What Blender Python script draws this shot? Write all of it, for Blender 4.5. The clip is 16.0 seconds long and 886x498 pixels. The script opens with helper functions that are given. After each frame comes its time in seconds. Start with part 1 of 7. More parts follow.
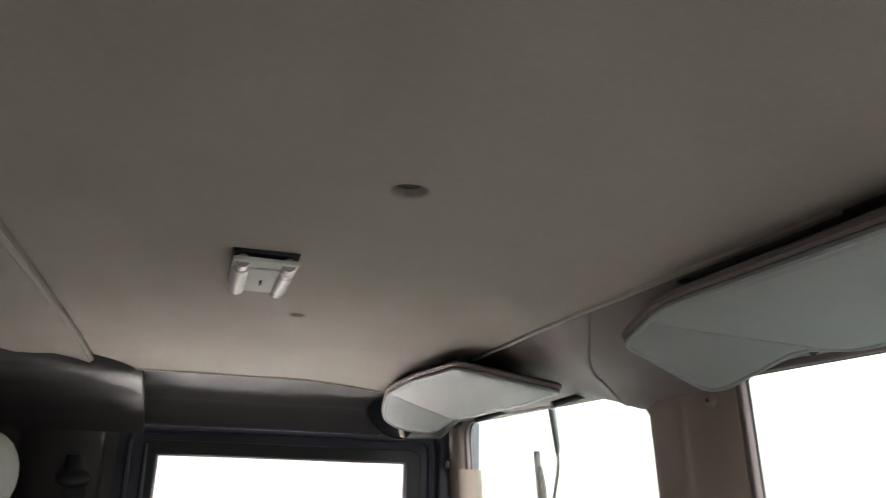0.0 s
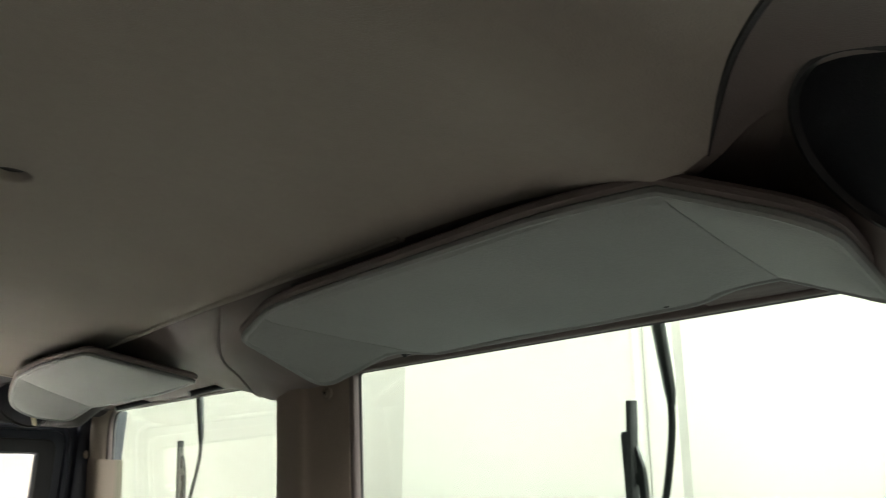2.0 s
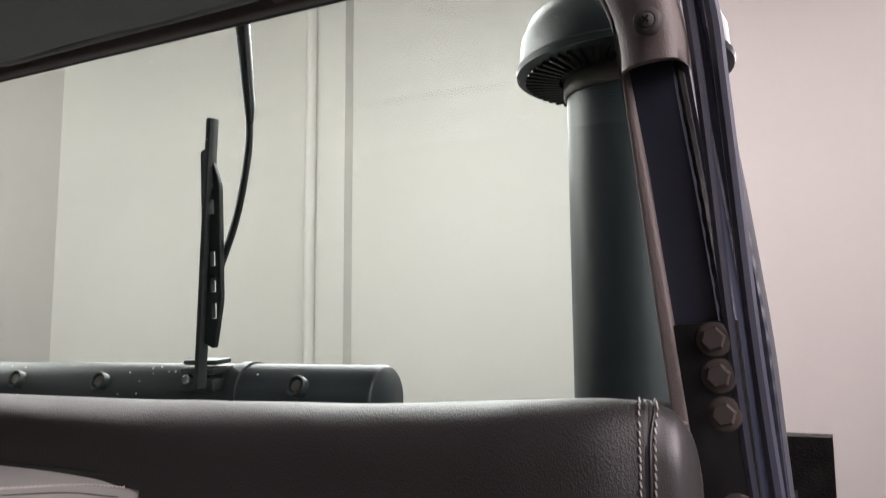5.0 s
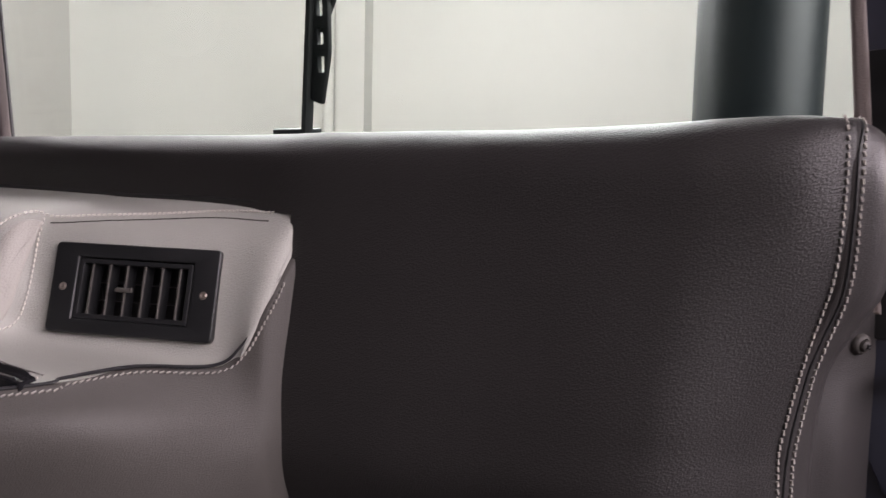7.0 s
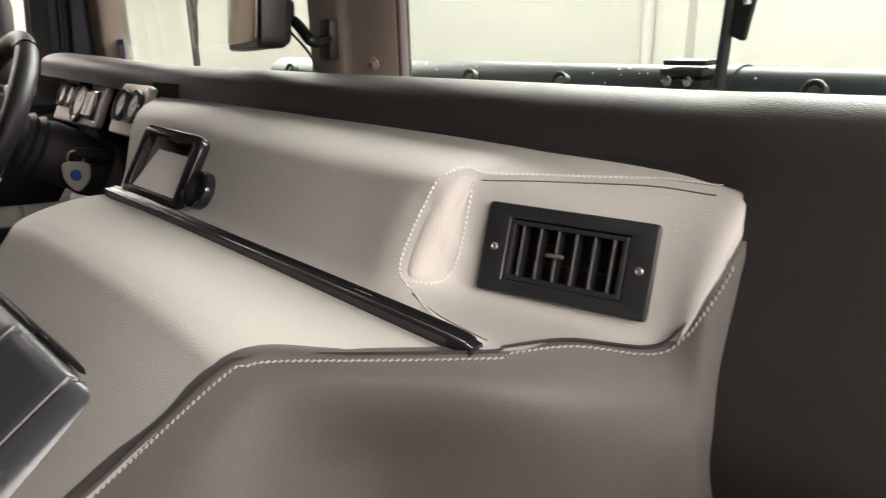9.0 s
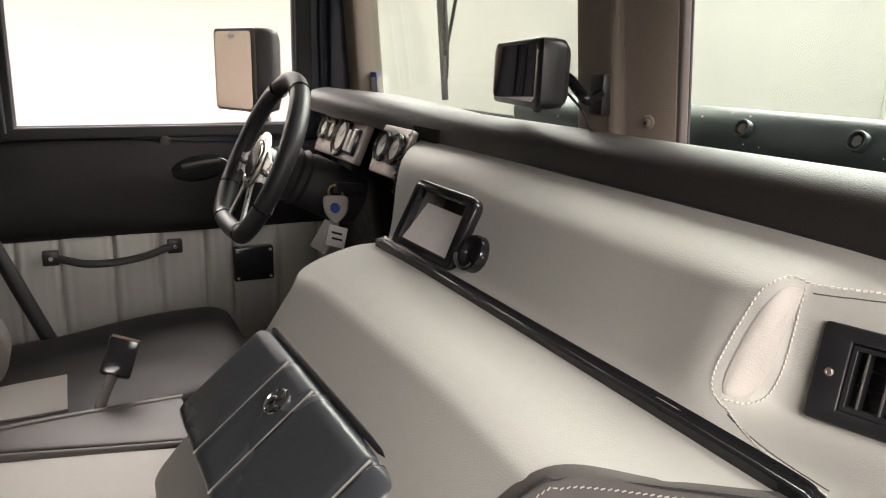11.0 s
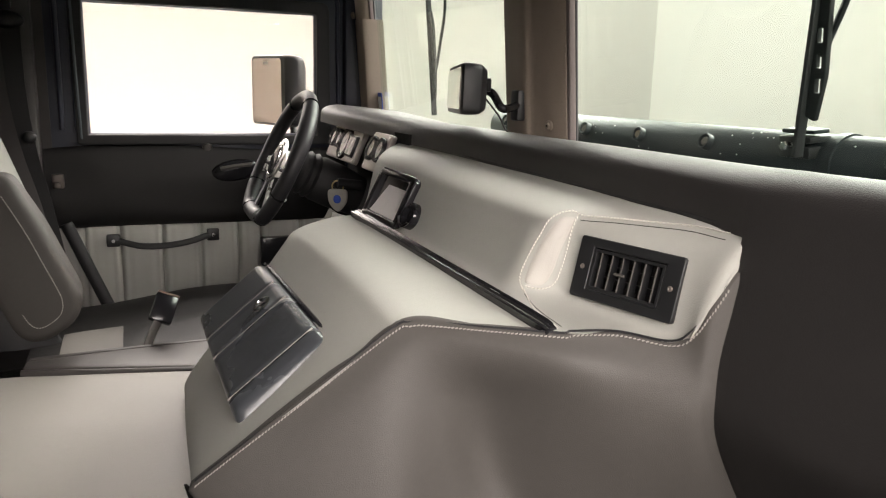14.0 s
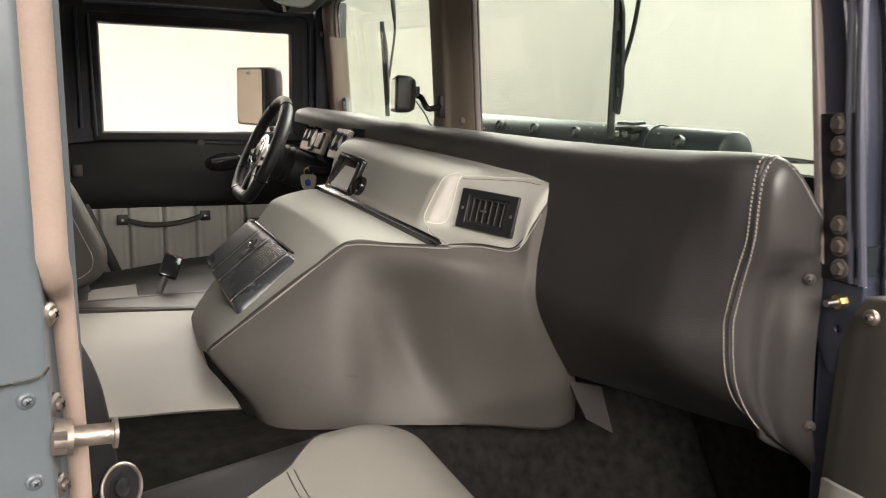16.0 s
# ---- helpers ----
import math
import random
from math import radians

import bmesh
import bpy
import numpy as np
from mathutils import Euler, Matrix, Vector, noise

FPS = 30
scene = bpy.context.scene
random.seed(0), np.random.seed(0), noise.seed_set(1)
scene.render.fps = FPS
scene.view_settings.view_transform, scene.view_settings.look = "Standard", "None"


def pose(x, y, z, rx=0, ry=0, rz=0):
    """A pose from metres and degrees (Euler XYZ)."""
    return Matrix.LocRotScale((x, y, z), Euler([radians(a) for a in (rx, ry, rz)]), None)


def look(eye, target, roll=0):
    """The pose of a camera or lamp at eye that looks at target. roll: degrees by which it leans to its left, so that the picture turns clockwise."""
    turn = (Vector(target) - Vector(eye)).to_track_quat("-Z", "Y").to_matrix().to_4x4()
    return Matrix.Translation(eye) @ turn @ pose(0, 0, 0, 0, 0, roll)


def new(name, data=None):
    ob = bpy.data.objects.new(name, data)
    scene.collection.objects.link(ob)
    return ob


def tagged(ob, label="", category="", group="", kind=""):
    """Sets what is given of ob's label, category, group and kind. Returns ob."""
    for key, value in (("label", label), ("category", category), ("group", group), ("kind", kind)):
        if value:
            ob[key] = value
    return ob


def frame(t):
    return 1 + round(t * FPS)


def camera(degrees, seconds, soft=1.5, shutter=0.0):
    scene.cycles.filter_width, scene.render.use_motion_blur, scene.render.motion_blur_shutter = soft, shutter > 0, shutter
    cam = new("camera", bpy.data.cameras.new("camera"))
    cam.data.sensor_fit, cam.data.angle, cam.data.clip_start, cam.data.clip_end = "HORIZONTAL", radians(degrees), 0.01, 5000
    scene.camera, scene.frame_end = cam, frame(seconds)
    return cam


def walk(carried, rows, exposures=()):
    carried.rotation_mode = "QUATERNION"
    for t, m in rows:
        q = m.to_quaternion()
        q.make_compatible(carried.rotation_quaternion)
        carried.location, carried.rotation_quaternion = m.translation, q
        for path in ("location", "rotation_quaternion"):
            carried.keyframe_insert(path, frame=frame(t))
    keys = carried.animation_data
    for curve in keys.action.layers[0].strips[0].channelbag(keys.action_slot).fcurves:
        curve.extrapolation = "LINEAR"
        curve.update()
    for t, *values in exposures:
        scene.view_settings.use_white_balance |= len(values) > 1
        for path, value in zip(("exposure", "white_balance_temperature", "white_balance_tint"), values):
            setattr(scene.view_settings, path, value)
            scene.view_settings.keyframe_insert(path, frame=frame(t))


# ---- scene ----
from mathutils.bvhtree import BVHTree

UNIT = 1.1  # metres to one drawing unit; the plan below is drawn in these units
cam = camera(59.5, 16.0, soft=1.1, shutter=0.3)
PATH = [
    (0, (-0.562, -0.835, 1.601), (-0.002, 0.993, 2.188), 1.6),
    (0.5, (-0.558, -0.856, 1.603), (0.178, 0.908, 2.192), 1.3),
    (1, (-0.555, -0.872, 1.598), (0.341, 0.815, 2.19), 1.1),
    (1.5, (-0.537, -0.902, 1.596), (0.521, 0.687, 2.193), 1.0),
    (2, (-0.525, -0.926, 1.593), (0.697, 0.545, 2.179), 0.7),
    (2.5, (-0.511, -0.939, 1.582), (0.857, 0.403, 2.152), 0.2),
    (3, (-0.493, -0.966, 1.57), (0.994, 0.253, 2.119), 0.0),
    (3.5, (-0.479, -0.983, 1.547), (1.104, 0.126, 2.059), -0.2),
    (4, (-0.456, -0.992, 1.513), (1.209, 0.026, 1.95), 0.1),
    (4.2, (-0.453, -0.997, 1.504), (1.241, -0.013, 1.907), 0.2),
    (6.3, (-0.46, -0.936, 1.409), (1.358, -0.105, 1.348), 1.1),
    (6.5, (-0.465, -0.922, 1.411), (1.343, -0.075, 1.297), 1.2),
    (7, (-0.475, -0.894, 1.39), (1.29, 0.027, 1.206), 1.3),
    (7.5, (-0.48, -0.876, 1.388), (1.211, 0.144, 1.071), 1.9),
    (8, (-0.493, -0.862, 1.39), (1.096, 0.288, 0.999), 2.1),
    (8.5, (-0.503, -0.834, 1.422), (0.915, 0.498, 0.957), 1.4),
    (9, (-0.497, -0.799, 1.431), (0.77, 0.677, 0.965), 1.4),
    (9.5, (-0.503, -0.759, 1.449), (0.618, 0.828, 0.973), 1.3),
    (10, (-0.506, -0.71, 1.46), (0.492, 0.957, 0.984), 1.3),
    (10.2, (-0.513, -0.701, 1.467), (0.445, 0.988, 0.99), 1.3),
    (12.3, (-0.57, -0.842, 1.501), (0.199, 0.947, 1.046), 1.3),
    (12.5, (-0.574, -0.863, 1.49), (0.19, 0.929, 1.04), 1.4),
    (13, (-0.554, -0.92, 1.486), (0.198, 0.881, 1.049), 1.4),
    (13.5, (-0.525, -0.986, 1.479), (0.22, 0.822, 1.057), 1.5),
    (14, (-0.544, -1.067, 1.479), (0.193, 0.747, 1.071), 1.5),
    (14.5, (-0.598, -1.167, 1.482), (0.138, 0.65, 1.084), 1.5),
    (15, (-0.613, -1.263, 1.467), (0.131, 0.551, 1.073), 1.5),
    (15.5, (-0.62, -1.371, 1.465), (0.143, 0.436, 1.074), 1.5),
    (16, (-0.633, -1.484, 1.476), (0.158, 0.312, 1.089), 1.6),
]
EXPOSURES = [(0.0, 1.45, 6250, 18), (1.0, 1.38, 6250, 16), (1.5, 0.98, 6400, 8), (2.5, 0.52, 6600, 10), (3.5, 0.05, 6500, 24), (4.2, -0.15, 6500, 26), (6.5, -0.3, 6250, 28), (7.5, 0.1, 6600, 30), (8.5, 0.4, 6800, 21), (10.0, 0.5, 6800, 17), (12.5, 0.46, 6650, 17), (16.0, 0.46, 6950, 13)]
walk(cam, [(t, look(Vector(eye) * UNIT, Vector(target) * UNIT, roll)) for t, eye, target, roll in PATH], EXPOSURES)

# ---- light: a white showroom lit by added, unseen area panels ----
world = bpy.data.worlds.new("world")
scene.world = world
world.use_nodes = True
world.node_tree.nodes["Background"].inputs["Color"].default_value = (1.0, 0.97, 0.93, 1)
world.node_tree.nodes["Background"].inputs["Strength"].default_value = 0.3


def area_lamp(name, at, aim, sx, sy, watts, colour, spread=180):
    data = bpy.data.lights.new(name, "AREA")
    data.shape, data.size, data.size_y, data.energy, data.color = "RECTANGLE", sx, sy, watts, colour
    data.spread = radians(spread)
    ob = new(name, data)
    ob.matrix_world = look(at, aim)
    return tagged(ob, "large white light panel, unseen, added to light cabin and showroom", "ceiling light", kind="structure")


# stands for the showroom's ceiling lights ahead of the windshield
area_lamp("unseen_light", (2.9, 0.3, 3.75), (0.0, 0.0, 1.35), 5.0, 2.4, 290, (1.0, 0.97, 0.92), 120)
# added fill through the driver's window
area_lamp("unseen_light", (-0.3, 3.6, 3.6), (-0.4, 0.6, 1.3), 5.0, 2.0, 340, (1.0, 0.96, 0.91))
# added spot on the driver-side floor, whose bounce brightens the headliner
area_lamp("unseen_light", (-0.4, 4.2, 3.0), (-0.4, 4.15, 0.0), 4.0, 1.0, 10500, (1.0, 0.945, 0.88), 45)
# added weak wash to brighten the west wall
area_lamp("unseen_light", (-0.4, 3.3, 4.3), (-0.6, 6.4, 1.7), 5.0, 0.8, 4, (1.0, 0.96, 0.9), 130)
# added fill through the open passenger's door
area_lamp("unseen_light", (-0.9, -4.2, 3.1), (-0.3, -0.5, 1.3), 4.5, 2.0, 98, (1.0, 0.96, 0.91), 90)
# two added washes to brighten the north wall
area_lamp("unseen_light", (3.9, -2.6, 4.1), (7.0, -2.4, 1.5), 4.5, 1.0, 90, (1.0, 0.97, 0.92))
area_lamp("unseen_light", (3.6, 2.8, 4.1), (6.9, 4.6, 1.5), 4.5, 1.0, 150, (1.0, 0.97, 0.92))


# ---- materials ----
def material(name, colour, rough=0.6, metal=0.0, grain=0.0, scale=300.0, vary=0.12, patch=6.0, sheen=0.0, bump_kind="voronoi", spec=0.5, rough_vary=0.12):
    """Base colour with slow patches, fine grain as bump, and uneven gloss."""
    m = bpy.data.materials.new(name)
    m.use_nodes = True
    nt = m.node_tree
    n, li = nt.nodes, nt.links
    b = n["Principled BSDF"]
    b.inputs["Metallic"].default_value = metal
    b.inputs["Specular IOR Level"].default_value = spec
    if sheen:
        b.inputs["Sheen Weight"].default_value = sheen
        b.inputs["Sheen Roughness"].default_value = 0.5
    co = n.new("ShaderNodeTexCoord")
    slow = n.new("ShaderNodeTexNoise")
    slow.inputs["Scale"].default_value = patch
    slow.inputs["Detail"].default_value = 5
    fine = n.new("ShaderNodeTexNoise")
    fine.inputs["Scale"].default_value = patch * 25
    fine.inputs["Detail"].default_value = 3
    li.new(co.outputs["Object"], slow.inputs["Vector"])
    li.new(co.outputs["Object"], fine.inputs["Vector"])
    mixer = n.new("ShaderNodeMath")
    mixer.operation = "MULTIPLY_ADD"
    mixer.inputs[1].default_value = 0.35
    li.new(fine.outputs["Fac"], mixer.inputs[0])
    li.new(slow.outputs["Fac"], mixer.inputs[2])
    ramp = n.new("ShaderNodeMapRange")
    ramp.inputs["From Min"].default_value, ramp.inputs["From Max"].default_value = 0.35, 1.0
    ramp.inputs["To Min"].default_value, ramp.inputs["To Max"].default_value = 1 - vary, 1 + vary
    li.new(mixer.outputs[0], ramp.inputs["Value"])
    tint = n.new("ShaderNodeVectorMath")
    tint.operation = "SCALE"
    tint.inputs[0].default_value = colour
    li.new(ramp.outputs["Result"], tint.inputs["Scale"])
    li.new(tint.outputs["Vector"], b.inputs["Base Color"])
    gloss = n.new("ShaderNodeMapRange")
    gloss.inputs["From Min"].default_value, gloss.inputs["From Max"].default_value = 0.3, 0.7
    gloss.inputs["To Min"].default_value, gloss.inputs["To Max"].default_value = max(0.03, rough - rough_vary / 2), min(1.0, rough + rough_vary / 2)
    li.new(slow.outputs["Fac"], gloss.inputs["Value"])
    li.new(gloss.outputs["Result"], b.inputs["Roughness"])
    if grain:
        bump = n.new("ShaderNodeBump")
        bump.inputs["Strength"].default_value = grain
        bump.inputs["Distance"].default_value = 0.0015
        if bump_kind == "voronoi":
            tex = n.new("ShaderNodeTexVoronoi")
            tex.inputs["Scale"].default_value = scale
            out = tex.outputs["Distance"]
        else:
            tex = n.new("ShaderNodeTexNoise")
            tex.inputs["Scale"].default_value = scale
            tex.inputs["Detail"].default_value = 4
            out = tex.outputs["Fac"]
        li.new(co.outputs["Object"], tex.inputs["Vector"])
        li.new(out, bump.inputs["Height"])
        li.new(bump.outputs["Normal"], b.inputs["Normal"])
    return m


def glass_material(name, colour, gloss=0.06):
    m = bpy.data.materials.new(name)
    m.use_nodes = True
    nt = m.node_tree
    nt.nodes.remove(nt.nodes["Principled BSDF"])
    clear, shine, mix = nt.nodes.new("ShaderNodeBsdfTransparent"), nt.nodes.new("ShaderNodeBsdfGlossy"), nt.nodes.new("ShaderNodeMixShader")
    facing, power, span = nt.nodes.new("ShaderNodeLayerWeight"), nt.nodes.new("ShaderNodeMath"), nt.nodes.new("ShaderNodeMath")
    clear.inputs["Color"].default_value = (*colour, 1)
    shine.inputs["Roughness"].default_value = 0.01
    facing.inputs["Blend"].default_value = 0.5
    power.operation, power.inputs[1].default_value = "POWER", 4.0
    span.operation, span.inputs[1].default_value, span.inputs[2].default_value = "MULTIPLY_ADD", 0.5, gloss * 0.5
    nt.links.new(facing.outputs["Facing"], power.inputs[0])
    nt.links.new(power.outputs[0], span.inputs[0])
    nt.links.new(span.outputs[0], mix.inputs[0])
    nt.links.new(clear.outputs[0], mix.inputs[1])
    nt.links.new(shine.outputs[0], mix.inputs[2])
    nt.links.new(mix.outputs[0], nt.nodes["Material Output"].inputs["Surface"])
    return m


HEADLINER = material("headliner", (0.35, 0.315, 0.272), 0.9, grain=0.35, scale=700, vary=0.1, patch=5, bump_kind="noise", sheen=0.15, spec=0.2)
# also the shaded copy of trim_vinyl on the driver's rail and rear corner
DTRIM = material("dark_and_shaded_trim_vinyl", (0.05, 0.045, 0.044), 0.6, grain=0.18, scale=700, vary=0.12, patch=7)
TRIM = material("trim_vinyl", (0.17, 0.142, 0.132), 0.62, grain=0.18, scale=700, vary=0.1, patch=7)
POST = material("post_vinyl", (0.26, 0.213, 0.172), 0.6, grain=0.18, scale=700, vary=0.1, patch=7)
VISOR = material("visor_vinyl", (0.285, 0.3, 0.285), 0.6, grain=0.2, scale=500, vary=0.12, patch=9)
GREY = material("grey_leather", (0.36, 0.36, 0.33), 0.64, spec=0.3, grain=0.2, scale=700, vary=0.06, patch=5)
GREYW = material("grey_warm_leather", (0.365, 0.35, 0.318), 0.5, grain=0.2, scale=700, vary=0.06, patch=5)
MID = material("dark_grey_leather", (0.066, 0.061, 0.056), 0.56, spec=0.4, grain=0.15, scale=900, vary=0.14, patch=5)
BLACKL = material("black_leather", (0.0215, 0.0215, 0.0235), 0.43, spec=0.35, grain=0.14, scale=950, vary=0.15, patch=5)
DOORL = material("door_leather", (0.013, 0.0125, 0.0125), 0.5, spec=0.3, grain=0.14, scale=950, vary=0.2, patch=6)
NOSE = material("seat_nose_leather", (0.25, 0.237, 0.22), 0.52, grain=0.18, scale=850, vary=0.07, patch=6)
LIDL = material("lid_leather", (0.048, 0.052, 0.058), 0.29, grain=0.035, scale=1100, vary=0.15, patch=5)
BROW = material("dash_black_leather", (0.0265, 0.0248, 0.0246), 0.5, grain=0.24, scale=750, vary=0.12, patch=5, spec=0.36)
PLATEG = material("gauge_plate_grey", (0.33, 0.3, 0.275), 0.33, metal=0.35, vary=0.12, patch=30)
GUTTER = material("gutter_paint", (0.06, 0.064, 0.09), 0.35, grain=0.08, scale=90, vary=0.12, patch=9)
PLASTIC = material("black_plastic", (0.013, 0.0135, 0.0145), 0.4, grain=0.07, scale=900, vary=0.2, patch=20)
GLOSSY = material("gloss_black", (0.015, 0.015, 0.017), 0.16, vary=0.2, patch=12)
RUBBER = material("rubber", (0.02, 0.02, 0.021), 0.6, grain=0.15, scale=500, vary=0.2, patch=20)
CARPET = material("carpet", (0.015, 0.0142, 0.0136), 0.95, grain=1.0, scale=450, vary=0.7, patch=45, bump_kind="noise", spec=0.05)
PAINT = material("pillar_paint", (0.03, 0.034, 0.052), 0.36, grain=0.1, scale=120, vary=0.15, patch=9)
ROOFP = material("roof_paint", (0.03, 0.033, 0.045), 0.7, grain=0.1, scale=120, vary=0.15, patch=9, spec=0.15)
PAINTL = material("jamb_paint", (0.1, 0.118, 0.132), 0.35, grain=0.08, scale=90, vary=0.12, patch=9)
TUBE = material("tube_paint", (0.015, 0.02, 0.0235), 0.42, grain=0.1, scale=300, vary=0.15, patch=60, rough_vary=0.03)
STEEL = material("steel", (0.55, 0.54, 0.52), 0.3, metal=1.0, vary=0.15, patch=40)
BOLT = material("dark_bolt", (0.1, 0.084, 0.076), 0.45, metal=0.4, vary=0.2, patch=60)
CHROME = material("chrome", (0.8, 0.8, 0.8), 0.08, metal=1.0, vary=0.05, patch=20)
BRASS = material("brass", (0.62, 0.5, 0.25), 0.35, metal=1.0, vary=0.25, patch=60)
WORN = material("worn_steel", (0.3, 0.26, 0.23), 0.42, metal=0.85, grain=0.2, scale=220, vary=0.35, patch=60)
BRONZE = material("bronze_bolt", (0.13, 0.09, 0.068), 0.45, metal=0.4, vary=0.25, patch=60)
DIAL = material("dial_white", (0.84, 0.82, 0.78), 0.35, vary=0.05, patch=30)
WHITE = material("lens_white", (0.78, 0.77, 0.74), 0.3, vary=0.04, patch=30)
THREAD = material("thread", (0.36, 0.34, 0.31), 0.8, vary=0.1, patch=60)
THREADG = material("thread_grey", (0.6, 0.58, 0.53), 0.8, vary=0.1, patch=60)
LABEL = material("label_gold", (0.62, 0.56, 0.38), 0.4, vary=0.15, patch=60)
BLUE = material("print_blue", (0.03, 0.08, 0.42), 0.5, vary=0.1, patch=60)
PAPER = material("paper", (0.78, 0.77, 0.74), 0.7, vary=0.06, patch=40)
FELT = material("pink_seal", (0.25, 0.19, 0.16), 0.7, grain=0.12, scale=900, vary=0.15, patch=15)
MIRROR = material("mirror", (0.72, 0.67, 0.63), 0.01, metal=1.0, vary=0.0, patch=3, rough_vary=0.0)
CAPL = material("cap_leather", (0.043, 0.04, 0.04), 0.38, grain=0.12, scale=900, vary=0.1, patch=5)
EDGEL = material("edge_leather", (0.066, 0.06, 0.057), 0.45, grain=0.16, scale=850, vary=0.1, patch=6)
SEATG = material("seat_taupe_leather", (0.095, 0.088, 0.082), 0.48, grain=0.25, scale=650, vary=0.08, patch=5)
RIBBED = material("ribbed_insert", (0.58, 0.565, 0.545), 0.5, vary=0.08, patch=30)
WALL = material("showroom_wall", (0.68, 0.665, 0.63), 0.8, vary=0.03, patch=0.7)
# darker copy of the white wall, offsetting the strong driver-side lamps
WALLW = material("showroom_wall_warm_dark", (0.5, 0.478, 0.45), 0.8, vary=0.03, patch=0.7)
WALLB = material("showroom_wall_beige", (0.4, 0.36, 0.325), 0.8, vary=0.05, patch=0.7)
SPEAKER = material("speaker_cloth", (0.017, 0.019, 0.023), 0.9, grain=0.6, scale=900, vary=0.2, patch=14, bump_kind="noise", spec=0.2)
# wall colour darkened so the passenger's side gets less light
WALLD = material("showroom_wall_dimmed", (0.22, 0.215, 0.21), 0.8, vary=0.05, patch=0.7)
# floor colour kept dark to weaken bounce through the passenger's door
FLOORM = material("showroom_floor", (0.05, 0.049, 0.047), 0.6, vary=0.08, patch=1.5)
GLASS = glass_material("windshield_glass", (0.885, 0.965, 0.925))
GLASSC = glass_material("door_glass", (0.97, 0.97, 0.955))


# ---- mesh helpers ----
def thing(name, label, category, group="", kind="", at=(0, 0, 0)):
    ob = new(name)
    ob.location = at
    return tagged(ob, label, category, group, kind)


def finish(bm, material_, name, smooth=True, angle=40):
    bmesh.ops.recalc_face_normals(bm, faces=bm.faces)
    for f in bm.faces:
        f.smooth = smooth
    if smooth:
        for e in bm.edges:
            if len(e.link_faces) == 2 and e.calc_face_angle(0) > radians(angle):
                e.smooth = False
    me = bpy.data.meshes.new(name)
    bm.to_mesh(me)
    bm.free()
    me.materials.append(material_)
    return me


def part(name, bm, material_, parent, label="", smooth=True, angle=40):
    ob = new(name, finish(bm, material_, name, smooth, angle))
    if parent is not None:
        ob.parent = parent
        ob.matrix_parent_inverse = Matrix.Translation(-parent.location)
    if label:
        ob["label"] = label
    return ob


def solo(name, bm, material_, label, category, kind="", group="", smooth=True, angle=40):
    return tagged(new(name, finish(bm, material_, name, smooth, angle)), label, category, group, kind)


def box(bm, c, size, rot=None, bevel=0.0, seg=2):
    m = Matrix.Translation(c) @ (rot.to_4x4() if rot else Matrix.Identity(4)) @ Matrix.Diagonal((*size, 1))
    made = bmesh.ops.create_cube(bm, size=1, matrix=m)["verts"]
    if bevel:
        edges = list({e for v in made for e in v.link_edges})
        bmesh.ops.bevel(bm, geom=edges, offset=bevel, segments=seg, affect="EDGES", profile=0.5)
    return bm


def cyl(bm, a, b, r, r2=None, seg=20, caps=True):
    a, b = Vector(a), Vector(b)
    rot = (b - a).to_track_quat("Z", "Y").to_matrix().to_4x4()
    bmesh.ops.create_cone(bm, cap_ends=caps, segments=seg, radius1=r, radius2=r if r2 is None else r2, depth=(b - a).length, matrix=Matrix.Translation((a + b) / 2) @ rot)
    return bm


def ball(bm, c, r, scale=(1, 1, 1), rot=None, seg=16):
    m = Matrix.Translation(c) @ (rot.to_4x4() if rot else Matrix.Identity(4)) @ Matrix.Diagonal((*scale, 1))
    bmesh.ops.create_uvsphere(bm, u_segments=seg, v_segments=max(6, seg // 2), radius=r, matrix=m)
    return bm


def spline(pts, n, closed=False):
    """n points along a Catmull-Rom curve through pts."""
    pts = [Vector(p) for p in pts]
    k = len(pts)
    if k == 2 and not closed:
        return [pts[0].lerp(pts[1], i / (n - 1)) for i in range(n)]
    out, spans = [], k if closed else k - 1
    for i in range(n):
        u = i / n * spans if closed else i / (n - 1) * spans
        s = min(int(u), spans - 1)
        f = u - s
        if closed:
            p0, p1, p2, p3 = (pts[(s + d) % k] for d in (-1, 0, 1, 2))
        else:
            p1, p2 = pts[s], pts[s + 1]
            p0 = pts[s - 1] if s > 0 else p1 * 2 - p2
            p3 = pts[s + 2] if s + 2 < k else p2 * 2 - p1
        out.append(0.5 * (2 * p1 + (p2 - p0) * f + (2 * p0 - 5 * p1 + 4 * p2 - p3) * f * f + (3 * p1 - p0 - 3 * p2 + p3) * f ** 3))
    return out


def grid_of(rows, nu, nv):
    """A dense grid of nv rows of nu points through a few guiding rows."""
    rows = [spline(r, nu) for r in rows]
    cols = [spline([r[i] for r in rows], nv) for i in range(nu)]
    return [[cols[i][j] for i in range(nu)] for j in range(nv)]


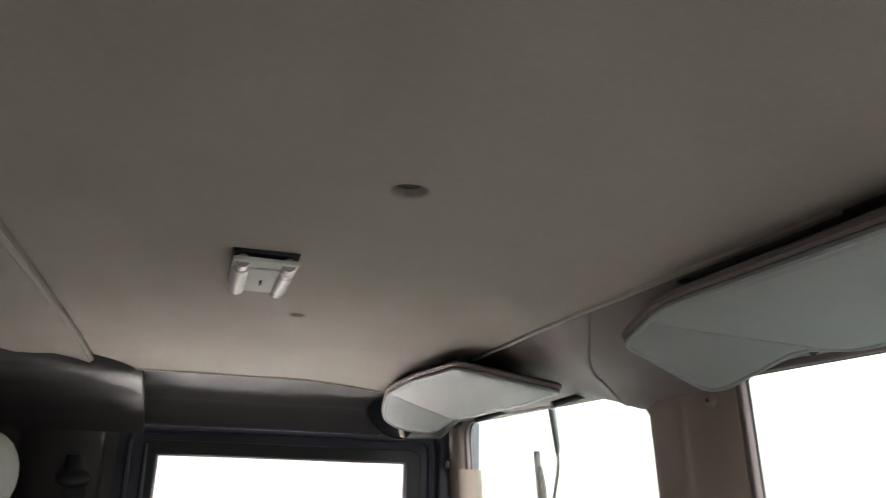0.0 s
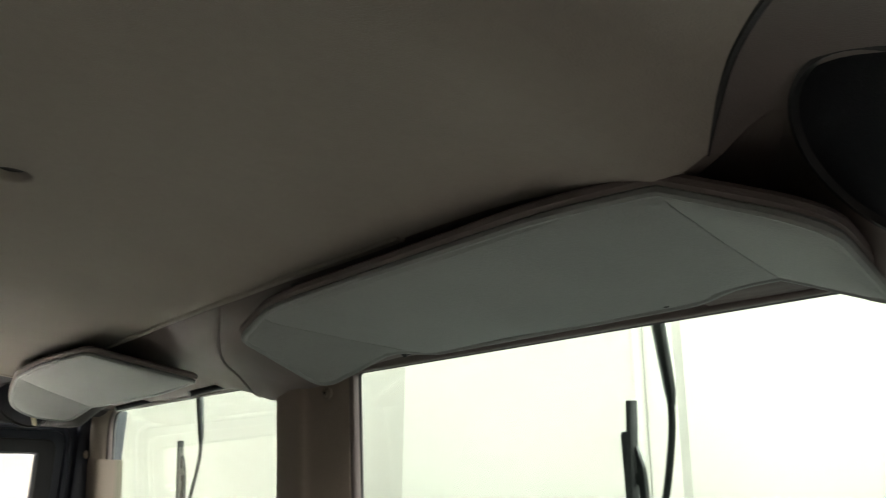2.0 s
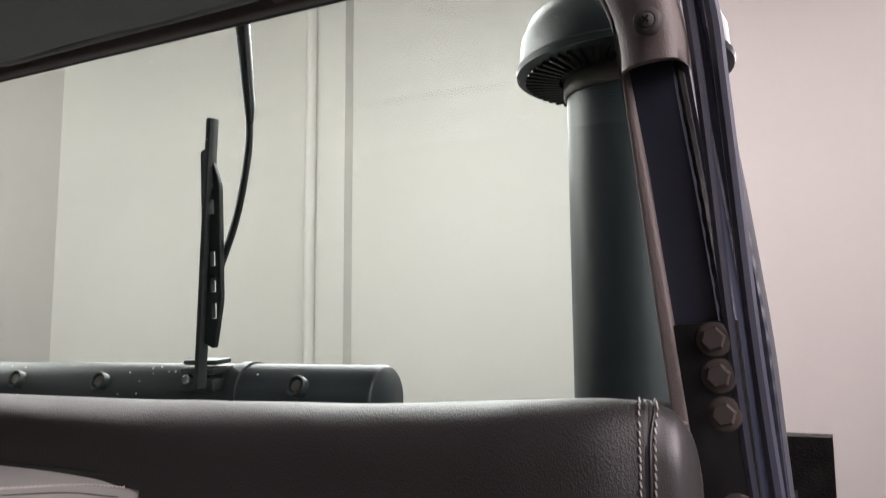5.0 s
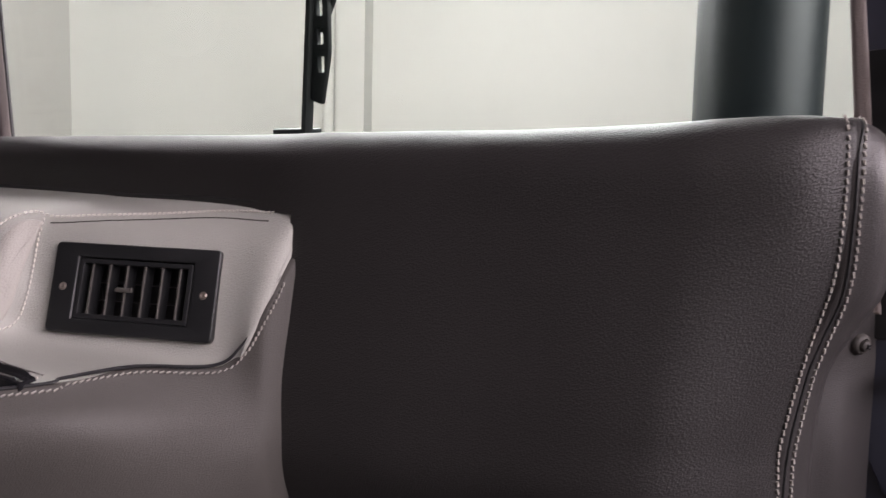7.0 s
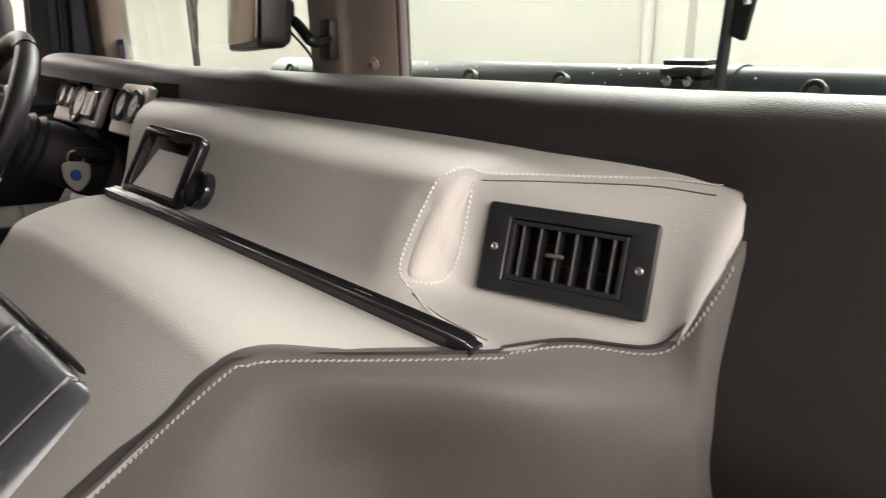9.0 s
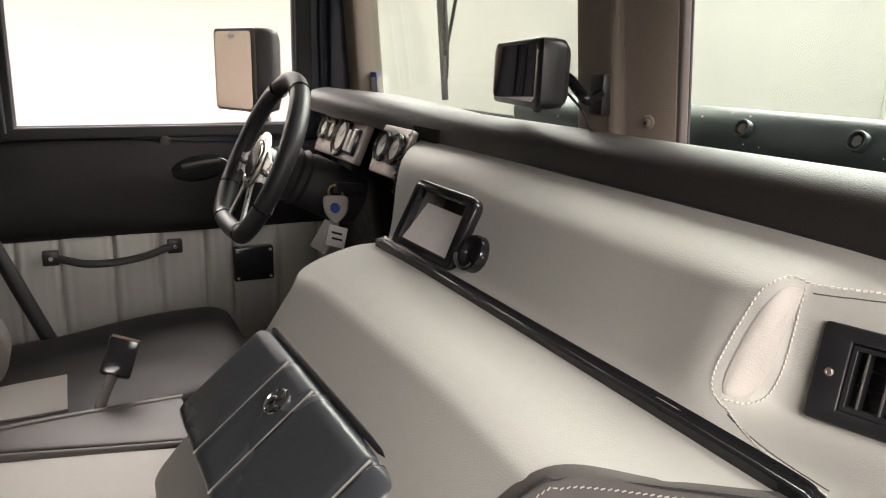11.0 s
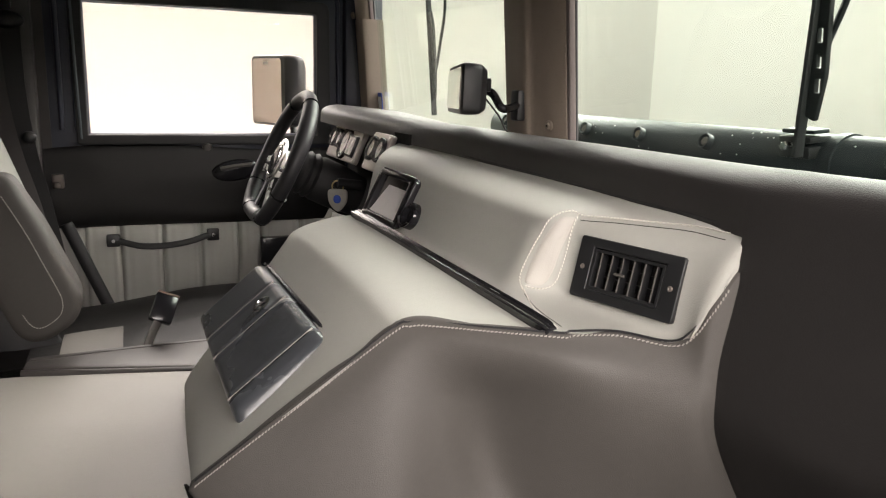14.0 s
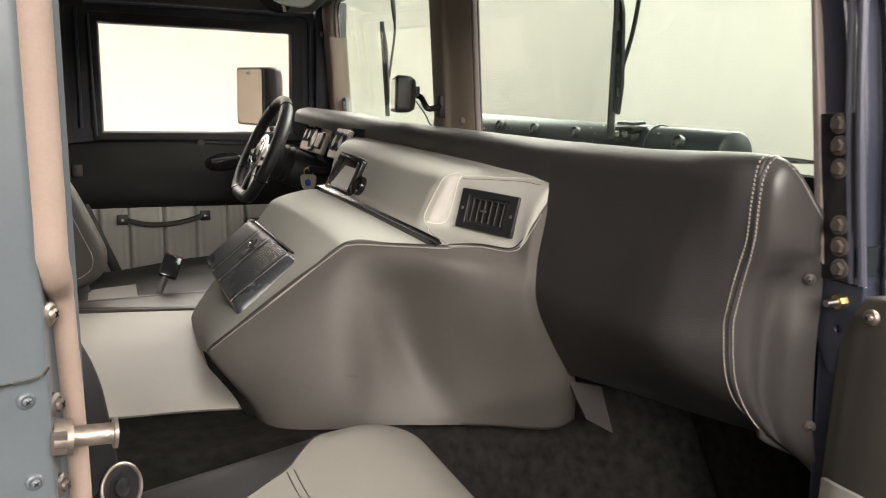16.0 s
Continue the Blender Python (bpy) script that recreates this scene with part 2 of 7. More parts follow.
def sheet(bm, grid, thick=0.0, away=None):
    """A padded sheet over a grid; thick: its depth, measured away from the viewer along the vector away, or against the normal."""
    nv, nu = len(grid), len(grid[0])
    top = [[bm.verts.new(p) for p in row] for row in grid]
    for j in range(nv - 1):
        for i in range(nu - 1):
            bm.faces.new((top[j][i], top[j][i + 1], top[j + 1][i + 1], top[j + 1][i]))
    if thick:
        off = Vector(away).normalized() * thick
        low = [[bm.verts.new(v.co + off) for v in row] for row in top]
        for j in range(nv - 1):
            for i in range(nu - 1):
                bm.faces.new((low[j][i], low[j + 1][i], low[j + 1][i + 1], low[j][i + 1]))
        ring = [(0, i) for i in range(nu)] + [(j, nu - 1) for j in range(1, nv)] + [(nv - 1, i) for i in range(nu - 2, -1, -1)] + [(j, 0) for j in range(nv - 2, 0, -1)]
        for (j, i), (q, p) in zip(ring, ring[1:] + ring[:1]):
            bm.faces.new((top[j][i], low[j][i], low[q][p], top[q][p]))
    return bm


def shell(bm, off):
    """Gives an open sheet depth by a second layer at off and a wall round its border."""
    off = Vector(off)
    old, rim_ = bm.faces[:], [e for e in bm.edges if len(e.link_faces) == 1]
    twin = {v: bm.verts.new(v.co + off) for v in bm.verts[:]}
    for f in old:
        bm.faces.new([twin[v] for v in reversed(f.verts)])
    for e in rim_:
        a, b = e.verts
        bm.faces.new((a, b, twin[b], twin[a]))
    return bm


def sweep(bm, pts, r, seg=8, closed=False, flat=1.0):
    """A round bar along a line of points; r may be a list."""
    pts = [Vector(p) for p in pts]
    n = len(pts)
    rings, up = [], None
    for i, p in enumerate(pts):
        a = pts[(i - 1) % n] if closed or i else p
        b = pts[(i + 1) % n] if closed or i < n - 1 else p
        d = (b - a).normalized()
        if up is None:
            up = d.orthogonal().normalized()
        up = (up - d * up.dot(d)).normalized()
        side = d.cross(up)
        rr = r[i] if isinstance(r, (list, tuple)) else r
        rings.append([bm.verts.new(p + rr * (math.cos(k * math.tau / seg) * up + flat * math.sin(k * math.tau / seg) * side)) for k in range(seg)])
    for i in range(n if closed else n - 1):
        a, b = rings[i], rings[(i + 1) % n]
        for k in range(seg):
            bm.faces.new((a[k], a[(k + 1) % seg], b[(k + 1) % seg], b[k]))
    if not closed:
        bm.faces.new(rings[0][::-1])
        bm.faces.new(rings[-1])
    return bm


def lathe(bm, axis_a, axis_b, profile, seg=32):
    """profile: (distance along the axis from a, radius)."""
    a, d = Vector(axis_a), (Vector(axis_b) - Vector(axis_a)).normalized()
    u = d.orthogonal().normalized()
    w = d.cross(u)
    rings = [[bm.verts.new(a + d * h + r * (math.cos(k * math.tau / seg) * u + math.sin(k * math.tau / seg) * w)) for k in range(seg)] for h, r in profile]
    for p, q in zip(rings, rings[1:]):
        for k in range(seg):
            bm.faces.new((p[k], p[(k + 1) % seg], q[(k + 1) % seg], q[k]))
    bm.faces.new(rings[0][::-1])
    bm.faces.new(rings[-1])
    return bm


def round_poly(corners, n=6):
    """corners: (u, v, radius). A closed outline with rounded corners."""
    out, k = [], len(corners)
    for i, (u, v, r) in enumerate(corners):
        p = Vector((u, v))
        a, b = Vector(corners[i - 1][:2]) - p, Vector(corners[(i + 1) % k][:2]) - p
        if r <= 0:
            out.append(p)
            continue
        r = min(r, a.length * 0.48, b.length * 0.48)
        p0, p2 = p + a.normalized() * r, p + b.normalized() * r
        for j in range(n + 1):
            f = j / n
            out.append(p0 * (1 - f) ** 2 + p * 2 * f * (1 - f) + p2 * f * f)
    return out


def plate(outline, holes=(), depth=0.02, bevel=0.0, frame_=None, seg=3):
    """A flat plate with holes, in the plane of frame_ (u, v across, w its thickness, centred), as a bmesh."""
    cu = bpy.data.curves.new("outline", "CURVE")
    cu.dimensions, cu.fill_mode, cu.extrude, cu.bevel_depth, cu.bevel_resolution = "2D", "BOTH", max(0.0, depth / 2 - bevel), bevel, seg
    for loop in (outline, *holes):
        sp = cu.splines.new("POLY")
        sp.points.add(len(loop) - 1)
        for q, p in zip(sp.points, loop):
            q.co = (p[0], p[1], 0, 1)
        sp.use_cyclic_u = True
    tmp = bpy.data.objects.new("outline", cu)
    scene.collection.objects.link(tmp)
    me = bpy.data.meshes.new_from_object(tmp.evaluated_get(bpy.context.evaluated_depsgraph_get()))
    bpy.data.objects.remove(tmp)
    bpy.data.curves.remove(cu)
    bm = bmesh.new()
    bm.from_mesh(me)
    bpy.data.meshes.remove(me)
    bmesh.ops.remove_doubles(bm, verts=bm.verts, dist=1e-5)
    if frame_ is not None:
        bm.transform(frame_)
    return bm


def axes(origin, u, v):
    """The frame whose first axis is u and whose second lies towards v."""
    u = Vector(u).normalized()
    w = u.cross(Vector(v)).normalized()
    v = w.cross(u)
    m = Matrix((u, v, w)).transposed().to_4x4()
    m.translation = Vector(origin)
    return m


def tree_of(grid):
    pts = [p for row in grid for p in row]
    nu = len(grid[0])
    return BVHTree.FromPolygons(pts, [(j * nu + i, j * nu + i + 1, (j + 1) * nu + i + 1, (j + 1) * nu + i) for j in range(len(grid) - 1) for i in range(nu - 1)])


def along(pts, step):
    """Points every step along a polyline, with the ways there."""
    out, left = [], 0.0
    for a, b in zip(pts, pts[1:]):
        d = (b - a).length
        while left <= d:
            out.append((a.lerp(b, left / d), (b - a).normalized()))
            left += step
        left -= d
    return out


def stitches(bm, pts, trees, eye, pitch=0.0062, length=0.0042, width=0.0013, height=0.0009, slant=0.25):
    """Thread stitches along a line laid on the nearest of the surfaces, facing eye."""
    line = spline(pts, max(60, len(pts) * 12))
    for p, d in along(line, pitch):
        best = min((t.find_nearest(p) for t in trees), key=lambda h: h[3])
        q, nrm = best[0], best[1]
        if nrm.dot(Vector(eye) - q) < 0:
            nrm = -nrm
        side = nrm.cross(d).normalized()
        d2 = (d + side * slant).normalized()
        rot = Matrix((d2, nrm.cross(d2).normalized(), nrm)).transposed()
        box(bm, q + nrm * height * 0.6, (length, width, height * 1.6), rot)
    return bm

# ---- the showroom ----
def room_wall(name, c, size, label, mat=None):
    return solo(name, box(bmesh.new(), c, size), mat or WALL, label, "wall", "structure", smooth=False)


room_wall("wall_north", (6.4, -1.2, 3.1), (0.2, 9.4, 6.2), "plain white showroom wall ahead of the vehicle")
room_wall("wall_north_bay", (6.25, 3.85, 3.1), (0.2, 0.7, 6.2), "slightly forward white bay of the showroom wall")
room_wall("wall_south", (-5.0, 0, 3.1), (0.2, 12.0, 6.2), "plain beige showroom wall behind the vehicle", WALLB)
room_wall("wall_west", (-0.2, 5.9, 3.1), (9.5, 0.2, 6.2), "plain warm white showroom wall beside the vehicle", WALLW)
# unseen east wall in the dimmed colour
room_wall("wall_east", (0.6, -5.9, 3.1), (11.4, 0.2, 6.2), "plain unseen showroom wall beside the vehicle, darkened to dim that side", WALLD)
bm = bmesh.new()  # rounded inner corner between the two walls
sheet(bm, [[Vector((4.55 + 1.6 * math.sin(a), 4.2 + 1.6 * math.cos(a), z)) for a in [math.pi / 2 * k / 24 for k in range(25)]] for z in (0.0, 6.2)], 0.1, (0.7, 0.7, 0))
solo("wall_corner", bm, WALL, "plain white rounded corner of the showroom walls", "wall", "structure", angle=60)
solo("ceiling_showroom", box(bmesh.new(), (0.6, 0, 6.3), (11.6, 12.2, 0.2)), WALLW, "plain white showroom ceiling", "ceiling", "structure", smooth=False)
solo("ground", box(bmesh.new(), (0.6, 0, -0.05), (11.6, 12.2, 0.1)), FLOORM, "unseen showroom floor, darkened to cut bounce light", "floor", "structure", smooth=False)
bm = bmesh.new()
cyl(bm, (6.1, 3.9, 0), (6.1, 3.9, 6.2), 0.06, seg=16)
solo("wall_pipe", bm, WALL, "white vertical pipe on the showroom wall", "pipe", "structure")

# ---- headliner ----
DENTS = ((-0.434, -0.33), (-0.454, 0.143))


def roof_z(x, y):
    z = 1.805 - 0.012 * ((y + 0.02) / 0.7) ** 2
    z -= 0.016 * max(0.0, (abs(y) - 0.55) / 0.15) ** 2
    z -= 0.022 * max(0.0, (x + 0.42) / 0.24) ** 2
    for a, b in DENTS:
        d = math.hypot(x - a, y - b)
        r = 0.0105 if b < 0 else 0.0075
        z += 0.022 * math.exp(-(d / r) ** 4)
    return z + 0.0012 * noise.noise(Vector((x * 9, y * 9, 0)))


bm = bmesh.new()
xs = sorted([-0.735 + 0.555 * i / 110 for i in range(111)] + [a + 0.024 * (i / 20 - 1) for a, b in DENTS for i in range(41)])
ys = sorted([-0.72 + 1.365 * i / 200 for i in range(201)] + [b + 0.024 * (i / 20 - 1) for a, b in DENTS for i in range(41)])
roof_grid = [[Vector((x, y, roof_z(x, y) + 0.014 * max(0.0, (-0.68 - y) / 0.04) ** 2)) for x in xs] for y in ys]
sheet(bm, roof_grid, 0.02, (0, 0, 1))
ceiling = solo("ceiling", bm, HEADLINER, "taupe padded cloth headliner with two button dents", "headliner", "structure", angle=70)
for a, b in DENTS:  # dark discs for the shade at the bottom of the dents
    r = 0.0095 if b < 0 else 0.0065
    bm = bmesh.new()
    cyl(bm, (a, b, roof_z(a, b) - 0.016), (a, b, roof_z(a, b) + 0.004), r, seg=20)
    part("dent_shade", bm, PLASTIC, ceiling, "dark disc standing for the shade in a dent")
bm = bmesh.new()
sheet(bm, [[Vector((x, y, roof_z(-0.74, y) - 0.012 - 0.02 * (-(x + 0.73)) ** 2 - 0.003 * math.cos((x + 0.73) * 60))) for x in [-1.35 + 0.612 * i / 24 for i in range(25)]] for y in [-0.74 + 1.46 * i / 60 for i in range(61)]], 0.03, (0, 0, 1))
solo("ceiling_rear", bm, HEADLINER, "rear panel of the taupe cloth headliner", "headliner", "structure")
bm = bmesh.new()
seam = [Vector((-0.738, y, roof_z(-0.73, y) - 0.008)) for y in [-0.7 + 1.4 * i / 40 for i in range(41)]]
seam = [p + Vector((0.004 * noise.noise(p * 7), 0, 0.0025 * noise.noise(p * 11))) for p in seam]
sweep(bm, seam, [0.0042 + 0.0012 * noise.noise(p * 30) for p in seam], 8)
for y in (-0.12, 0.08, 0.28, 0.48):
    box(bm, (-0.746, y, roof_z(-0.73, y) - 0.009), (0.016, 0.006, 0.005), None, 0.002)
solo("trim_roof_seam", bm, HEADLINER, "pale welted seam across the headliner", "trim", "structure")

# ---- windshield frame, header padding, side rails ----
FR = axes((0.02, 0, 1.735), (0, 1, 0), (-0.079, 0, 1)) @ Matrix.Diagonal((1, 1, -1, 1))  # u across to the driver, v up along the windshield, w into the cabin
pane_d = round_poly([(0.07, -0.40, 0), (0.86, -0.40, 0), (0.866, 0.008, 0.05), (0.07, 0.004, 0.13)], 12)
pane_p = round_poly([(-0.905, -0.40, 0), (-0.086, -0.40, 0), (-0.088, -0.002, 0.012), (-0.868, -0.006, 0.088)], 14)
outer = [(-0.912, -0.42), (0.93, -0.42), (0.93, 0.06), (-0.9, 0.06), (-0.877, -0.1)]
solo("wall_windshield", plate(outer, (pane_d, pane_p), 0.012, 0.003, FR @ Matrix.Translation((0, 0, -0.006))), TRIM, "windshield frame lined in brown-grey vinyl", "windshield frame", "structure")
for nm, loop, lab in (("window_1", [(-0.915, -0.41), (-0.07, -0.41), (-0.07, 0.02), (-0.915, 0.02)], "green-tinted flat windshield pane before the passenger"), ("window_2", [(0.05, -0.41), (0.88, -0.41), (0.88, 0.02), (0.05, 0.02)], "green-tinted flat windshield pane before the driver")):
    ob = solo(nm, plate(loop, (), 0.005, 0, FR @ Matrix.Translation((0, 0, -0.018))), GLASS, lab, "windshield", "structure", smooth=False)
    ob.visible_shadow = False
# rubber seal round each pane
for loop in (pane_d, pane_p):
    bm = bmesh.new()
    sweep(bm, [FR @ Vector((p[0], p[1], -0.0125)) for p in loop], 0.004, 6, closed=True)
    solo("trim_seal", bm, RUBBER, "black rubber seal round the windshield pane", "seal", "structure")

# centre post: a padded channel with a shadowed groove on the driver's half
bm = bmesh.new()
rows = []
for v, x in ((-0.42, 0.0), (-0.3, 0.0), (-0.15, 0.0), (-0.04, 0.0), (0.03, 0.0)):
    rows.append([FR @ Vector((u, v, w)) for u, w in ((0.067, -0.01), (0.066, 0.012), (0.058, 0.026), (0.04, 0.0315), (0.0, 0.032), (-0.014, 0.03), (-0.021, 0.025), (-0.03, 0.021), (-0.058, 0.013), (-0.072, 0.008), (-0.08, 0.004), (-0.084, 0.0015))])
sheet(bm, grid_of(rows, 60, 24), 0.003, (1, 0, 0))
post = solo("trim_centre_post", bm, POST, "padded beige-brown vinyl cover of the windshield centre post", "post", "structure")


def open_top(y):
    """Height of the upper edge of the windshield openings, with the padding that hangs over the centre post."""
    return float(np.interp(y, (-0.868, -0.865, -0.857, -0.835, -0.8, -0.733, -0.6, -0.2, -0.1, -0.06, -0.02, 0.04, 0.09, 0.125, 0.18, 0.24, 0.75, 0.84, 0.866), (1.63, 1.667, 1.697, 1.712, 1.721, 1.7275, 1.732, 1.733, 1.729, 1.722, 1.712, 1.704, 1.706, 1.7165, 1.73, 1.736, 1.742, 1.738, 1.72)))


def header_row(y):
    """Header padding from the headliner edge down to the top of the glass."""
    c = math.exp(-((y + 0.03) / 0.16) ** 2)  # hangs lower over the centre post
    w = 0.0022 * math.sin(y * 23) + 0.0016 * math.sin(y * 61 + 1) + 0.003
    e = open_top(y)
    g = max(0.0, min(1.0, (y + 0.5) / 0.15))  # the gap under the headliner's edge closes towards the passenger
    return [(-0.235, y, 1.8 + 0.012 * g), (-0.19, y, 1.786 + 0.018 * g), (-0.155, y, 1.775 + 0.008 * g - 0.006 * c), (-0.12, y, 1.769 - 0.018 * c), (-0.06, y, max(e + 0.012, 1.757 - 0.028 * c)), (-0.018, y, e + 0.0035 + w), (-0.002, y, e + w * 0.5), (0.01, y, e + 0.002 + w * 0.3), (0.018, y, e + 0.028)]


bm = bmesh.new()
header_grid = grid_of([header_row(-0.83 + 1.63 * i / 60) for i in range(61)], 40, 240)
sheet(bm, header_grid, 0.012, (0.2, 0, 1))
solo("trim_header", bm, TRIM, "wrinkled brown-grey vinyl header padding over the windshield", "trim", "structure", angle=80)
bm = bmesh.new()
sweep(bm, [Vector((-0.181, y, roof_z(-0.18, y) + 0.0015)) for y in [-0.46 + 1.1 * i / 90 for i in range(91)]], 0.0045, 8)
sweep(bm, [Vector((x, 0.645, roof_z(x, 0.645) + 0.002)) for x in [-0.73 + 0.55 * i / 40 for i in range(41)]], 0.0045, 8)
solo("trim_headliner_edge", bm, HEADLINER, "rolled front and side edge of the headliner", "trim", "structure")
bm = bmesh.new()
header_tree = tree_of(header_grid)
welt = [header_tree.find_nearest(p)[0] for p in spline([(-0.19, -0.12, 1.785), (-0.165, -0.075, 1.77), (-0.13, -0.015, 1.752), (-0.077, 0.065, 1.733), (-0.03, 0.098, 1.718), (-0.004, 0.108, 1.712)], 40)]
sweep(bm, welt, 0.0024, 8)
solo("trim_header_welt", bm, TRIM, "welted seam in the header padding", "trim", "structure")
RAIL = [(0.66, 1.797), (0.72, 1.79), (0.80, 1.776), (0.86, 1.75), (0.895, 1.716), (0.908, 1.702), (0.916, 1.698)]


def rail_z(x, y):
    """Roof rail padding; it dips to a flat facet for the corner speaker."""
    p = float(np.mean(np.interp([y + d for d in (-0.014, -0.007, 0.0, 0.007, 0.014)], [q[0] for q in RAIL], [q[1] for q in RAIL])))
    facet = 1.744 + (-0.55 * (x + 0.166) - 0.45 * (y - 0.815)) / 0.7
    low = min(p, 1.7 + 0.1 * max(0.0, x + 0.05))
    c = max(facet, low)
    hz = float(np.interp(x, (-0.24, -0.19, -0.15, -0.12, -0.06, -0.012, 0.02), (1.812, 1.804, 1.781, 1.77, 1.758, 1.739, 1.734)))
    f = max(0.0, min(1.0, (y - 0.715) / 0.06))
    c = hz + (c - hz) * f * f * (3 - 2 * f)
    h = max(0.0, min(1.0, 0.5 + (c - p) / 0.02))
    return c * (1 - h) + p * h - 0.01 * h * (1 - h)


def pillar_edge(z):
    """Inner edge of the passenger's windshield pillar; it leans outwards towards the sill."""
    return 0.87 + 0.022 * max(-0.2, min(1.0, (1.66 - z) / 0.2)) + 0.065 * max(0.0, 1.46 - max(z, 1.2))


rail_ys = sorted({round(0.635 + 0.281 * i / 46, 5) for i in range(47)} | {round(0.7 + 0.0016 * i, 5) for i in range(90)} | {round(0.844 + 0.0024 * i, 5) for i in range(31)})
rail_xs = sorted({round(-1.3 + 1.318 * k / 150, 5) for k in range(151)} | {round(-0.32 + 0.0018 * k, 5) for k in range(84)} | {round(-0.62 + 0.003 * k, 5) for k in range(100)})
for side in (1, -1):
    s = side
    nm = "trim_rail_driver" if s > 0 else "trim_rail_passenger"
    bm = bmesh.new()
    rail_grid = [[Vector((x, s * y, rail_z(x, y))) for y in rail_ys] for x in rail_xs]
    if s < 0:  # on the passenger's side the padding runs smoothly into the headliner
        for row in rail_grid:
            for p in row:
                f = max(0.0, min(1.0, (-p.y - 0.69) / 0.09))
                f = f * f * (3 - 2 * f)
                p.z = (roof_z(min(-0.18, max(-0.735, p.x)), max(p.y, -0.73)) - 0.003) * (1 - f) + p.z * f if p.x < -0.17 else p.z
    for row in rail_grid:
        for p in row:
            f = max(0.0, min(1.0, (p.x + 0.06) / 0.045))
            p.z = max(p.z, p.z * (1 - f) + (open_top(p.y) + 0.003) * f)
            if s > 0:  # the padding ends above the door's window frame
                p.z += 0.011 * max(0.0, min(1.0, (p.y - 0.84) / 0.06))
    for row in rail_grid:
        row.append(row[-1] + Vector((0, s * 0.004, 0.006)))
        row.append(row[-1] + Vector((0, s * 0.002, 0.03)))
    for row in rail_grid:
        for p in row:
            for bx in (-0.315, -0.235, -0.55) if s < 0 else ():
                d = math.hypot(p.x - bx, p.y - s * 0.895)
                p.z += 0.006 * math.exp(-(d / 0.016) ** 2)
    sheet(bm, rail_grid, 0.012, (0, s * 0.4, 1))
    # driver's rail: the same vinyl in a darker colour, for the shade there
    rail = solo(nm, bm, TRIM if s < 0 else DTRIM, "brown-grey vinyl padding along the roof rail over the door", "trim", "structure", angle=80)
    if s < 0:  # headliner cloth reaches as far as the slanting seam
        rail.data.materials.append(HEADLINER)
        for f in rail.data.polygons:
            if f.center.y > max(-0.832, -0.728 + 0.91 * min(0.0, f.center.x + 0.18)) and f.center.x < -0.18:
                f.material_index = 1
    # padded edge round the corner of the opening, ending as a sleeve on the windshield pillar
    bm = bmesh.new()
    loop = pane_p if s < 0 else pane_d
    tops = [Vector(p) for p in loop if p[1] > -0.3 and abs(p[0]) > 0.5]
    tops.sort(key=lambda p: math.atan2(p.y + 0.1, abs(p.x) - 0.75), reverse=True)
    tops = [Vector((s * 0.6, -0.003 if s < 0 else 0.006))] + tops + [Vector((tops[-1].x, -0.107))]
    fine = []
    for p, q in zip(tops, tops[1:]):
        n_ = max(1, int((q - p).length / 0.006))
        fine += [p.lerp(q, k / n_) for k in range(n_)]
    fine.append(tops[-1])
    rows = []
    for k, p in enumerate(fine):
        d = fine[min(k + 1, len(fine) - 1)] - fine[max(k - 1, 0)]
        out = Vector((-d.y, d.x)).normalized()
        out = out if out.dot(p - Vector((s * 0.6, -0.25))) > 0 else -out
        crease = 0.0025 * math.exp(-((k - len(fine) * 0.62) / 5) ** 2)
        rows.append([FR @ Vector((p.x + out.x * n_, p.y + out.y * n_, w_ - crease * (n_ > 0.01))) for n_, w_ in ((0.0, -0.012), (0.0, 0.0), (0.0025, 0.01), (0.009, 0.019), (0.018, 0.0245), (0.027, 0.0265), (0.034, 0.0255), (0.039, 0.019), (0.0405, 0.006), (0.0405, -0.008))])
    sheet(bm, [spline(r, 28) for r in rows], 0.005, (1, 0, 0))
    solo("trim_pillar_sleeve", bm, TRIM if s < 0 else POST, "padded brown-grey vinyl sleeve round the windshield corner", "trim", "structure", angle=70)
    # lower pillar
    if s < 0:
        bm = bmesh.new()
        rows = []
        for z in (1.75, 1.63, 1.55, 1.46, 1.40, 1.3, 1.2, 0.95):
            xo = 0.018 + (1.735 - z) * 0.079 + 0.0125 * max(0.0, min(1.0, (1.66 - z) / 0.1))
            yi = pillar_edge(z)
            rows.append([(xo + 0.05, -yi, z), (xo + 0.004, -yi, z), (xo, -yi - 0.004, z), (xo, -yi - 0.03, z), (xo + 0.001, -yi - 0.034, z), (xo + 0.012, -yi - 0.037, z), (xo + 0.014, -yi - 0.043, z), (xo + 0.03, -yi - 0.046, z), (xo + 0.034, -yi - 0.055, z), (xo + 0.07, -yi - 0.058, z)])
        sheet(bm, [spline(r, 46) for r in grid_of(rows, 10, 30)], 0.01, (1, 0, 0))
        solo("pillar_passenger", bm, PAINT, "dark blue-black painted steel windshield pillar with folded edges", "pillar", "structure", angle=30)
        for q, r, nm2, mt in ((0.036, 0.0035, "trim_jamb_seal", RUBBER), (0.056, 0.003, "trim_weld_bead", PAINT)):
            bm = bmesh.new()
            sweep(bm, [(0.018 + (1.735 - z) * 0.079 + 0.0125 * max(0.0, min(1.0, (1.66 - z) / 0.1)) + (0.006 if q < 0.05 else 0.03) + 0.0008 * math.sin(z * 400), -pillar_edge(z) - q, z) for z in [1.69 - 0.5 * i / 120 for i in range(121)]], r, 8)
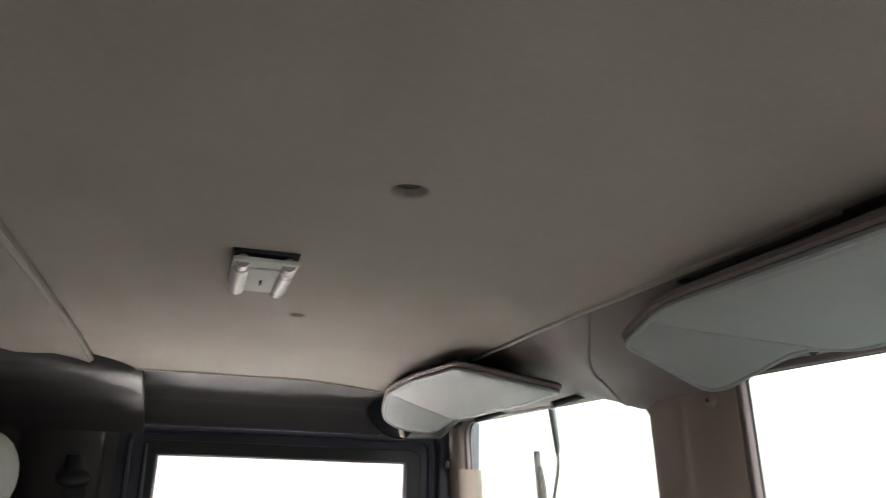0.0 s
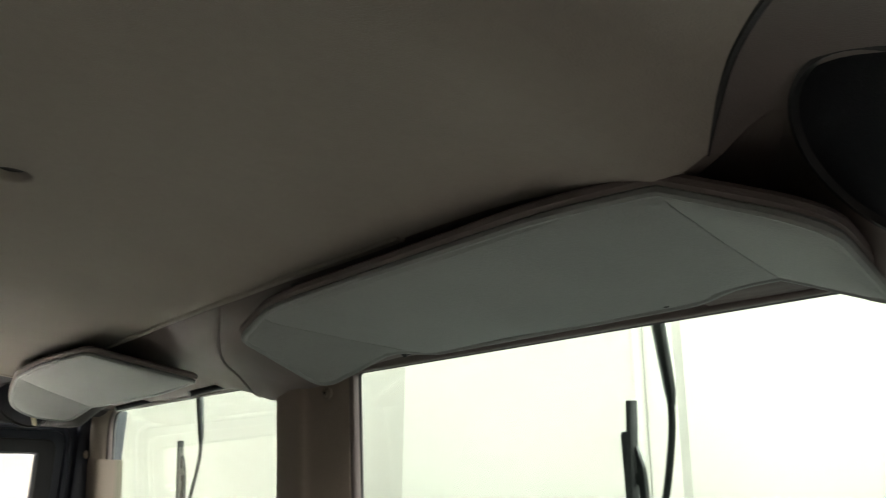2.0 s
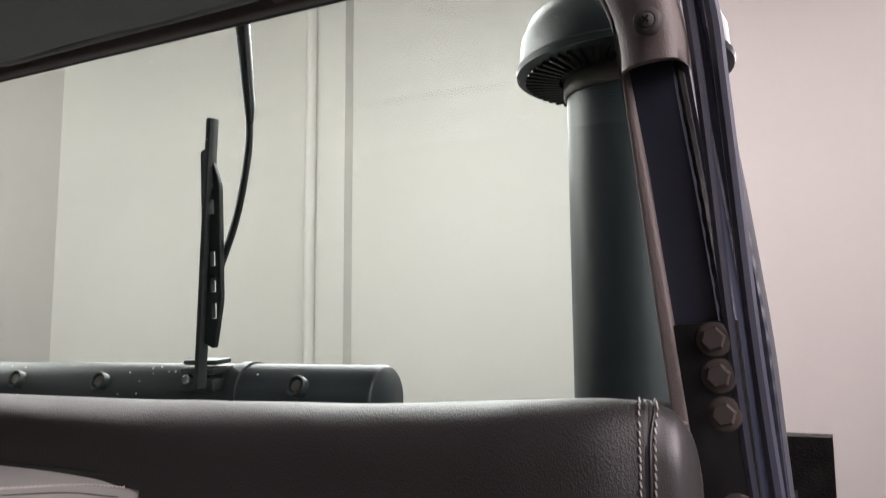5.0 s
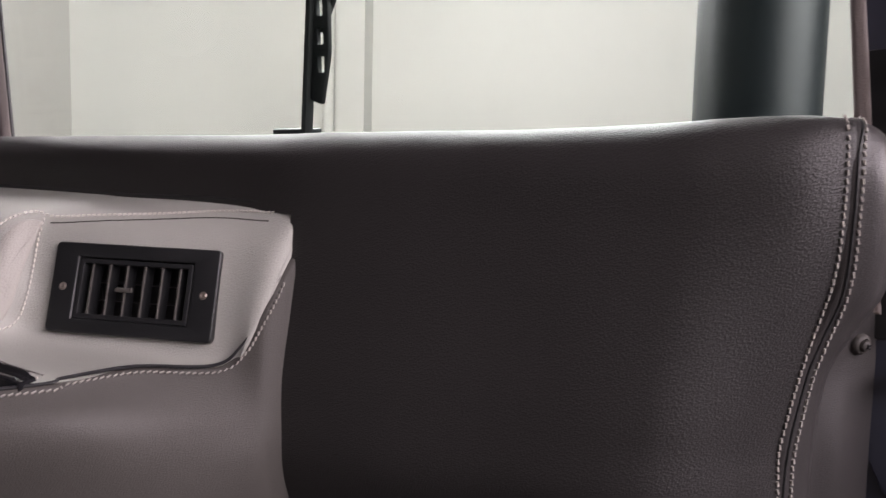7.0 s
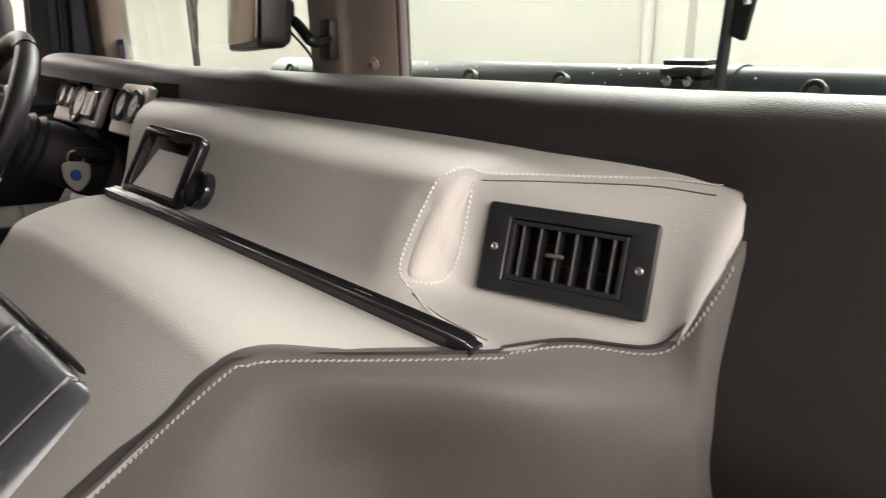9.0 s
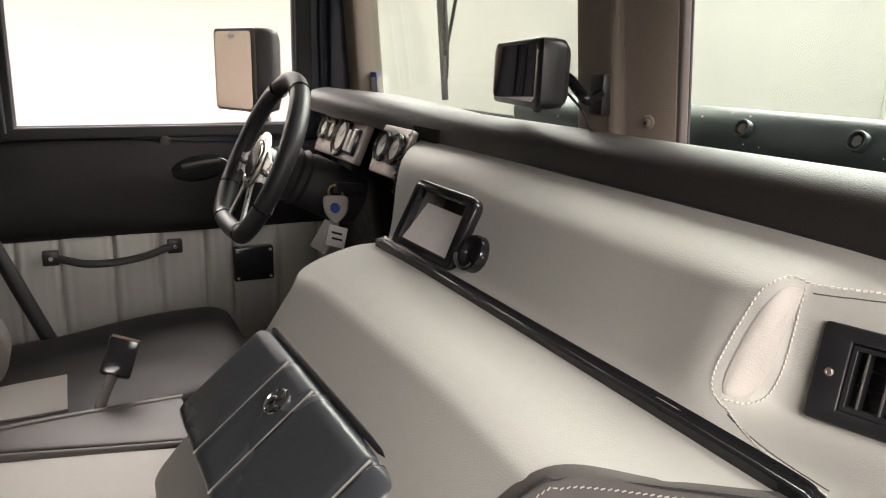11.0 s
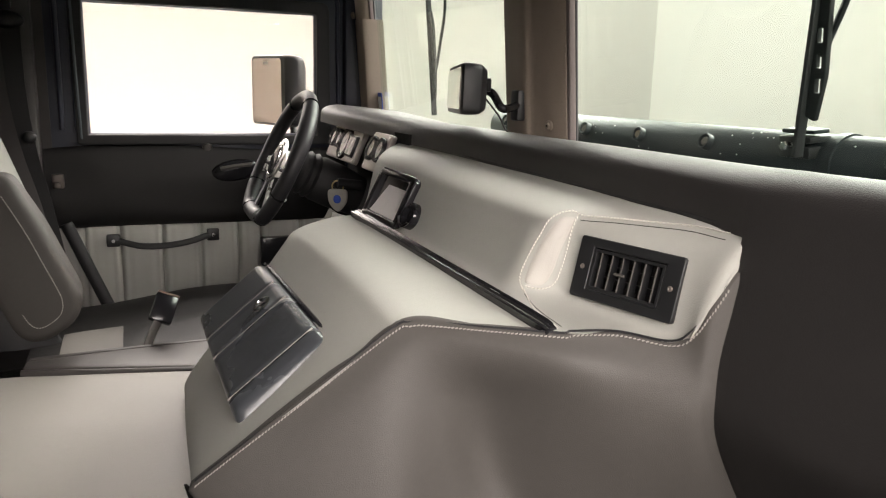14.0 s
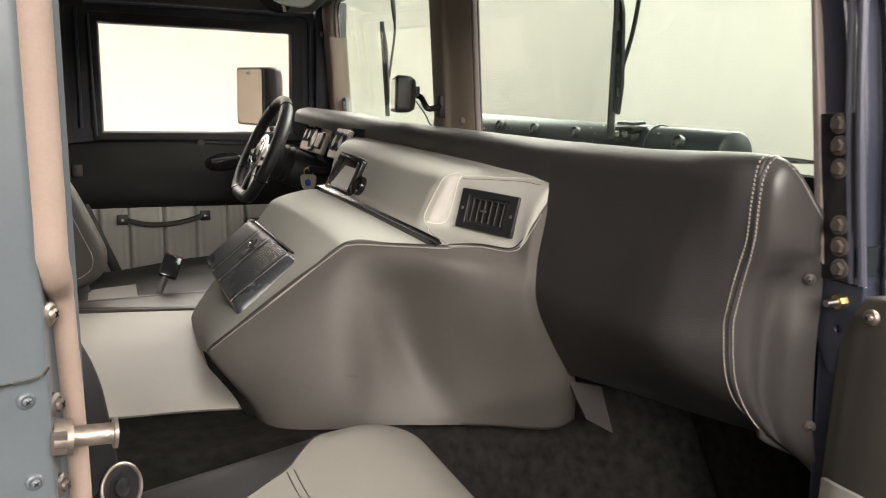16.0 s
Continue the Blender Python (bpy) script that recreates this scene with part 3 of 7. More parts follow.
            solo(nm2, bm, mt, "ribbed seal along the door jamb", "seal", "structure")
    else:
        bm = bmesh.new()
        rows = []
        for z in (1.64, 1.55, 1.47, 1.40, 1.25):
            xo = 0.012 + (1.735 - z) * 0.079
            rows.append([(xo + 0.03, 0.855, z), (xo - 0.007, 0.858, z), (xo - 0.015, 0.868, z), (xo - 0.015, 0.905, z), (xo - 0.01, 0.925, z), (xo + 0.02, 0.93, z)])
        sheet(bm, grid_of(rows, 30, 20), 0.01, (1, 0, 0))
        solo("pillar_driver", bm, POST, "beige-brown vinyl cover of the driver's windshield pillar", "pillar", "structure")


bm = bmesh.new()
box(bm, (0.03, 0.945, 1.5), (0.1, 0.05, 0.5), None, 0.006)
solo("pillar_driver_steel", bm, PAINT, "dark painted steel windshield pillar beside the driver's door", "pillar", "structure")


def screw(at, facing, r=0.009, mat=BRONZE, label="dark round-headed trim screw"):
    at, d = Vector(at), Vector(facing).normalized()
    t = thing("screw", label, "screw", group="trim screws", at=at)
    bm = bmesh.new()
    lathe(bm, at - d * 0.002, at + d * 0.01, [(0, r), (0.003, r), (0.0045, r * 0.85), (0.005, r * 0.62), (0.0042, r * 0.55), (0.0068, r * 0.46), (0.0078, r * 0.25)], 20)
    part("washer", bm, mat, t)
    u = d.orthogonal().normalized()
    bm = bmesh.new()
    rot = Matrix((u, d.cross(u), d)).transposed()
    box(bm, at + d * 0.006, (r * 0.6, r * 0.12, 0.0006), rot)
    box(bm, at + d * 0.006, (r * 0.12, r * 0.6, 0.0006), rot)
    part("cross_slot", bm, GLOSSY, t)
    return t


screw((-0.006, -0.9, 1.647), (-1, 0, -0.1), 0.0085, MID)
screw((-0.006, 0.898, 1.65), (-1, 0, -0.1), 0.0085, POST)
screw((0.008, -0.055, 1.706), (-1, -0.28, -0.1), 0.008, POST)
screw((0.031, -0.055, 1.428), (-1, -0.28, -0.1), 0.008, POST)

bm = bmesh.new()  # padding that closes the rear corner of the roof over the driver's seat
rows = []
for x, yi in ((-1.32, 0.44), (-1.0, 0.46), (-0.85, 0.49), (-0.76, 0.54), (-0.7, 0.6), (-0.66, 0.66)):
    rows.append([(x, yi, 1.802), (x, yi + 0.012, 1.776), (x, yi + 0.06, 1.762), (x, 0.78, 1.742), (x, 0.86, 1.715), (x, 0.9, 1.69)])
sheet(bm, grid_of(rows, 30, 40), 0.01, (0, 0.3, 1))
# same darkened vinyl as the driver's rail
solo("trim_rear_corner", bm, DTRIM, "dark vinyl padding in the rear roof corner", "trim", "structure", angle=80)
clip_at = Vector((-0.152, -0.262, 1.782))
clip_bm = bmesh.new()
box(clip_bm, clip_at, (0.016, 0.03, 0.006), Matrix.Rotation(radians(12), 3, "X"), 0.002)
box(clip_bm, clip_at + Vector((-0.006, 0.004, -0.006)), (0.006, 0.012, 0.01), None, 0.002)
solo("visor_clip", clip_bm, PLASTIC, "small black visor clip under the headliner edge", "clip")

# hinge plate with six bolts
hinge = thing("hinge_plate", "black door hinge plate with six flanged bolts on the pillar", "hinge", at=(0.04, -0.92, 1.3))
hx = lambda z: 0.0305 + (1.735 - z) * 0.079
tilt = Matrix.Rotation(radians(-4.5), 3, "Y")
bm = bmesh.new()
box(bm, (hx(1.385) - 0.004, -0.923, 1.385), (0.008, 0.038, 0.172), Matrix.Rotation(radians(-4), 3, "X") @ tilt, 0.0015)
part("plate", bm, PLASTIC, hinge)
for z in (1.46, 1.438, 1.415, 1.358, 1.336, 1.313):
    y = -0.9225 - (1.46 - z) * 0.08
    o = Vector((hx(z) - 0.008, y, z))
    bm = bmesh.new()
    lathe(bm, o, o - Vector((0.02, 0, 0)), [(0, 0.0106), (0.0014, 0.0106), (0.0022, 0.0098), (0.0024, 0.0078)], 24)
    bolt = part("bolt", bm, BOLT, hinge)
    bm = bmesh.new()
    lathe(bm, o - Vector((0.002, 0, 0)), o - Vector((0.02, 0, 0)), [(0, 0.0074), (0.0042, 0.0072), (0.0052, 0.0062)], 6)
    part("bolt_head", bm, BOLT, bolt)
bm = plate(round_poly([(-0.908, 1.302, 0.001), (-0.96, 1.302, 0.001), (-0.955, 1.2, 0.004), (-0.925, 1.203, 0.004), (-0.91, 1.235, 0.004)], 3), [[(-0.934 + 0.0048 * math.cos(k * 0.5236), 1.252 + 0.0052 * math.sin(k * 0.5236)) for k in range(12)]], 0.006, 0.001, axes((hx(0) - 0.002, 0, 0), (0, 1, 0), (-0.079, 0, 1)))
part("lower_plate", bm, PAINT, hinge, "dark blue painted plate with a hole")
stud = thing("stud", "small brass stud with a nut under the hinge", "bolt", at=(0.055, -0.944, 1.281))
bm = bmesh.new()
cyl(bm, (0.07, -0.938, 1.279), (0.042, -0.934, 1.277), 0.0045, 0.004, 14)
part("shank", bm, STEEL, stud)
bm = bmesh.new()
cyl(bm, (0.064, -0.937, 1.279), (0.054, -0.936, 1.278), 0.0085, 0.0078, 8)
part("nut", bm, BRASS, stud)

# seam in the padding between header and rail on the passenger's side
bm = bmesh.new()
rail_tree = tree_of(rail_grid)
seam_line = [Vector((-0.178 - 0.107 * k / 30, -0.726 - 0.0974 * k / 30, 1.5)) for k in range(31)] + [Vector((-0.292, -0.8285, 1.5)), Vector((-0.302, -0.8315, 1.5))] + [Vector((-0.315 - 0.02 * k, -0.832, 1.5)) for k in range(45)]
seam_pts = [rail_tree.ray_cast(p, Vector((0, 0, 1)))[0] for p in seam_line]
sweep(bm, seam_pts, [0.0006 + 0.0015 * min(1.0, k / 8) for k in range(len(seam_pts))], 8)
solo("trim_rail_seam", bm, RUBBER, "dark seam in the roof padding beside the speaker", "seam", "structure")

# rain gutter: two bright lips along the roof rail, running down the pillar
for off, zz_, r in ((-0.008, 0.008, 0.0035), (-0.006, 0.026, 0.0045)):
    bm = bmesh.new()
    sweep(bm, spline([(-1.25, -0.922 - off, 1.706 + zz_), (-0.6, -0.922 - off, 1.706 + zz_), (-0.2, -0.921 - off, 1.708 + zz_), (-0.05, -0.922 - off, 1.709 + zz_), (0.0, -0.922 - off, 1.7 + zz_), (0.022, -0.922 - off - zz_ * 0.6, 1.67), (0.034, -0.927 - off - zz_ * 0.6, 1.6), (0.046, -0.936 - off - zz_ * 0.6, 1.45), (0.06, -0.949 - off - zz_ * 0.6, 1.3)], 80), r, 8)
    solo("trim_gutter", bm, GUTTER, "blue-grey painted rain gutter lip along the roof rail", "gutter", "structure")

# roof edge outside over the passenger's door
bm = bmesh.new()
box(bm, (-0.58, -0.924, 1.788), (1.46, 0.046, 0.03), None, 0.006)
solo("roof_edge", bm, ROOFP, "dark painted steel roof edge over the door opening", "roof", "structure")
bm = bmesh.new()
cyl(bm, (0.125, -0.912, 1.776), (0.125, -0.912, 1.748), 0.009, seg=18)
cyl(bm, (0.125, -0.912, 1.76), (0.1, -0.908, 1.757), 0.005, seg=12)
solo("roof_latch_pin", bm, PLASTIC, "small black latch pin under the roof edge", "latch")
bm = bmesh.new()
box(bm, (-0.58, 0.03, 1.84), (1.44, 1.94, 0.05), None, 0.01)
solo("roof", bm, PAINT, "dark painted vehicle roof", "roof", "structure")

# ---- cabin sides and rear, closing the space ----
bm = bmesh.new()
box(bm, (-1.38, 0, 1.3), (0.04, 2.0, 1.1))
solo("wall_rear", bm, DTRIM, "dark rear wall of the cabin", "wall", "structure", smooth=False)
bm = bmesh.new()
box(bm, (-1.04, 0.955, 1.2), (0.66, 0.03, 1.2))
solo("wall_driver_side", bm, DTRIM, "dark trimmed cabin side behind the driver's door", "wall", "structure", smooth=False)
bm = bmesh.new()
box(bm, (-1.08, -0.955, 1.2), (0.58, 0.03, 1.2))
solo("wall_passenger_side", bm, DTRIM, "dark trimmed cabin side behind the passenger's door", "wall", "structure", smooth=False)
bm = bmesh.new()
box(bm, (0.32, 0, 0.95), (0.03, 1.96, 0.85))
solo("wall_firewall", bm, CARPET, "black firewall ahead of the footwells", "wall", "structure", smooth=False)

bm = bmesh.new()
box(bm, (-0.05, 0, 0.32), (2.5, 1.7, 0.64))
solo("wall_underbody", bm, PAINT, "plain dark painted underbody of the vehicle", "underbody", "structure", smooth=False)

# ---- floor: carpet with footwells ----
bm = bmesh.new()
rows = []
for x in (-1.35, -0.9, -0.6, -0.4, -0.2, 0.0, 0.12, 0.3):
    d = 0.10 * max(0.0, min(1.0, (x + 0.3) / 0.3))
    rows.append([(x, -0.98, 0.8 - d), (x, -0.8, 0.79 - d), (x, -0.62, 0.86 - d), (x, -0.54, 0.95 - d), (x, -0.46, 0.985 - d * 0.3), (x, -0.34, 0.99), (x, 0.3, 0.985), (x, 0.42, 0.9), (x, 0.55, 0.82), (x, 0.98, 0.8)])
carpet_grid = grid_of(rows, 160, 110)
for row in carpet_grid:
    for p in row:
        p.z += 0.004 * noise.noise(p * 14) + 0.0015 * noise.noise(p * 90)
sheet(bm, carpet_grid, 0.03, (0, 0, -1))
solo("floor", bm, CARPET, "black pile carpet over the cabin floor", "carpet", "structure", angle=180)

# ---- dashboard ----
EYE = (-0.5, -0.95, 1.5)
dash = thing("dashboard", "two-tone grey and black leather dashboard with white stitching", "dashboard", at=(-0.1, 0, 1.0))
face_rows = [
    [(-0.214, 0.095, 1.281), (-0.19, 0.14, 1.298), (-0.158, 0.2, 1.345), (-0.125, 0.25, 1.366), (-0.064, 0.325, 1.379)],
    [(-0.211, -0.05, 1.279), (-0.192, -0.04, 1.288), (-0.167, -0.03, 1.34), (-0.14, -0.01, 1.362), (-0.072, 0.02, 1.376)],
    [(-0.206, -0.3, 1.275), (-0.187, -0.3, 1.286), (-0.163, -0.29, 1.334), (-0.138, -0.28, 1.357), (-0.072, -0.27, 1.374)],
    [(-0.203, -0.4, 1.272), (-0.186, -0.385, 1.29), (-0.165, -0.385, 1.334), (-0.146, -0.385, 1.357), (-0.072, -0.38, 1.372)],
    [(-0.2, -0.487, 1.268), (-0.158, -0.42, 1.279), (-0.144, -0.418, 1.305), (-0.131, -0.412, 1.352), (-0.072, -0.42, 1.371)],
    [(-0.15, -0.513, 1.268), (-0.132, -0.48, 1.277), (-0.126, -0.478, 1.305), (-0.113, -0.475, 1.348), (-0.072, -0.475, 1.371)],
    [(-0.113, -0.555, 1.268), (-0.11, -0.545, 1.277), (-0.106, -0.54, 1.305), (-0.094, -0.54, 1.346), (-0.072, -0.545, 1.37)],
    [(-0.109, -0.564, 1.28), (-0.106, -0.566, 1.291), (-0.101, -0.568, 1.311), (-0.089, -0.572, 1.343), (-0.071, -0.577, 1.37)],
    [(-0.097, -0.5745, 1.308), (-0.094, -0.576, 1.317), (-0.089, -0.578, 1.329), (-0.078, -0.58, 1.347), (-0.067, -0.582, 1.37)],
]
face_grid = grid_of(face_rows, 50, 150)
vo = Vector((-0.1205, -0.483, 1.3105))
VF = axes(vo, (0.035, -0.1075, -0.002), (0.014, 0.002, 0.0535))
VF = VF if VF.col[2].xyz.dot(Vector(EYE) - vo) > 0 else VF @ Matrix.Diagonal((1, 1, -1, 1))
to = Vector((-0.186, 0.016, 1.316))
TF = axes(to, (0.01, -0.104, -0.004), (0.026, 0.004, 0.058))
TF = TF if TF.col[2].xyz.dot(Vector(EYE) - to) > 0 else TF @ Matrix.Diagonal((1, 1, -1, 1))
bm = bmesh.new()
sheet(bm, face_grid, 0.012, (1, 0, -0.4))
cut = []
for f in bm.faces:
    for frame_, hu, hv in ((VF, 0.047, 0.0245), (TF, 0.056, 0.032)):
        q = frame_.inverted() @ f.calc_center_median()
        if abs(q.x) < hu and abs(q.y) < hv and abs(q.z) < 0.04:
            cut.append(f)
            break
bmesh.ops.delete(bm, geom=cut, context="FACES")
part("face_panel", bm, GREY, dash, "grey leather dashboard face", angle=80)
face_tree = tree_of(face_grid)

# black passenger panel
def panel_edge(z):
    """Outer edge of the passenger panel at a height."""
    return float(np.interp(z, (1.08, 1.12, 1.175, 1.218, 1.238, 1.258, 1.278, 1.296, 1.314, 1.331, 1.349, 1.4, 1.43), (0.875, 0.874, 0.872, 0.871, 0.871, 0.873, 0.876, 0.881, 0.886, 0.8925, 0.895, 0.896, 0.894)))


panel_rows = []
for y, prof in (
    (-0.576, ((0.05, 1.405), (0.0, 1.416), (-0.045, 1.418), (-0.071, 1.402), (-0.078, 1.364), (-0.086, 1.303), (-0.0935, 1.25), (-0.091, 1.2), (-0.062, 1.14), (-0.027, 1.083))),
    (-0.60, ((0.05, 1.405), (0.0, 1.416), (-0.0445, 1.418), (-0.0705, 1.402), (-0.077, 1.364), (-0.085, 1.303), (-0.092, 1.25), (-0.0895, 1.2), (-0.06, 1.14), (-0.017, 1.083))),
    (-0.65, ((0.05, 1.406), (0.0, 1.417), (-0.0415, 1.4185), (-0.0665, 1.402), (-0.072, 1.364), (-0.08, 1.303), (-0.087, 1.25), (-0.084, 1.2), (-0.048, 1.14), (0.005, 1.083))),
    (-0.72, ((0.05, 1.408), (0.0, 1.418), (-0.036, 1.419), (-0.058, 1.402), (-0.062, 1.364), (-0.07, 1.303), (-0.077, 1.25), (-0.074, 1.2), (-0.03, 1.14), (0.036, 1.083))),
    (-0.79, ((0.05, 1.412), (0.01, 1.421), (-0.028, 1.422), (-0.05, 1.404), (-0.054, 1.364), (-0.064, 1.303), (-0.071, 1.25), (-0.068, 1.2), (-0.015, 1.14), (0.066, 1.083))),
    (-0.83, ((0.05, 1.415), (0.0, 1.424), (-0.03, 1.424), (-0.046, 1.406), (-0.05, 1.364), (-0.058, 1.303), (-0.063, 1.25), (-0.058, 1.2), (-0.005, 1.14), (0.084, 1.083))),
    (-0.868, ((0.05, 1.418), (0.0, 1.426), (-0.026, 1.425), (-0.04, 1.406), (-0.042, 1.364), (-0.042, 1.303), (-0.042, 1.25), (-0.036, 1.2), (0.005, 1.14), (0.1, 1.082))),
    (-0.893, ((0.052, 1.42), (0.0, 1.425), (-0.018, 1.423), (-0.026, 1.408), (-0.028, 1.364), (-0.0255, 1.303), (-0.0245, 1.25), (-0.02, 1.2), (0.012, 1.14), (0.1, 1.08))),
):
    row = []
    for x, z in prof:
        q = y
        if y < -0.79:
            q = -0.79 + (y + 0.79) * (panel_edge(z) - 0.79) / 0.103
        row.append((x, q, z))
    panel_rows.append(row)
panel_grid = grid_of(panel_rows, 91, 90)
# brow along the windshield: one leather with the panel, whose upper edge it carries on
brow_guide = []
for y, dx, z0, h in ((0.775, 0.03, 1.395, 0.034), (0.75, 0.05, 1.397, 0.036), (0.66, 0.055, 1.397, 0.034), (0.5, 0.035, 1.389, 0.036), (0.32, 0.005, 1.378, 0.04), (0.1, 0, 1.373, 0.044), (-0.15, 0, 1.371, 0.046), (-0.4, 0, 1.37, 0.047), (-0.52, 0, 1.369, 0.048)):
    x = -0.07 - dx
    brow_guide.append(spline([(0.055, y, z0 + h - 0.012), (x + 0.07, y, z0 + h - 0.002), (x + 0.028, y, z0 + h), (x + 0.0, y, z0 + h * 0.7), (x - 0.005, y, z0 - 0.003)], 41))
brow_guide.append(panel_grid[0][:41])
brow_cols = [spline([r[i] for r in brow_guide], 140) for i in range(41)]
brow_grid = [[brow_cols[i][j] for i in range(41)] for j in range(140)]
for row in brow_grid[:-1]:
    for p in row:
        p.z += 0.0004 * noise.noise(Vector((p.x * 6, p.y * 5, 3)))
bm = bmesh.new()
sheet(bm, panel_grid)
sheet(bm, brow_grid)
bmesh.ops.remove_doubles(bm, verts=bm.verts, dist=1e-5)
bmesh.ops.recalc_face_normals(bm, faces=bm.faces)
shell(bm, (0.012, 0, -0.003))
part("brow_and_panel", bm, BROW, dash, "black leather brow running into the passenger panel", angle=80)
panel_tree = tree_of(panel_grid)
cap_rows = [[(0.03, -0.87, 1.422), (0.03, -0.88, 1.414), (0.045, -0.885, 1.4), (0.06, -0.89, 1.38), (0.07, -0.89, 1.36)]]
for x, z, rest in (
    (-0.01, 1.4255, ((0.0, -0.906, 1.419), (0.014, -0.911, 1.405), (0.032, -0.911, 1.386), (0.052, -0.909, 1.37))),
    (-0.026, 1.405, ((-0.018, -0.911, 1.402), (0.002, -0.916, 1.39), (0.03, -0.914, 1.375), (0.052, -0.911, 1.36))),
    (-0.0285, 1.37, ((-0.02, -0.912, 1.37), (0.004, -0.917, 1.365), (0.032, -0.915, 1.355), (0.053, -0.911, 1.348))),
    (-0.0275, 1.335, ((-0.018, -0.909, 1.335), (0.006, -0.914, 1.333), (0.033, -0.913, 1.33), (0.054, -0.911, 1.327))),
    (-0.026, 1.31, ((-0.012, -0.899, 1.31), (0.016, -0.9, 1.31), (0.038, -0.902, 1.31), (0.056, -0.912, 1.31))),
    (-0.0255, 1.285, ((-0.008, -0.889, 1.285), (0.022, -0.883, 1.285), (0.042, -0.897, 1.285), (0.059, -0.914, 1.285))),
    (-0.025, 1.235, ((-0.006, -0.884, 1.235), (0.02, -0.879, 1.23), (0.036, -0.9, 1.225), (0.06, -0.914, 1.225))),
    (-0.01, 1.17, ((0.006, -0.885, 1.165), (0.024, -0.882, 1.16), (0.04, -0.899, 1.155), (0.066, -0.915, 1.15))),
    (0.034, 1.115, ((0.042, -0.886, 1.11), (0.052, -0.888, 1.105), (0.062, -0.9, 1.1), (0.08, -0.915, 1.09))),
    (0.1, 1.078, ((0.102, -0.884, 1.07), (0.105, -0.89, 1.06), (0.11, -0.9, 1.05), (0.12, -0.912, 1.04))),
):
    cap_rows.append([(x, -panel_edge(z) - 0.001, z), *rest])
cap_grid = grid_of(cap_rows, 34, 90)
bm = bmesh.new()
sheet(bm, cap_grid, 0.006, (0.6, 0.8, 0))
part("end_cap", bm, CAPL, dash, "dark grey leather end cap beside the door", angle=80)
cap_tree = tree_of(cap_grid)
for at in ((0.0545, -0.899, 1.297), (0.068, -0.91, 1.13)):
    q, nrm, _, _ = cap_tree.find_nearest(Vector(at))
    nrm = nrm if nrm.dot(Vector(EYE) - q) > 0 else -nrm
    screw(q + nrm * 0.001, nrm, 0.0065, MID)

# raised pad and stitched outline beside the vent
def lay(pts, tree, lift=0.0):
    out = []
    for p in spline(pts, 60):
        q, nrm, _, _ = tree.find_nearest(p)
        if nrm.dot(Vector(EYE) - q) < 0:
            nrm = -nrm
        out.append(q + nrm * lift)
    return out


pad_outline = [(-0.134, -0.407, 1.356), (-0.142, -0.4, 1.355), (-0.153, -0.397, 1.346), (-0.165, -0.395, 1.329), (-0.18, -0.395, 1.302), (-0.184, -0.398, 1.292), (-0.177, -0.402, 1.288), (-0.167, -0.407, 1.289), (-0.16, -0.41, 1.298), (-0.15, -0.41, 1.324), (-0.139, -0.41, 1.35)]
pts = spline(pad_outline, 40, closed=True)
mid = sum(pts, Vector()) / len(pts)
bm = bmesh.new()
rings = []
for f, up in ((1.0, -0.0004), (0.965, 0.0009), (0.9, 0.0014), (0.5, 0.0016), (0.08, 0.0016)):
    ring = []
    for p in pts:
        q, nrm, _, _ = face_tree.find_nearest(mid.lerp(p, f))
        nrm = nrm if nrm.dot(Vector(EYE) - q) > 0 else -nrm
        ring.append(bm.verts.new(q + nrm * up))
    rings.append(ring)
for a, b in zip(rings, rings[1:]):
    for k in range(len(a)):
        bm.faces.new((a[k], a[(k + 1) % len(a)], b[(k + 1) % len(a)], b[k]))
bm.faces.new(rings[-1])
part("corner_pad", bm, GREYW, dash, "pale grey leather corner pad outlined with stitching")

bm = bmesh.new()
seam_tunnel = [(-0.503, -0.358, 1.107), (-0.4, -0.378, 1.188), (-0.322, -0.396, 1.252), (-0.306, -0.402, 1.259), (-0.285, -0.416, 1.261), (-0.2, -0.49, 1.266)]
seam_vent = [(-0.2, -0.49, 1.266), (-0.185, -0.497, 1.268), (-0.15, -0.515, 1.27), (-0.12, -0.55, 1.269), (-0.109, -0.563, 1.281), (-0.1, -0.572, 1.302), (-0.09, -0.579, 1.325)]
stitches(bm, [(-0.186, -0.4, 1.284), (-0.186, -0.391, 1.292), (-0.183, -0.388, 1.305), (-0.166, -0.39, 1.334), (-0.149, -0.393, 1.357), (-0.134, -0.397, 1.361), (-0.126, -0.41, 1.358), (-0.105, -0.451, 1.36), (-0.083, -0.514, 1.364), (-0.076, -0.562, 1.364)], [face_tree], EYE, 0.0036, 0.0024, 0.0007, 0.001)
stitches(bm, [(-0.131, -0.406, 1.354), (-0.14, -0.41, 1.334), (-0.15, -0.411, 1.301), (-0.158, -0.409, 1.287), (-0.172, -0.406, 1.284), (-0.185, -0.4, 1.288)], [face_tree], EYE, 0.0036, 0.0024, 0.0007, 0.001)
stitches(bm, [(-0.185, -0.403, 1.282), (-0.193, -0.44, 1.275), (-0.194, -0.485, 1.27)], [face_tree], EYE, 0.0036, 0.0024, 0.0007, 0.001)
part("stitching", bm, THREADG, dash, "pale thread stitching", smooth=False)["kind"] = "stuff"
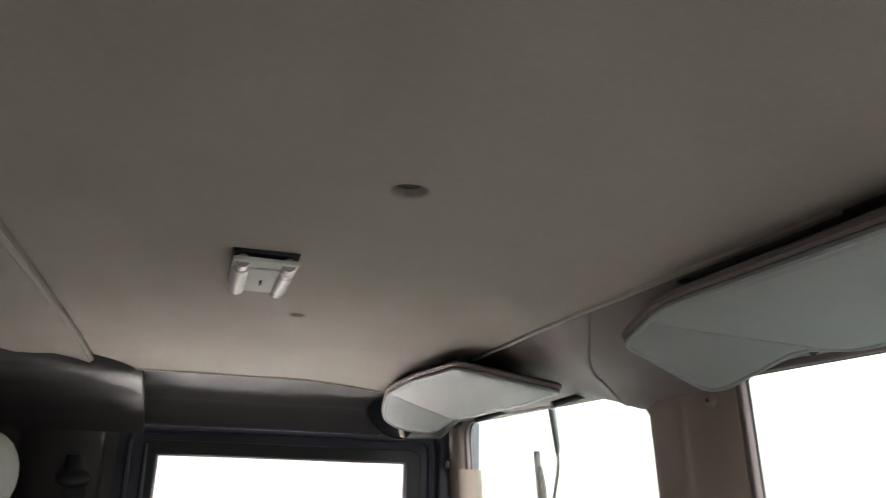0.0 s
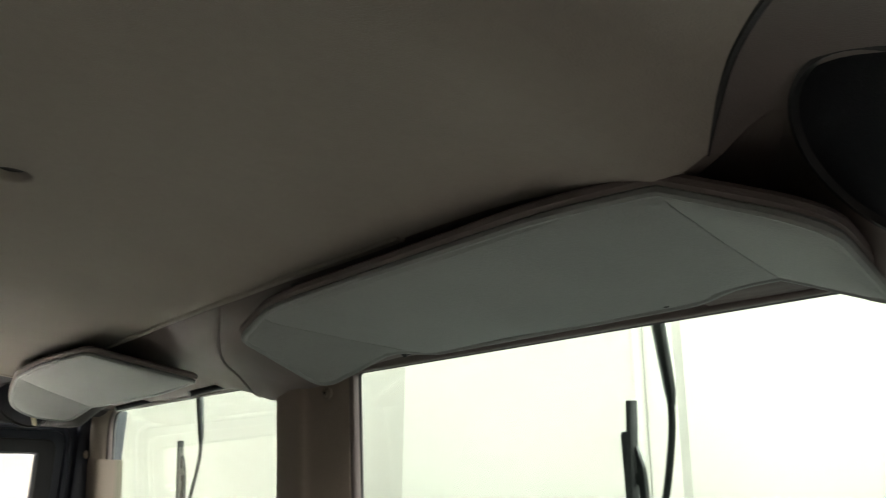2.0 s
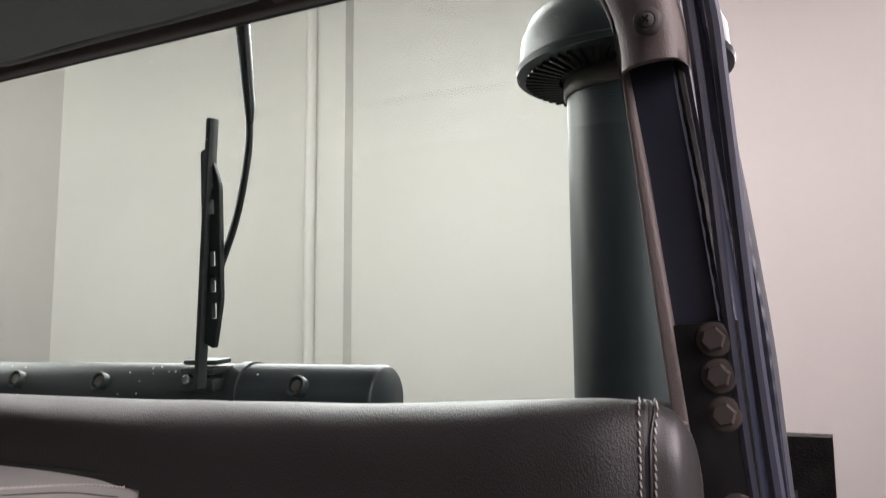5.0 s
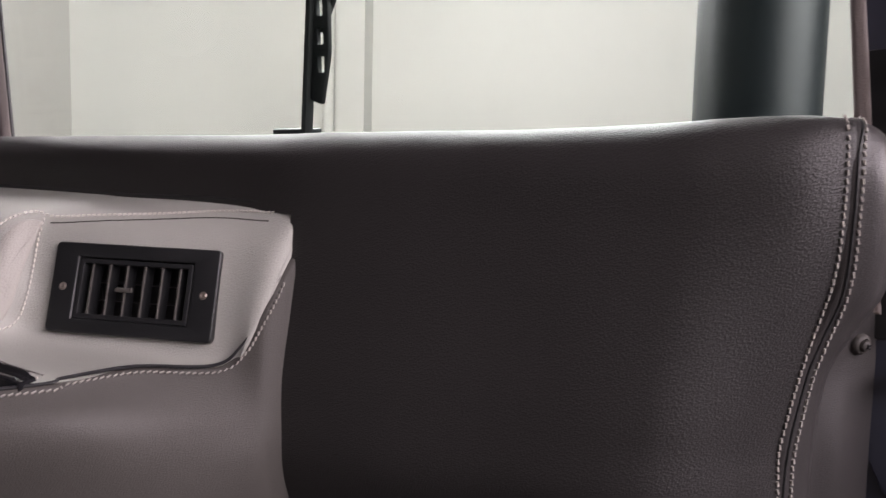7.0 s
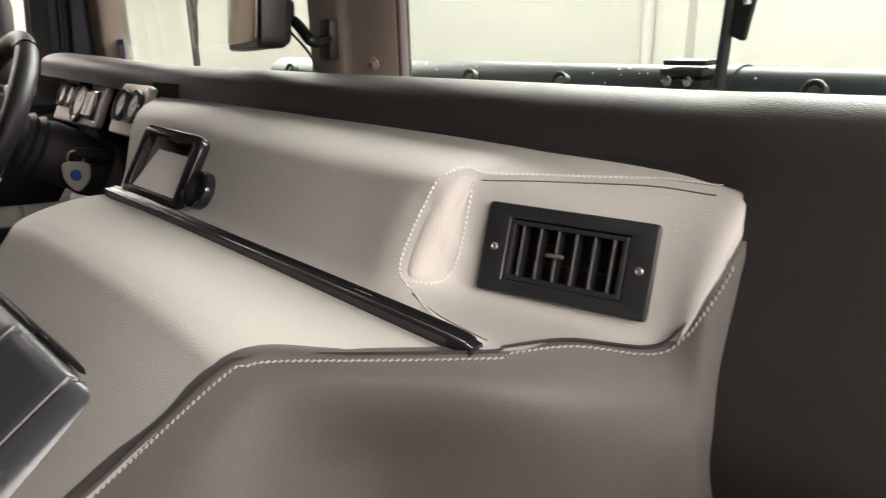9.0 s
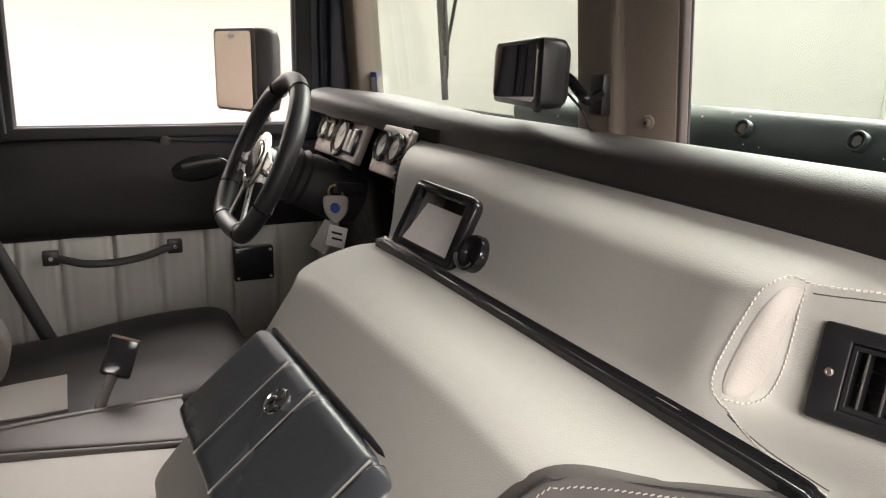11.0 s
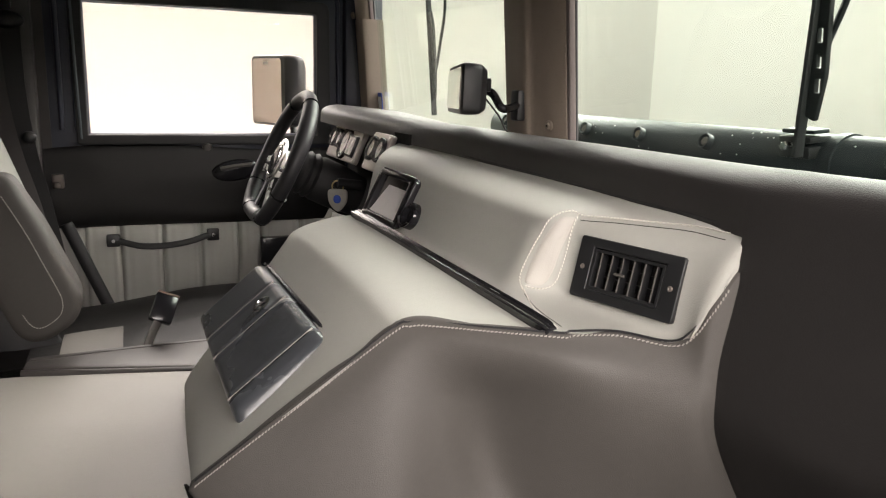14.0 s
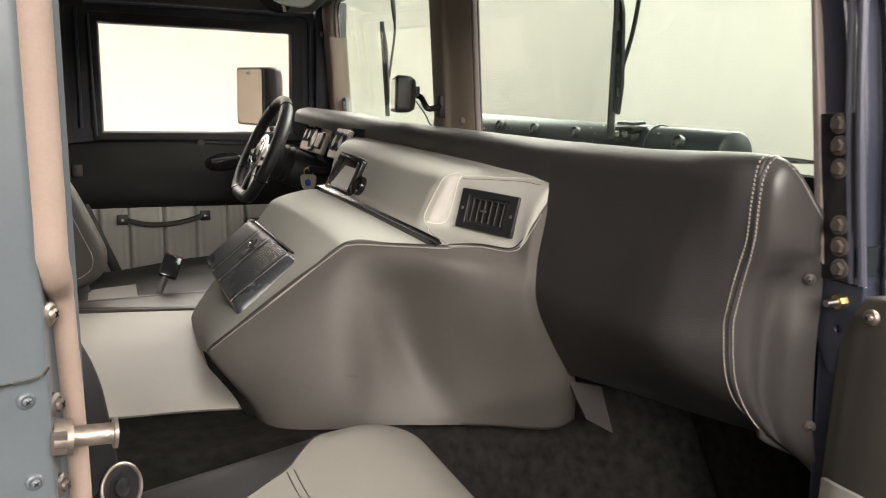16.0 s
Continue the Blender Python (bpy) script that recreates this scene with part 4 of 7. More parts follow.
# pressed creases beside the stitched rows
for row in ([(-0.13, -0.411, 1.3525), (-0.109, -0.453, 1.3535), (-0.087, -0.514, 1.3575), (-0.079, -0.56, 1.3575)], [(-0.188, -0.408, 1.283), (-0.19, -0.441, 1.2785), (-0.189, -0.483, 1.2745)]):
    bm = bmesh.new()
    sweep(bm, lay(row, face_tree, 0.0001), 0.0005, 6)
    part("pressed_crease", bm, MID, dash, "fine pressed crease line")
bm = bmesh.new()
edge = [Vector((p[0], 0.004 - panel_edge(p[2]), p[2])) for p in ((-0.012, 0, 1.426), (-0.024, 0, 1.412), (-0.028, 0, 1.38), (-0.028, 0, 1.34), (-0.026, 0, 1.3), (-0.025, 0, 1.265), (-0.024, 0, 1.235), (-0.01, 0, 1.17), (0.034, 0, 1.115), (0.1, 0, 1.078))]
stitches(bm, [Vector(p) + Vector((0, 0.0015, 0)) for p in edge], [panel_tree], EYE, 0.0043, 0.0029, 0.0009)
stitches(bm, [Vector(p) + Vector((0.005, -0.006, 0)) for p in edge], [cap_tree], EYE, 0.0043, 0.0029, 0.0009)
stitches(bm, [(-0.002, -0.905, 1.414), (0.012, -0.911, 1.4), (0.03, -0.912, 1.381), (0.05, -0.91, 1.362)], [cap_tree], EYE, 0.0043, 0.0029, 0.0009)
part("stitching", bm, THREAD, dash, "white double-row thread stitching", smooth=False)["kind"] = "stuff"
bm = bmesh.new()
sweep(bm, lay([Vector(p) + Vector((0.001, -0.002, 0)) for p in edge], cap_tree, 0.0), 0.0009, 6)
part("seam_groove", bm, PLASTIC, dash, "dark welt between the stitched rows")
bm = bmesh.new()
sweep(bm, lay([Vector(p) + Vector((0.002, -0.001, 0)) for p in edge], cap_tree, -0.0045), 0.0048, 10)
part("seam_roll", bm, CAPL, dash, "rolled leather under the stitched seam")
bm = bmesh.new()
sweep(bm, lay([(-0.064, 0.325, 1.375), (-0.07, 0.02, 1.373), (-0.07, -0.27, 1.371), (-0.07, -0.45, 1.369), (-0.07, -0.575, 1.368)], face_tree, 0.001), 0.0028, 6)
part("joint", bm, PLASTIC, dash, "dark joint under the brow")

# air vent
vent = part("air_vent", plate(round_poly([(-0.057, -0.0285, 0.002), (0.057, -0.0285, 0.002), (0.057, 0.0285, 0.002), (-0.057, 0.0285, 0.002)], 3), [round_poly([(-0.042, -0.0218, 0.001), (0.042, -0.0218, 0.001), (0.042, 0.0218, 0.001), (-0.042, 0.0218, 0.001)], 2)], 0.006, 0.0014, VF @ Matrix.Translation((0, 0, 0.0035))), PLASTIC, dash, "black plastic air vent with upright slats", angle=30)


def vent_box(name, c, size, mat, bevel=0.0, label="", turn=0.0):
    b2 = bmesh.new()
    box(b2, (0, 0, 0), size, None, bevel)
    b2.transform(VF @ Matrix.Translation(c) @ Matrix.Rotation(radians(turn), 4, "Y"))
    return part(name, b2, mat, vent, label, smooth=False)


vent_box("duct", (0, 0, -0.026), (0.084, 0.0436, 0.003), RUBBER)
for u in (-0.042, 0.042):
    vent_box("inner_wall", (u, 0, -0.011), (0.002, 0.0436, 0.03), RUBBER)
for v in (-0.0218, 0.0218):
    vent_box("inner_wall", (0, v, -0.011), (0.084, 0.002, 0.03), RUBBER)
for v, dv in ((0.018, 0.003), (-0.0185, 0.0034)):
    vent_box("rail", (0, v, 0.002), (0.08, dv, 0.008), PLASTIC, 0.0006)
for u in (-0.0385, 0.0385):
    vent_box("rail", (u, 0, 0.001), (0.0034, 0.036, 0.01), PLASTIC, 0.0006)
for k in range(6):
    vent_box("slat", (-0.031 + 0.0124 * k, 0, -0.001), (0.0013, 0.034, 0.009), PLASTIC, 0.0004, turn=-6)
    vent_box("slat_edge", (-0.031 + 0.0124 * k, 0, 0.0042), (0.0016, 0.034, 0.0014), MID, 0.0004)
for v in (-0.006, 0.006):
    vent_box("cross_vane", (0, v, -0.012), (0.08, 0.001, 0.01), PLASTIC, 0.0003)
vent_box("slider", (-0.006, 0.0, 0.006), (0.012, 0.003, 0.003), MID, 0.001)
for u in (-0.0495, 0.0495):
    b2 = bmesh.new()
    lathe(b2, (0, 0, 0.006), (0, 0, 0.01), [(0, 0.0027), (0.0006, 0.0027), (0.0011, 0.0016), (0.0007, 0.0012)], 14)
    b2.transform(VF @ Matrix.Translation((u, 0, 0)))
    part("vent_screw", b2, WORN, vent)

# storage tray in the dash with ribbed insert
rim = [(-0.062, -0.037, 0.005), (0.06, -0.037, 0.008), (0.063, 0.037, 0.014), (-0.058, 0.037, 0.008)]
hole = [(-0.055, -0.032, 0.003), (0.051, -0.032, 0.004), (0.05, 0.032, 0.005), (-0.051, 0.032, 0.004)]
tray = part("dash_tray", plate(round_poly(rim, 6), [round_poly(hole, 4)], 0.012, 0.003, TF @ Matrix.Translation((0, 0, 0.004))), GLOSSY, dash, "gloss black recessed tray frame")
b2 = bmesh.new()
box(b2, (0, 0.004, -0.034), (0.112, 0.07, 0.003))
b2.transform(TF)
part("tray_back", b2, PLASTIC, tray)
for u in (-0.0545, 0.0525):
    b2 = bmesh.new()
    box(b2, (u, 0.0, -0.016), (0.003, 0.064, 0.036))
    b2.transform(TF)
    part("tray_wall", b2, MID, tray, "smooth grey tray wall", smooth=False)
b2 = bmesh.new()
ramp = Matrix.Translation((-0.001, -0.007, -0.006)) @ Matrix.Rotation(radians(-17), 4, "X")
for k in range(36):
    box(b2, (-0.05 + 0.0028 * k, 0.0, 0.002), (0.0017, 0.05, 0.003))
box(b2, (0.0, 0.0, 0.0), (0.104, 0.05, 0.003))
b2.transform(TF @ ramp)
part("ribbed_insert", b2, RIBBED, tray, "grey ribbed rubber insert", smooth=False)["kind"] = "stuff"
# round cup ring beside the tray
ko = Vector((-0.184, -0.072, 1.302))
b2 = bmesh.new()
d = TF.col[2].xyz
lathe(b2, ko - d * 0.004, ko + d * 0.03, [(0, 0.019), (0.012, 0.019), (0.015, 0.0175), (0.015, 0.014), (0.008, 0.013)], 32)
ring = part("cup_ring", b2, GLOSSY, dash, "black socket ring beside the tray")
b2 = bmesh.new()
sweep(b2, [ko + d * 0.014 + 0.0175 * (math.cos(a) * TF.col[0].xyz + math.sin(a) * TF.col[1].xyz) for a in [radians(200 + 130 * i / 16) for i in range(17)]], 0.0022, 6)
part("chrome_edge", b2, CHROME, ring, "chrome half ring")

# black ribbed strip along the foot of the face
b2 = bmesh.new()
rows = []
for f in (0.0, 0.5, 0.93, 1.0):
    a = Vector((-0.219, 0.1, 1.282)).lerp(Vector((-0.2, -0.487, 1.268)), f)
    rows.append([a + Vector((o[0] * (0.8 if f == 1.0 else 1.0), 0, o[2] * (0.45 if f == 1.0 else 1.0))) for o in ((-0.008, 0, 0.0), (-0.0078, 0, 0.0035), (-0.0045, 0, 0.0045), (-0.003, 0, 0.003), (-0.0005, 0, 0.005), (0.0015, 0, 0.0038), (0.003, 0, 0.0058), (0.0045, 0, 0.0062), (0.005, 0, 0.003))])
sheet(b2, [spline(r, 33) for r in grid_of(rows, 9, 60)], 0.005, (0, 0, -1))
part("rubber_strip", b2, GLOSSY, dash, "black ribbed rubber strip", angle=25)

# ---- engine tunnel ----
tunnel = thing("engine_tunnel", "grey leather engine tunnel cover with darker stitched side", "tunnel cover", at=(-0.3, -0.1, 1.0))
top_rows = [
    [(-0.207, 0.12, 1.276), (-0.21, 0.0, 1.277), (-0.207, -0.2, 1.273), (-0.204, -0.36, 1.268), (-0.2, -0.489, 1.264)],
    [(-0.255, 0.115, 1.274), (-0.25, 0.0, 1.276), (-0.245, -0.17, 1.272), (-0.24, -0.32, 1.268), (-0.243, -0.452, 1.263)],
    [(-0.315, 0.09, 1.262), (-0.31, 0.0, 1.268), (-0.305, -0.15, 1.266), (-0.3, -0.28, 1.263), (-0.305, -0.403, 1.258)],
    [(-0.345, 0.05, 1.245), (-0.34, -0.02, 1.25), (-0.335, -0.14, 1.247), (-0.332, -0.27, 1.244), (-0.335, -0.394, 1.24)],
    [(-0.41, 0.03, 1.165), (-0.412, -0.04, 1.168), (-0.41, -0.14, 1.17), (-0.41, -0.26, 1.174), (-0.412, -0.378, 1.178)],
    [(-0.478, 0.12, 1.035), (-0.482, 0.02, 1.055), (-0.488, -0.1, 1.08), (-0.494, -0.24, 1.098), (-0.501, -0.353, 1.105)],
    [(-0.484, 0.12, 1.0), (-0.49, 0.02, 1.015), (-0.496, -0.1, 1.03), (-0.499, -0.24, 1.05), (-0.494, -0.338, 1.09)],
]
top_grid = grid_of(top_rows, 60, 90)
bm = bmesh.new()
sheet(bm, top_grid, 0.02, (0.3, 0, -1))
part("top_cover", bm, GREY, tunnel, "grey leather top of the tunnel", angle=80)
side_rows = [
    [(-0.509, -0.352, 1.095), (-0.493, -0.358, 1.072), (-0.474, -0.364, 1.047), (-0.456, -0.37, 1.022), (-0.44, -0.374, 0.99)],
    [(-0.503, -0.359, 1.106), (-0.485, -0.377, 1.078), (-0.464, -0.388, 1.05), (-0.444, -0.395, 1.022), (-0.428, -0.4, 0.99)],
    [(-0.45, -0.37, 1.15), (-0.438, -0.392, 1.12), (-0.425, -0.41, 1.08), (-0.405, -0.425, 1.03), (-0.395, -0.43, 0.992)],
    [(-0.36, -0.388, 1.222), (-0.352, -0.412, 1.19), (-0.345, -0.438, 1.12), (-0.335, -0.455, 1.05), (-0.33, -0.456, 0.994)],
    [(-0.308, -0.401, 1.26), (-0.3, -0.424, 1.23), (-0.285, -0.436, 1.14), (-0.275, -0.447, 1.06), (-0.27, -0.465, 0.994)],
    [(-0.255, -0.445, 1.263), (-0.25, -0.46, 1.235), (-0.235, -0.442, 1.14), (-0.215, -0.455, 1.06), (-0.2, -0.48, 0.99)],
    [(-0.2, -0.49, 1.266), (-0.198, -0.51, 1.235), (-0.185, -0.495, 1.16), (-0.165, -0.492, 1.07), (-0.15, -0.5, 0.985)],
    [(-0.15, -0.515, 1.269), (-0.153, -0.54, 1.232), (-0.148, -0.54, 1.17), (-0.12, -0.525, 1.08), (-0.09, -0.525, 0.98)],
    [(-0.113, -0.556, 1.27), (-0.116, -0.569, 1.235), (-0.115, -0.572, 1.19), (-0.08, -0.56, 1.1), (-0.035, -0.555, 0.975)],
    [(-0.1005, -0.5735, 1.303), (-0.102, -0.577, 1.25), (-0.1, -0.579, 1.2), (-0.05, -0.572, 1.1), (0.0, -0.562, 0.975)],
    [(-0.089, -0.5805, 1.326), (-0.088, -0.5815, 1.25), (-0.085, -0.582, 1.2), (-0.03, -0.575, 1.1), (0.03, -0.55, 0.975)],
    [(-0.083, -0.5835, 1.336), (-0.082, -0.584, 1.26), (-0.08, -0.584, 1.2), (-0.025, -0.577, 1.1), (0.035, -0.55, 0.975)],
]
side_grid = grid_of(side_rows, 70, 130)
for row in side_grid:
    for p in row:
        n1 = noise.noise(Vector((p.x * 14, p.y * 14, p.z * 9)))
        p.y += 0.0025 * n1
        d = p.x - float(np.interp(p.z, (1.0, 1.1, 1.2, 1.26), (-0.2, -0.258, -0.295, -0.315)))  # crease down the side
        k = max(0.0, min(1.0, (d + 0.01) / 0.055)) * max(0.0, min(1.0, (1.24 - p.z) / 0.05))
        p.y += 0.0085 * k * k * (3 - 2 * k) * math.exp(-max(0.0, d - 0.05) / 0.06)
        low = 1.0 + (p.x + 0.195) * 0.44 - p.z  # the foot folds under along a slanting line
        if p.x > -0.2 and low > 0:
            p.y += 0.4 * (math.sqrt(low * low + 0.0004) - 0.02) * min(1.0, (p.x + 0.2) / 0.08)
bm = bmesh.new()
sheet(bm, side_grid, 0.015, (0.2, 1, 0))
part("side_cover", bm, MID, tunnel, "dark grey grained leather side of the tunnel", angle=80)
side_tree = tree_of(side_grid)
bm = bmesh.new()  # black strip for the shade where the leather folds under at its rear edge
fold = spline(side_rows[0], 24)
sheet(bm, [[p + Vector((0.002, 0.002, -0.001)) for p in fold], [p + Vector((-0.013 * min(1.0, 0.25 + k / 8), 0.022, -0.003)) for k, p in enumerate(fold)]], 0.003, (1, 0.3, 0))
part("fold_shade", bm, CARPET, tunnel, "black strip for the shade under the rear fold", angle=60)
bm = bmesh.new()
sweep(bm, [Vector(p) + Vector((0, 0.001, 0.001)) for p in spline(seam_tunnel + seam_vent[1:], 120)], [0.0011 if k < 90 else 0.0011 - 0.0009 * (k - 90) / 29 for k in range(120)], 8)
part("welt", bm, BLACKL, tunnel, "dark leather welt along the seam")
bm = bmesh.new()
stitches(bm, [Vector(p) + Vector((0, -0.003, -0.0024)) for p in seam_tunnel + seam_vent[1:]], [side_tree], EYE, 0.0038, 0.0026, 0.0008, 0.0014, 0.4)
part("stitching", bm, THREAD, tunnel, "white thread stitching", smooth=False)["kind"] = "stuff"

bm = bmesh.new()
crease = []
for k in range(13):
    q, nrm_, _, _ = side_tree.find_nearest(Vector((-0.33 + 0.03 * k / 12, -0.46, 1.075 - 0.006 * (k / 12) ** 2)))
    crease.append(q - Vector((0, 0.0006, 0)))
sweep(bm, crease, [0.0004 + 0.0013 * math.sin(math.pi * k / 12) for k in range(13)], 8)
part("crease", bm, MID, tunnel, "small crease in the leather")

# ---- console box on the tunnel slope ----
lid_t, lid_l, lid_b, lid_r = Vector((-0.382, -0.008, 1.237)), Vector((-0.471, -0.008, 1.16)), Vector((-0.464, -0.322, 1.144)), Vector((-0.36, -0.31, 1.219))
cbox = thing("console_box", "black leather-covered console box with ribbed lid on the tunnel", "console box", at=(-0.42, -0.16, 1.15))
nrm = (lid_l - lid_t).cross(lid_r - lid_t).normalized()
nrm = nrm if nrm.z > 0 else -nrm


def lid_point(f, g, up):
    """f: along the box from the driver's end, g: down the slope."""
    return lid_t.lerp(lid_r, f).lerp(lid_l.lerp(lid_b, f), g) + nrm * up


bm = bmesh.new()
fs, gs = [i / 70 for i in range(71)], [i / 30 for i in range(31)]
lid_grid = []
for g in gs:
    row = []
    for f in fs:
        e = min(f, 1 - f) * 0.3
        h = min(g, 1 - g) * 0.11
        up = 0.006 - 0.022 * (max(0, 1 - e / 0.014) ** 2.5) - 0.016 * (max(0, 1 - h / 0.012) ** 2.5)
        if f > 0.9:
            up -= 0.012 * ((f - 0.9) / 0.1) ** 2
        for q, dd in ((0.3, 1), (0.5, 1), (0.87, 1.3)):
            up -= 0.0035 * dd * math.exp(-((f - q) / 0.009) ** 2) - 0.0015 * math.exp(-((f - q - 0.022) / 0.014) ** 2)
        row.append(lid_point(f, g, up))
    lid_grid.append(row)
sheet(bm, lid_grid, 0.03, -nrm)
lid = part("lid", bm, LIDL, cbox, "black leather lid with three pressed ribs", angle=80)
bm = bmesh.new()
c4 = [lid_point(f, g, -0.02) for f, g in ((0.02, 0.03), (0.98, 0.03), (0.98, 0.97), (0.02, 0.97))]
sheet(bm, [[c4[0], c4[1]], [c4[3], c4[2]]], 0.05, -nrm)
part("body", bm, PLASTIC, cbox)
bm = bmesh.new()
sweep(bm, [lid_point(0.04 + 0.92 * i / 20, -0.012, -0.006) for i in range(21)], 0.003, 8)
part("hinge_rail", bm, GLOSSY, cbox, "dark hinge rail along the upper edge")
# pale lines paint the highlights along the pressed ribs
for q in (0.3, 0.5, 0.87):
    bm = bmesh.new()
    sweep(bm, [lid_point(q, 0.05 + 0.9 * k / 20, 0.0046) for k in range(21)], 0.0011, 6)
    part("rib_highlight", bm, THREAD, lid, "pale line painted as a rib's highlight")
eo = lid_point(0.42, 0.28, 0.0065)
eu, ev = (lid_r - lid_t).normalized(), (lid_t - lid_l).normalized()
bm = bmesh.new()
sweep(bm, [eo + 0.012 * math.cos(a) * eu + 0.0115 * math.sin(a) * ev + nrm * 0.001 for a in [math.tau * i / 30 for i in range(30)]], 0.0011, 6, closed=True)
part("emblem_ring", bm, CHROME, lid, "chrome oval emblem ring")
bm = bmesh.new()
sweep(bm, [eo + 0.010 * f * ev + 0.003 * math.sin(f * 3) * eu + nrm * 0.001 for f in [-1 + i / 6 for i in range(13)]], 0.0013, 6)
sweep(bm, [eo + 0.008 * f * eu - 0.003 * math.sin(f * 3) * ev + nrm * 0.001 for f in [-1 + i / 6 for i in range(13)]], 0.001, 6)
part("emblem_mark", bm, CHROME, lid, "plain chrome emblem shape")

# ---- flat console behind the tunnel ----
console = thing("floor_console", "flat grey leather console between the seats", "console", at=(-0.7, 0, 0.97))
bm = bmesh.new()
rows = []
for x, yr in ((-1.2, -0.25), (-0.9, -0.28), (-0.66, -0.303), (-0.55, -0.315), (-0.47, -0.33), (-0.43, -0.335)):
    rows.append([(x, yr + 0.012, 0.986), (x, yr, 0.995), (x, yr + 0.012, 1.001), (x, -0.1, 1.003), (x, 0.1, 1.001), (x, 0.3, 0.998)])
con_grid = grid_of(rows, 60, 50)
for row in con_grid:
    for p in row:
        p.z += 0.003 * noise.noise(p * 9)
sheet(bm, con_grid, 0.03, (0, 1, -0.35))
part("top", bm, GREYW, console, "grey leather top", angle=80)
bm = bmesh.new()
rows = []
for x, y, u in ((-0.73, 0.31, 0.372), (-0.6, 0.277, 0.384), (-0.5, 0.252, 0.388), (-0.43, 0.235, 0.39)):
    rows.append([(x, y - 0.008, 0.99), (x, y - 0.007, 0.999), (x, y, 1.004), (x, y + 0.008, 1.002), (x + 0.002, y + 0.011, 0.999), (x + 0.003, y + 0.018, 1.004), (x + 0.006, u - 0.022, 1.005), (x + 0.006, u - 0.016, 1.001), (x + 0.008, u - 0.008, 1.005), (x + 0.01, u, 0.999), (x + 0.01, u + 0.006, 0.95)])
sheet(bm, grid_of(rows, 60, 40), 0.01, (0, 0, -1))
part("edge_trim", bm, EDGEL, console, "dark grey leather edge trim with a welt", angle=60)

# ---- driver's door ----
DY = 0.955
door1 = thing("door_1", "driver's door with black leather upper pad and grey pleated lower panel, closed", "door", kind="structure", at=(-0.36, 0.95, 0.9))
DF = axes((0, DY, 0), (1, 0, 0), (0, 0, 1))  # u forward, v up, w towards the cabin
hole = round_poly([(-0.634, 1.346, 0.004), (-0.087, 1.346, 0.004), (-0.087, 1.655, 0.012), (-0.634, 1.655, 0.008)], 4)
part("window_frame", plate(round_poly([(-0.745, 1.30, 0.0), (0.005, 1.30, 0.0), (-0.012, 1.716, 0.04), (-0.716, 1.716, 0.045)], 8), [hole], 0.026, 0.007, DF), PAINT, door1, "dark painted steel window frame", angle=30)
ins = round_poly([(-0.652, 1.33, 0.004), (-0.06, 1.33, 0.004), (-0.062, 1.676, 0.02), (-0.655, 1.676, 0.012)], 4)
part("window_channel", plate(ins, [hole], 0.034, 0.004, DF @ Matrix.Translation((0, 0, 0.006 if DF.col[2].y < 0 else -0.006))), RUBBER, door1, "black rubber glass channel", angle=30)
for grow, r_ in ((0.022, 0.0045), (0.052, 0.006)):
    bm = bmesh.new()
    ridge = round_poly([(-0.634 - grow, 1.36, 0.0), (-0.634 - grow, 1.655 + grow * 0.95, 0.012 + grow * 0.4), (-0.087 + grow * 0.98, 1.655 + grow * 0.95, 0.012 + grow * 0.4), (-0.085 + grow, 1.36, 0.0)], 6)
    sweep(bm, [(p[0], DY - 0.016, p[1]) for p in ridge], r_, 10)
    part("frame_ridge", bm, PAINT, door1, "rolled steel edge of the window frame")
bm = bmesh.new()
sweep(bm, [(-0.646, DY - 0.02, 1.34), (-0.65, DY - 0.021, 1.5), (-0.652, DY - 0.02, 1.672)], 0.004, 8)
part("channel_lip", bm, PAINTL, door1, "worn steel lip")
ob = part("glass", plate([(-0.65, 1.33), (-0.07, 1.33), (-0.07, 1.67), (-0.65, 1.67)], (), 0.004, 0, DF @ Matrix.Translation((0, 0, 0))), GLASSC, door1, "clear side window", smooth=False)
ob.visible_shadow = False
up_rows = []
for x in (-0.73, -0.7, -0.6, -0.45, -0.3, -0.15, 0.0):
    dip = 0.006 * math.sin((x + 0.7) * 9)
    top = 1.318 + dip
    up_rows.append([(x, DY, top + 0.004), (x, DY - 0.014, top + 0.002), (x, DY - 0.024, top - 0.012), (x, DY - 0.03 - 0.004 * math.sin(x * 20), top - 0.06), (x, DY - 0.03, 1.19), (x, DY - 0.024, 1.15), (x, DY - 0.012, 1.13), (x, DY, 1.128)])
up_grid = grid_of(up_rows, 60, 80)
for row in up_grid:
    for p in row:
        p.y += 0.004 * noise.noise(Vector((p.x * 8, p.z * 14, 0)))
bm = bmesh.new()
sheet(bm, up_grid, 0.01, (0, 1, 0))
part("upper_pad", bm, DOORL, door1, "wrinkled black leather upper pad", angle=80)
low_rows = []
SEAMS = (-0.73, -0.655, -0.576, -0.478, -0.389, -0.296, -0.24, -0.14, -0.05, 0.04)
for i in range(240):
    x = -0.72 + 0.75 * i / 239
    near = min(abs(x - k) for k in SEAMS)
    pleat = -0.007 * math.exp(-(near / 0.0035) ** 2) + 0.004 * min(1.0, near / 0.03) + 0.0016 * math.exp(-((near - 0.011) / 0.004) ** 2)
    low_rows.append([(x, DY - 0.004, 1.134), (x, DY - 0.012 - pleat, 1.12), (x, DY - 0.018 - pleat + 0.003 * math.sin(x * 30), 1.05), (x, DY - 0.018 - pleat, 0.98), (x, DY - 0.012, 0.86), (x, DY - 0.01, 0.75)])
low_grid = [spline(r, 30) for r in low_rows]
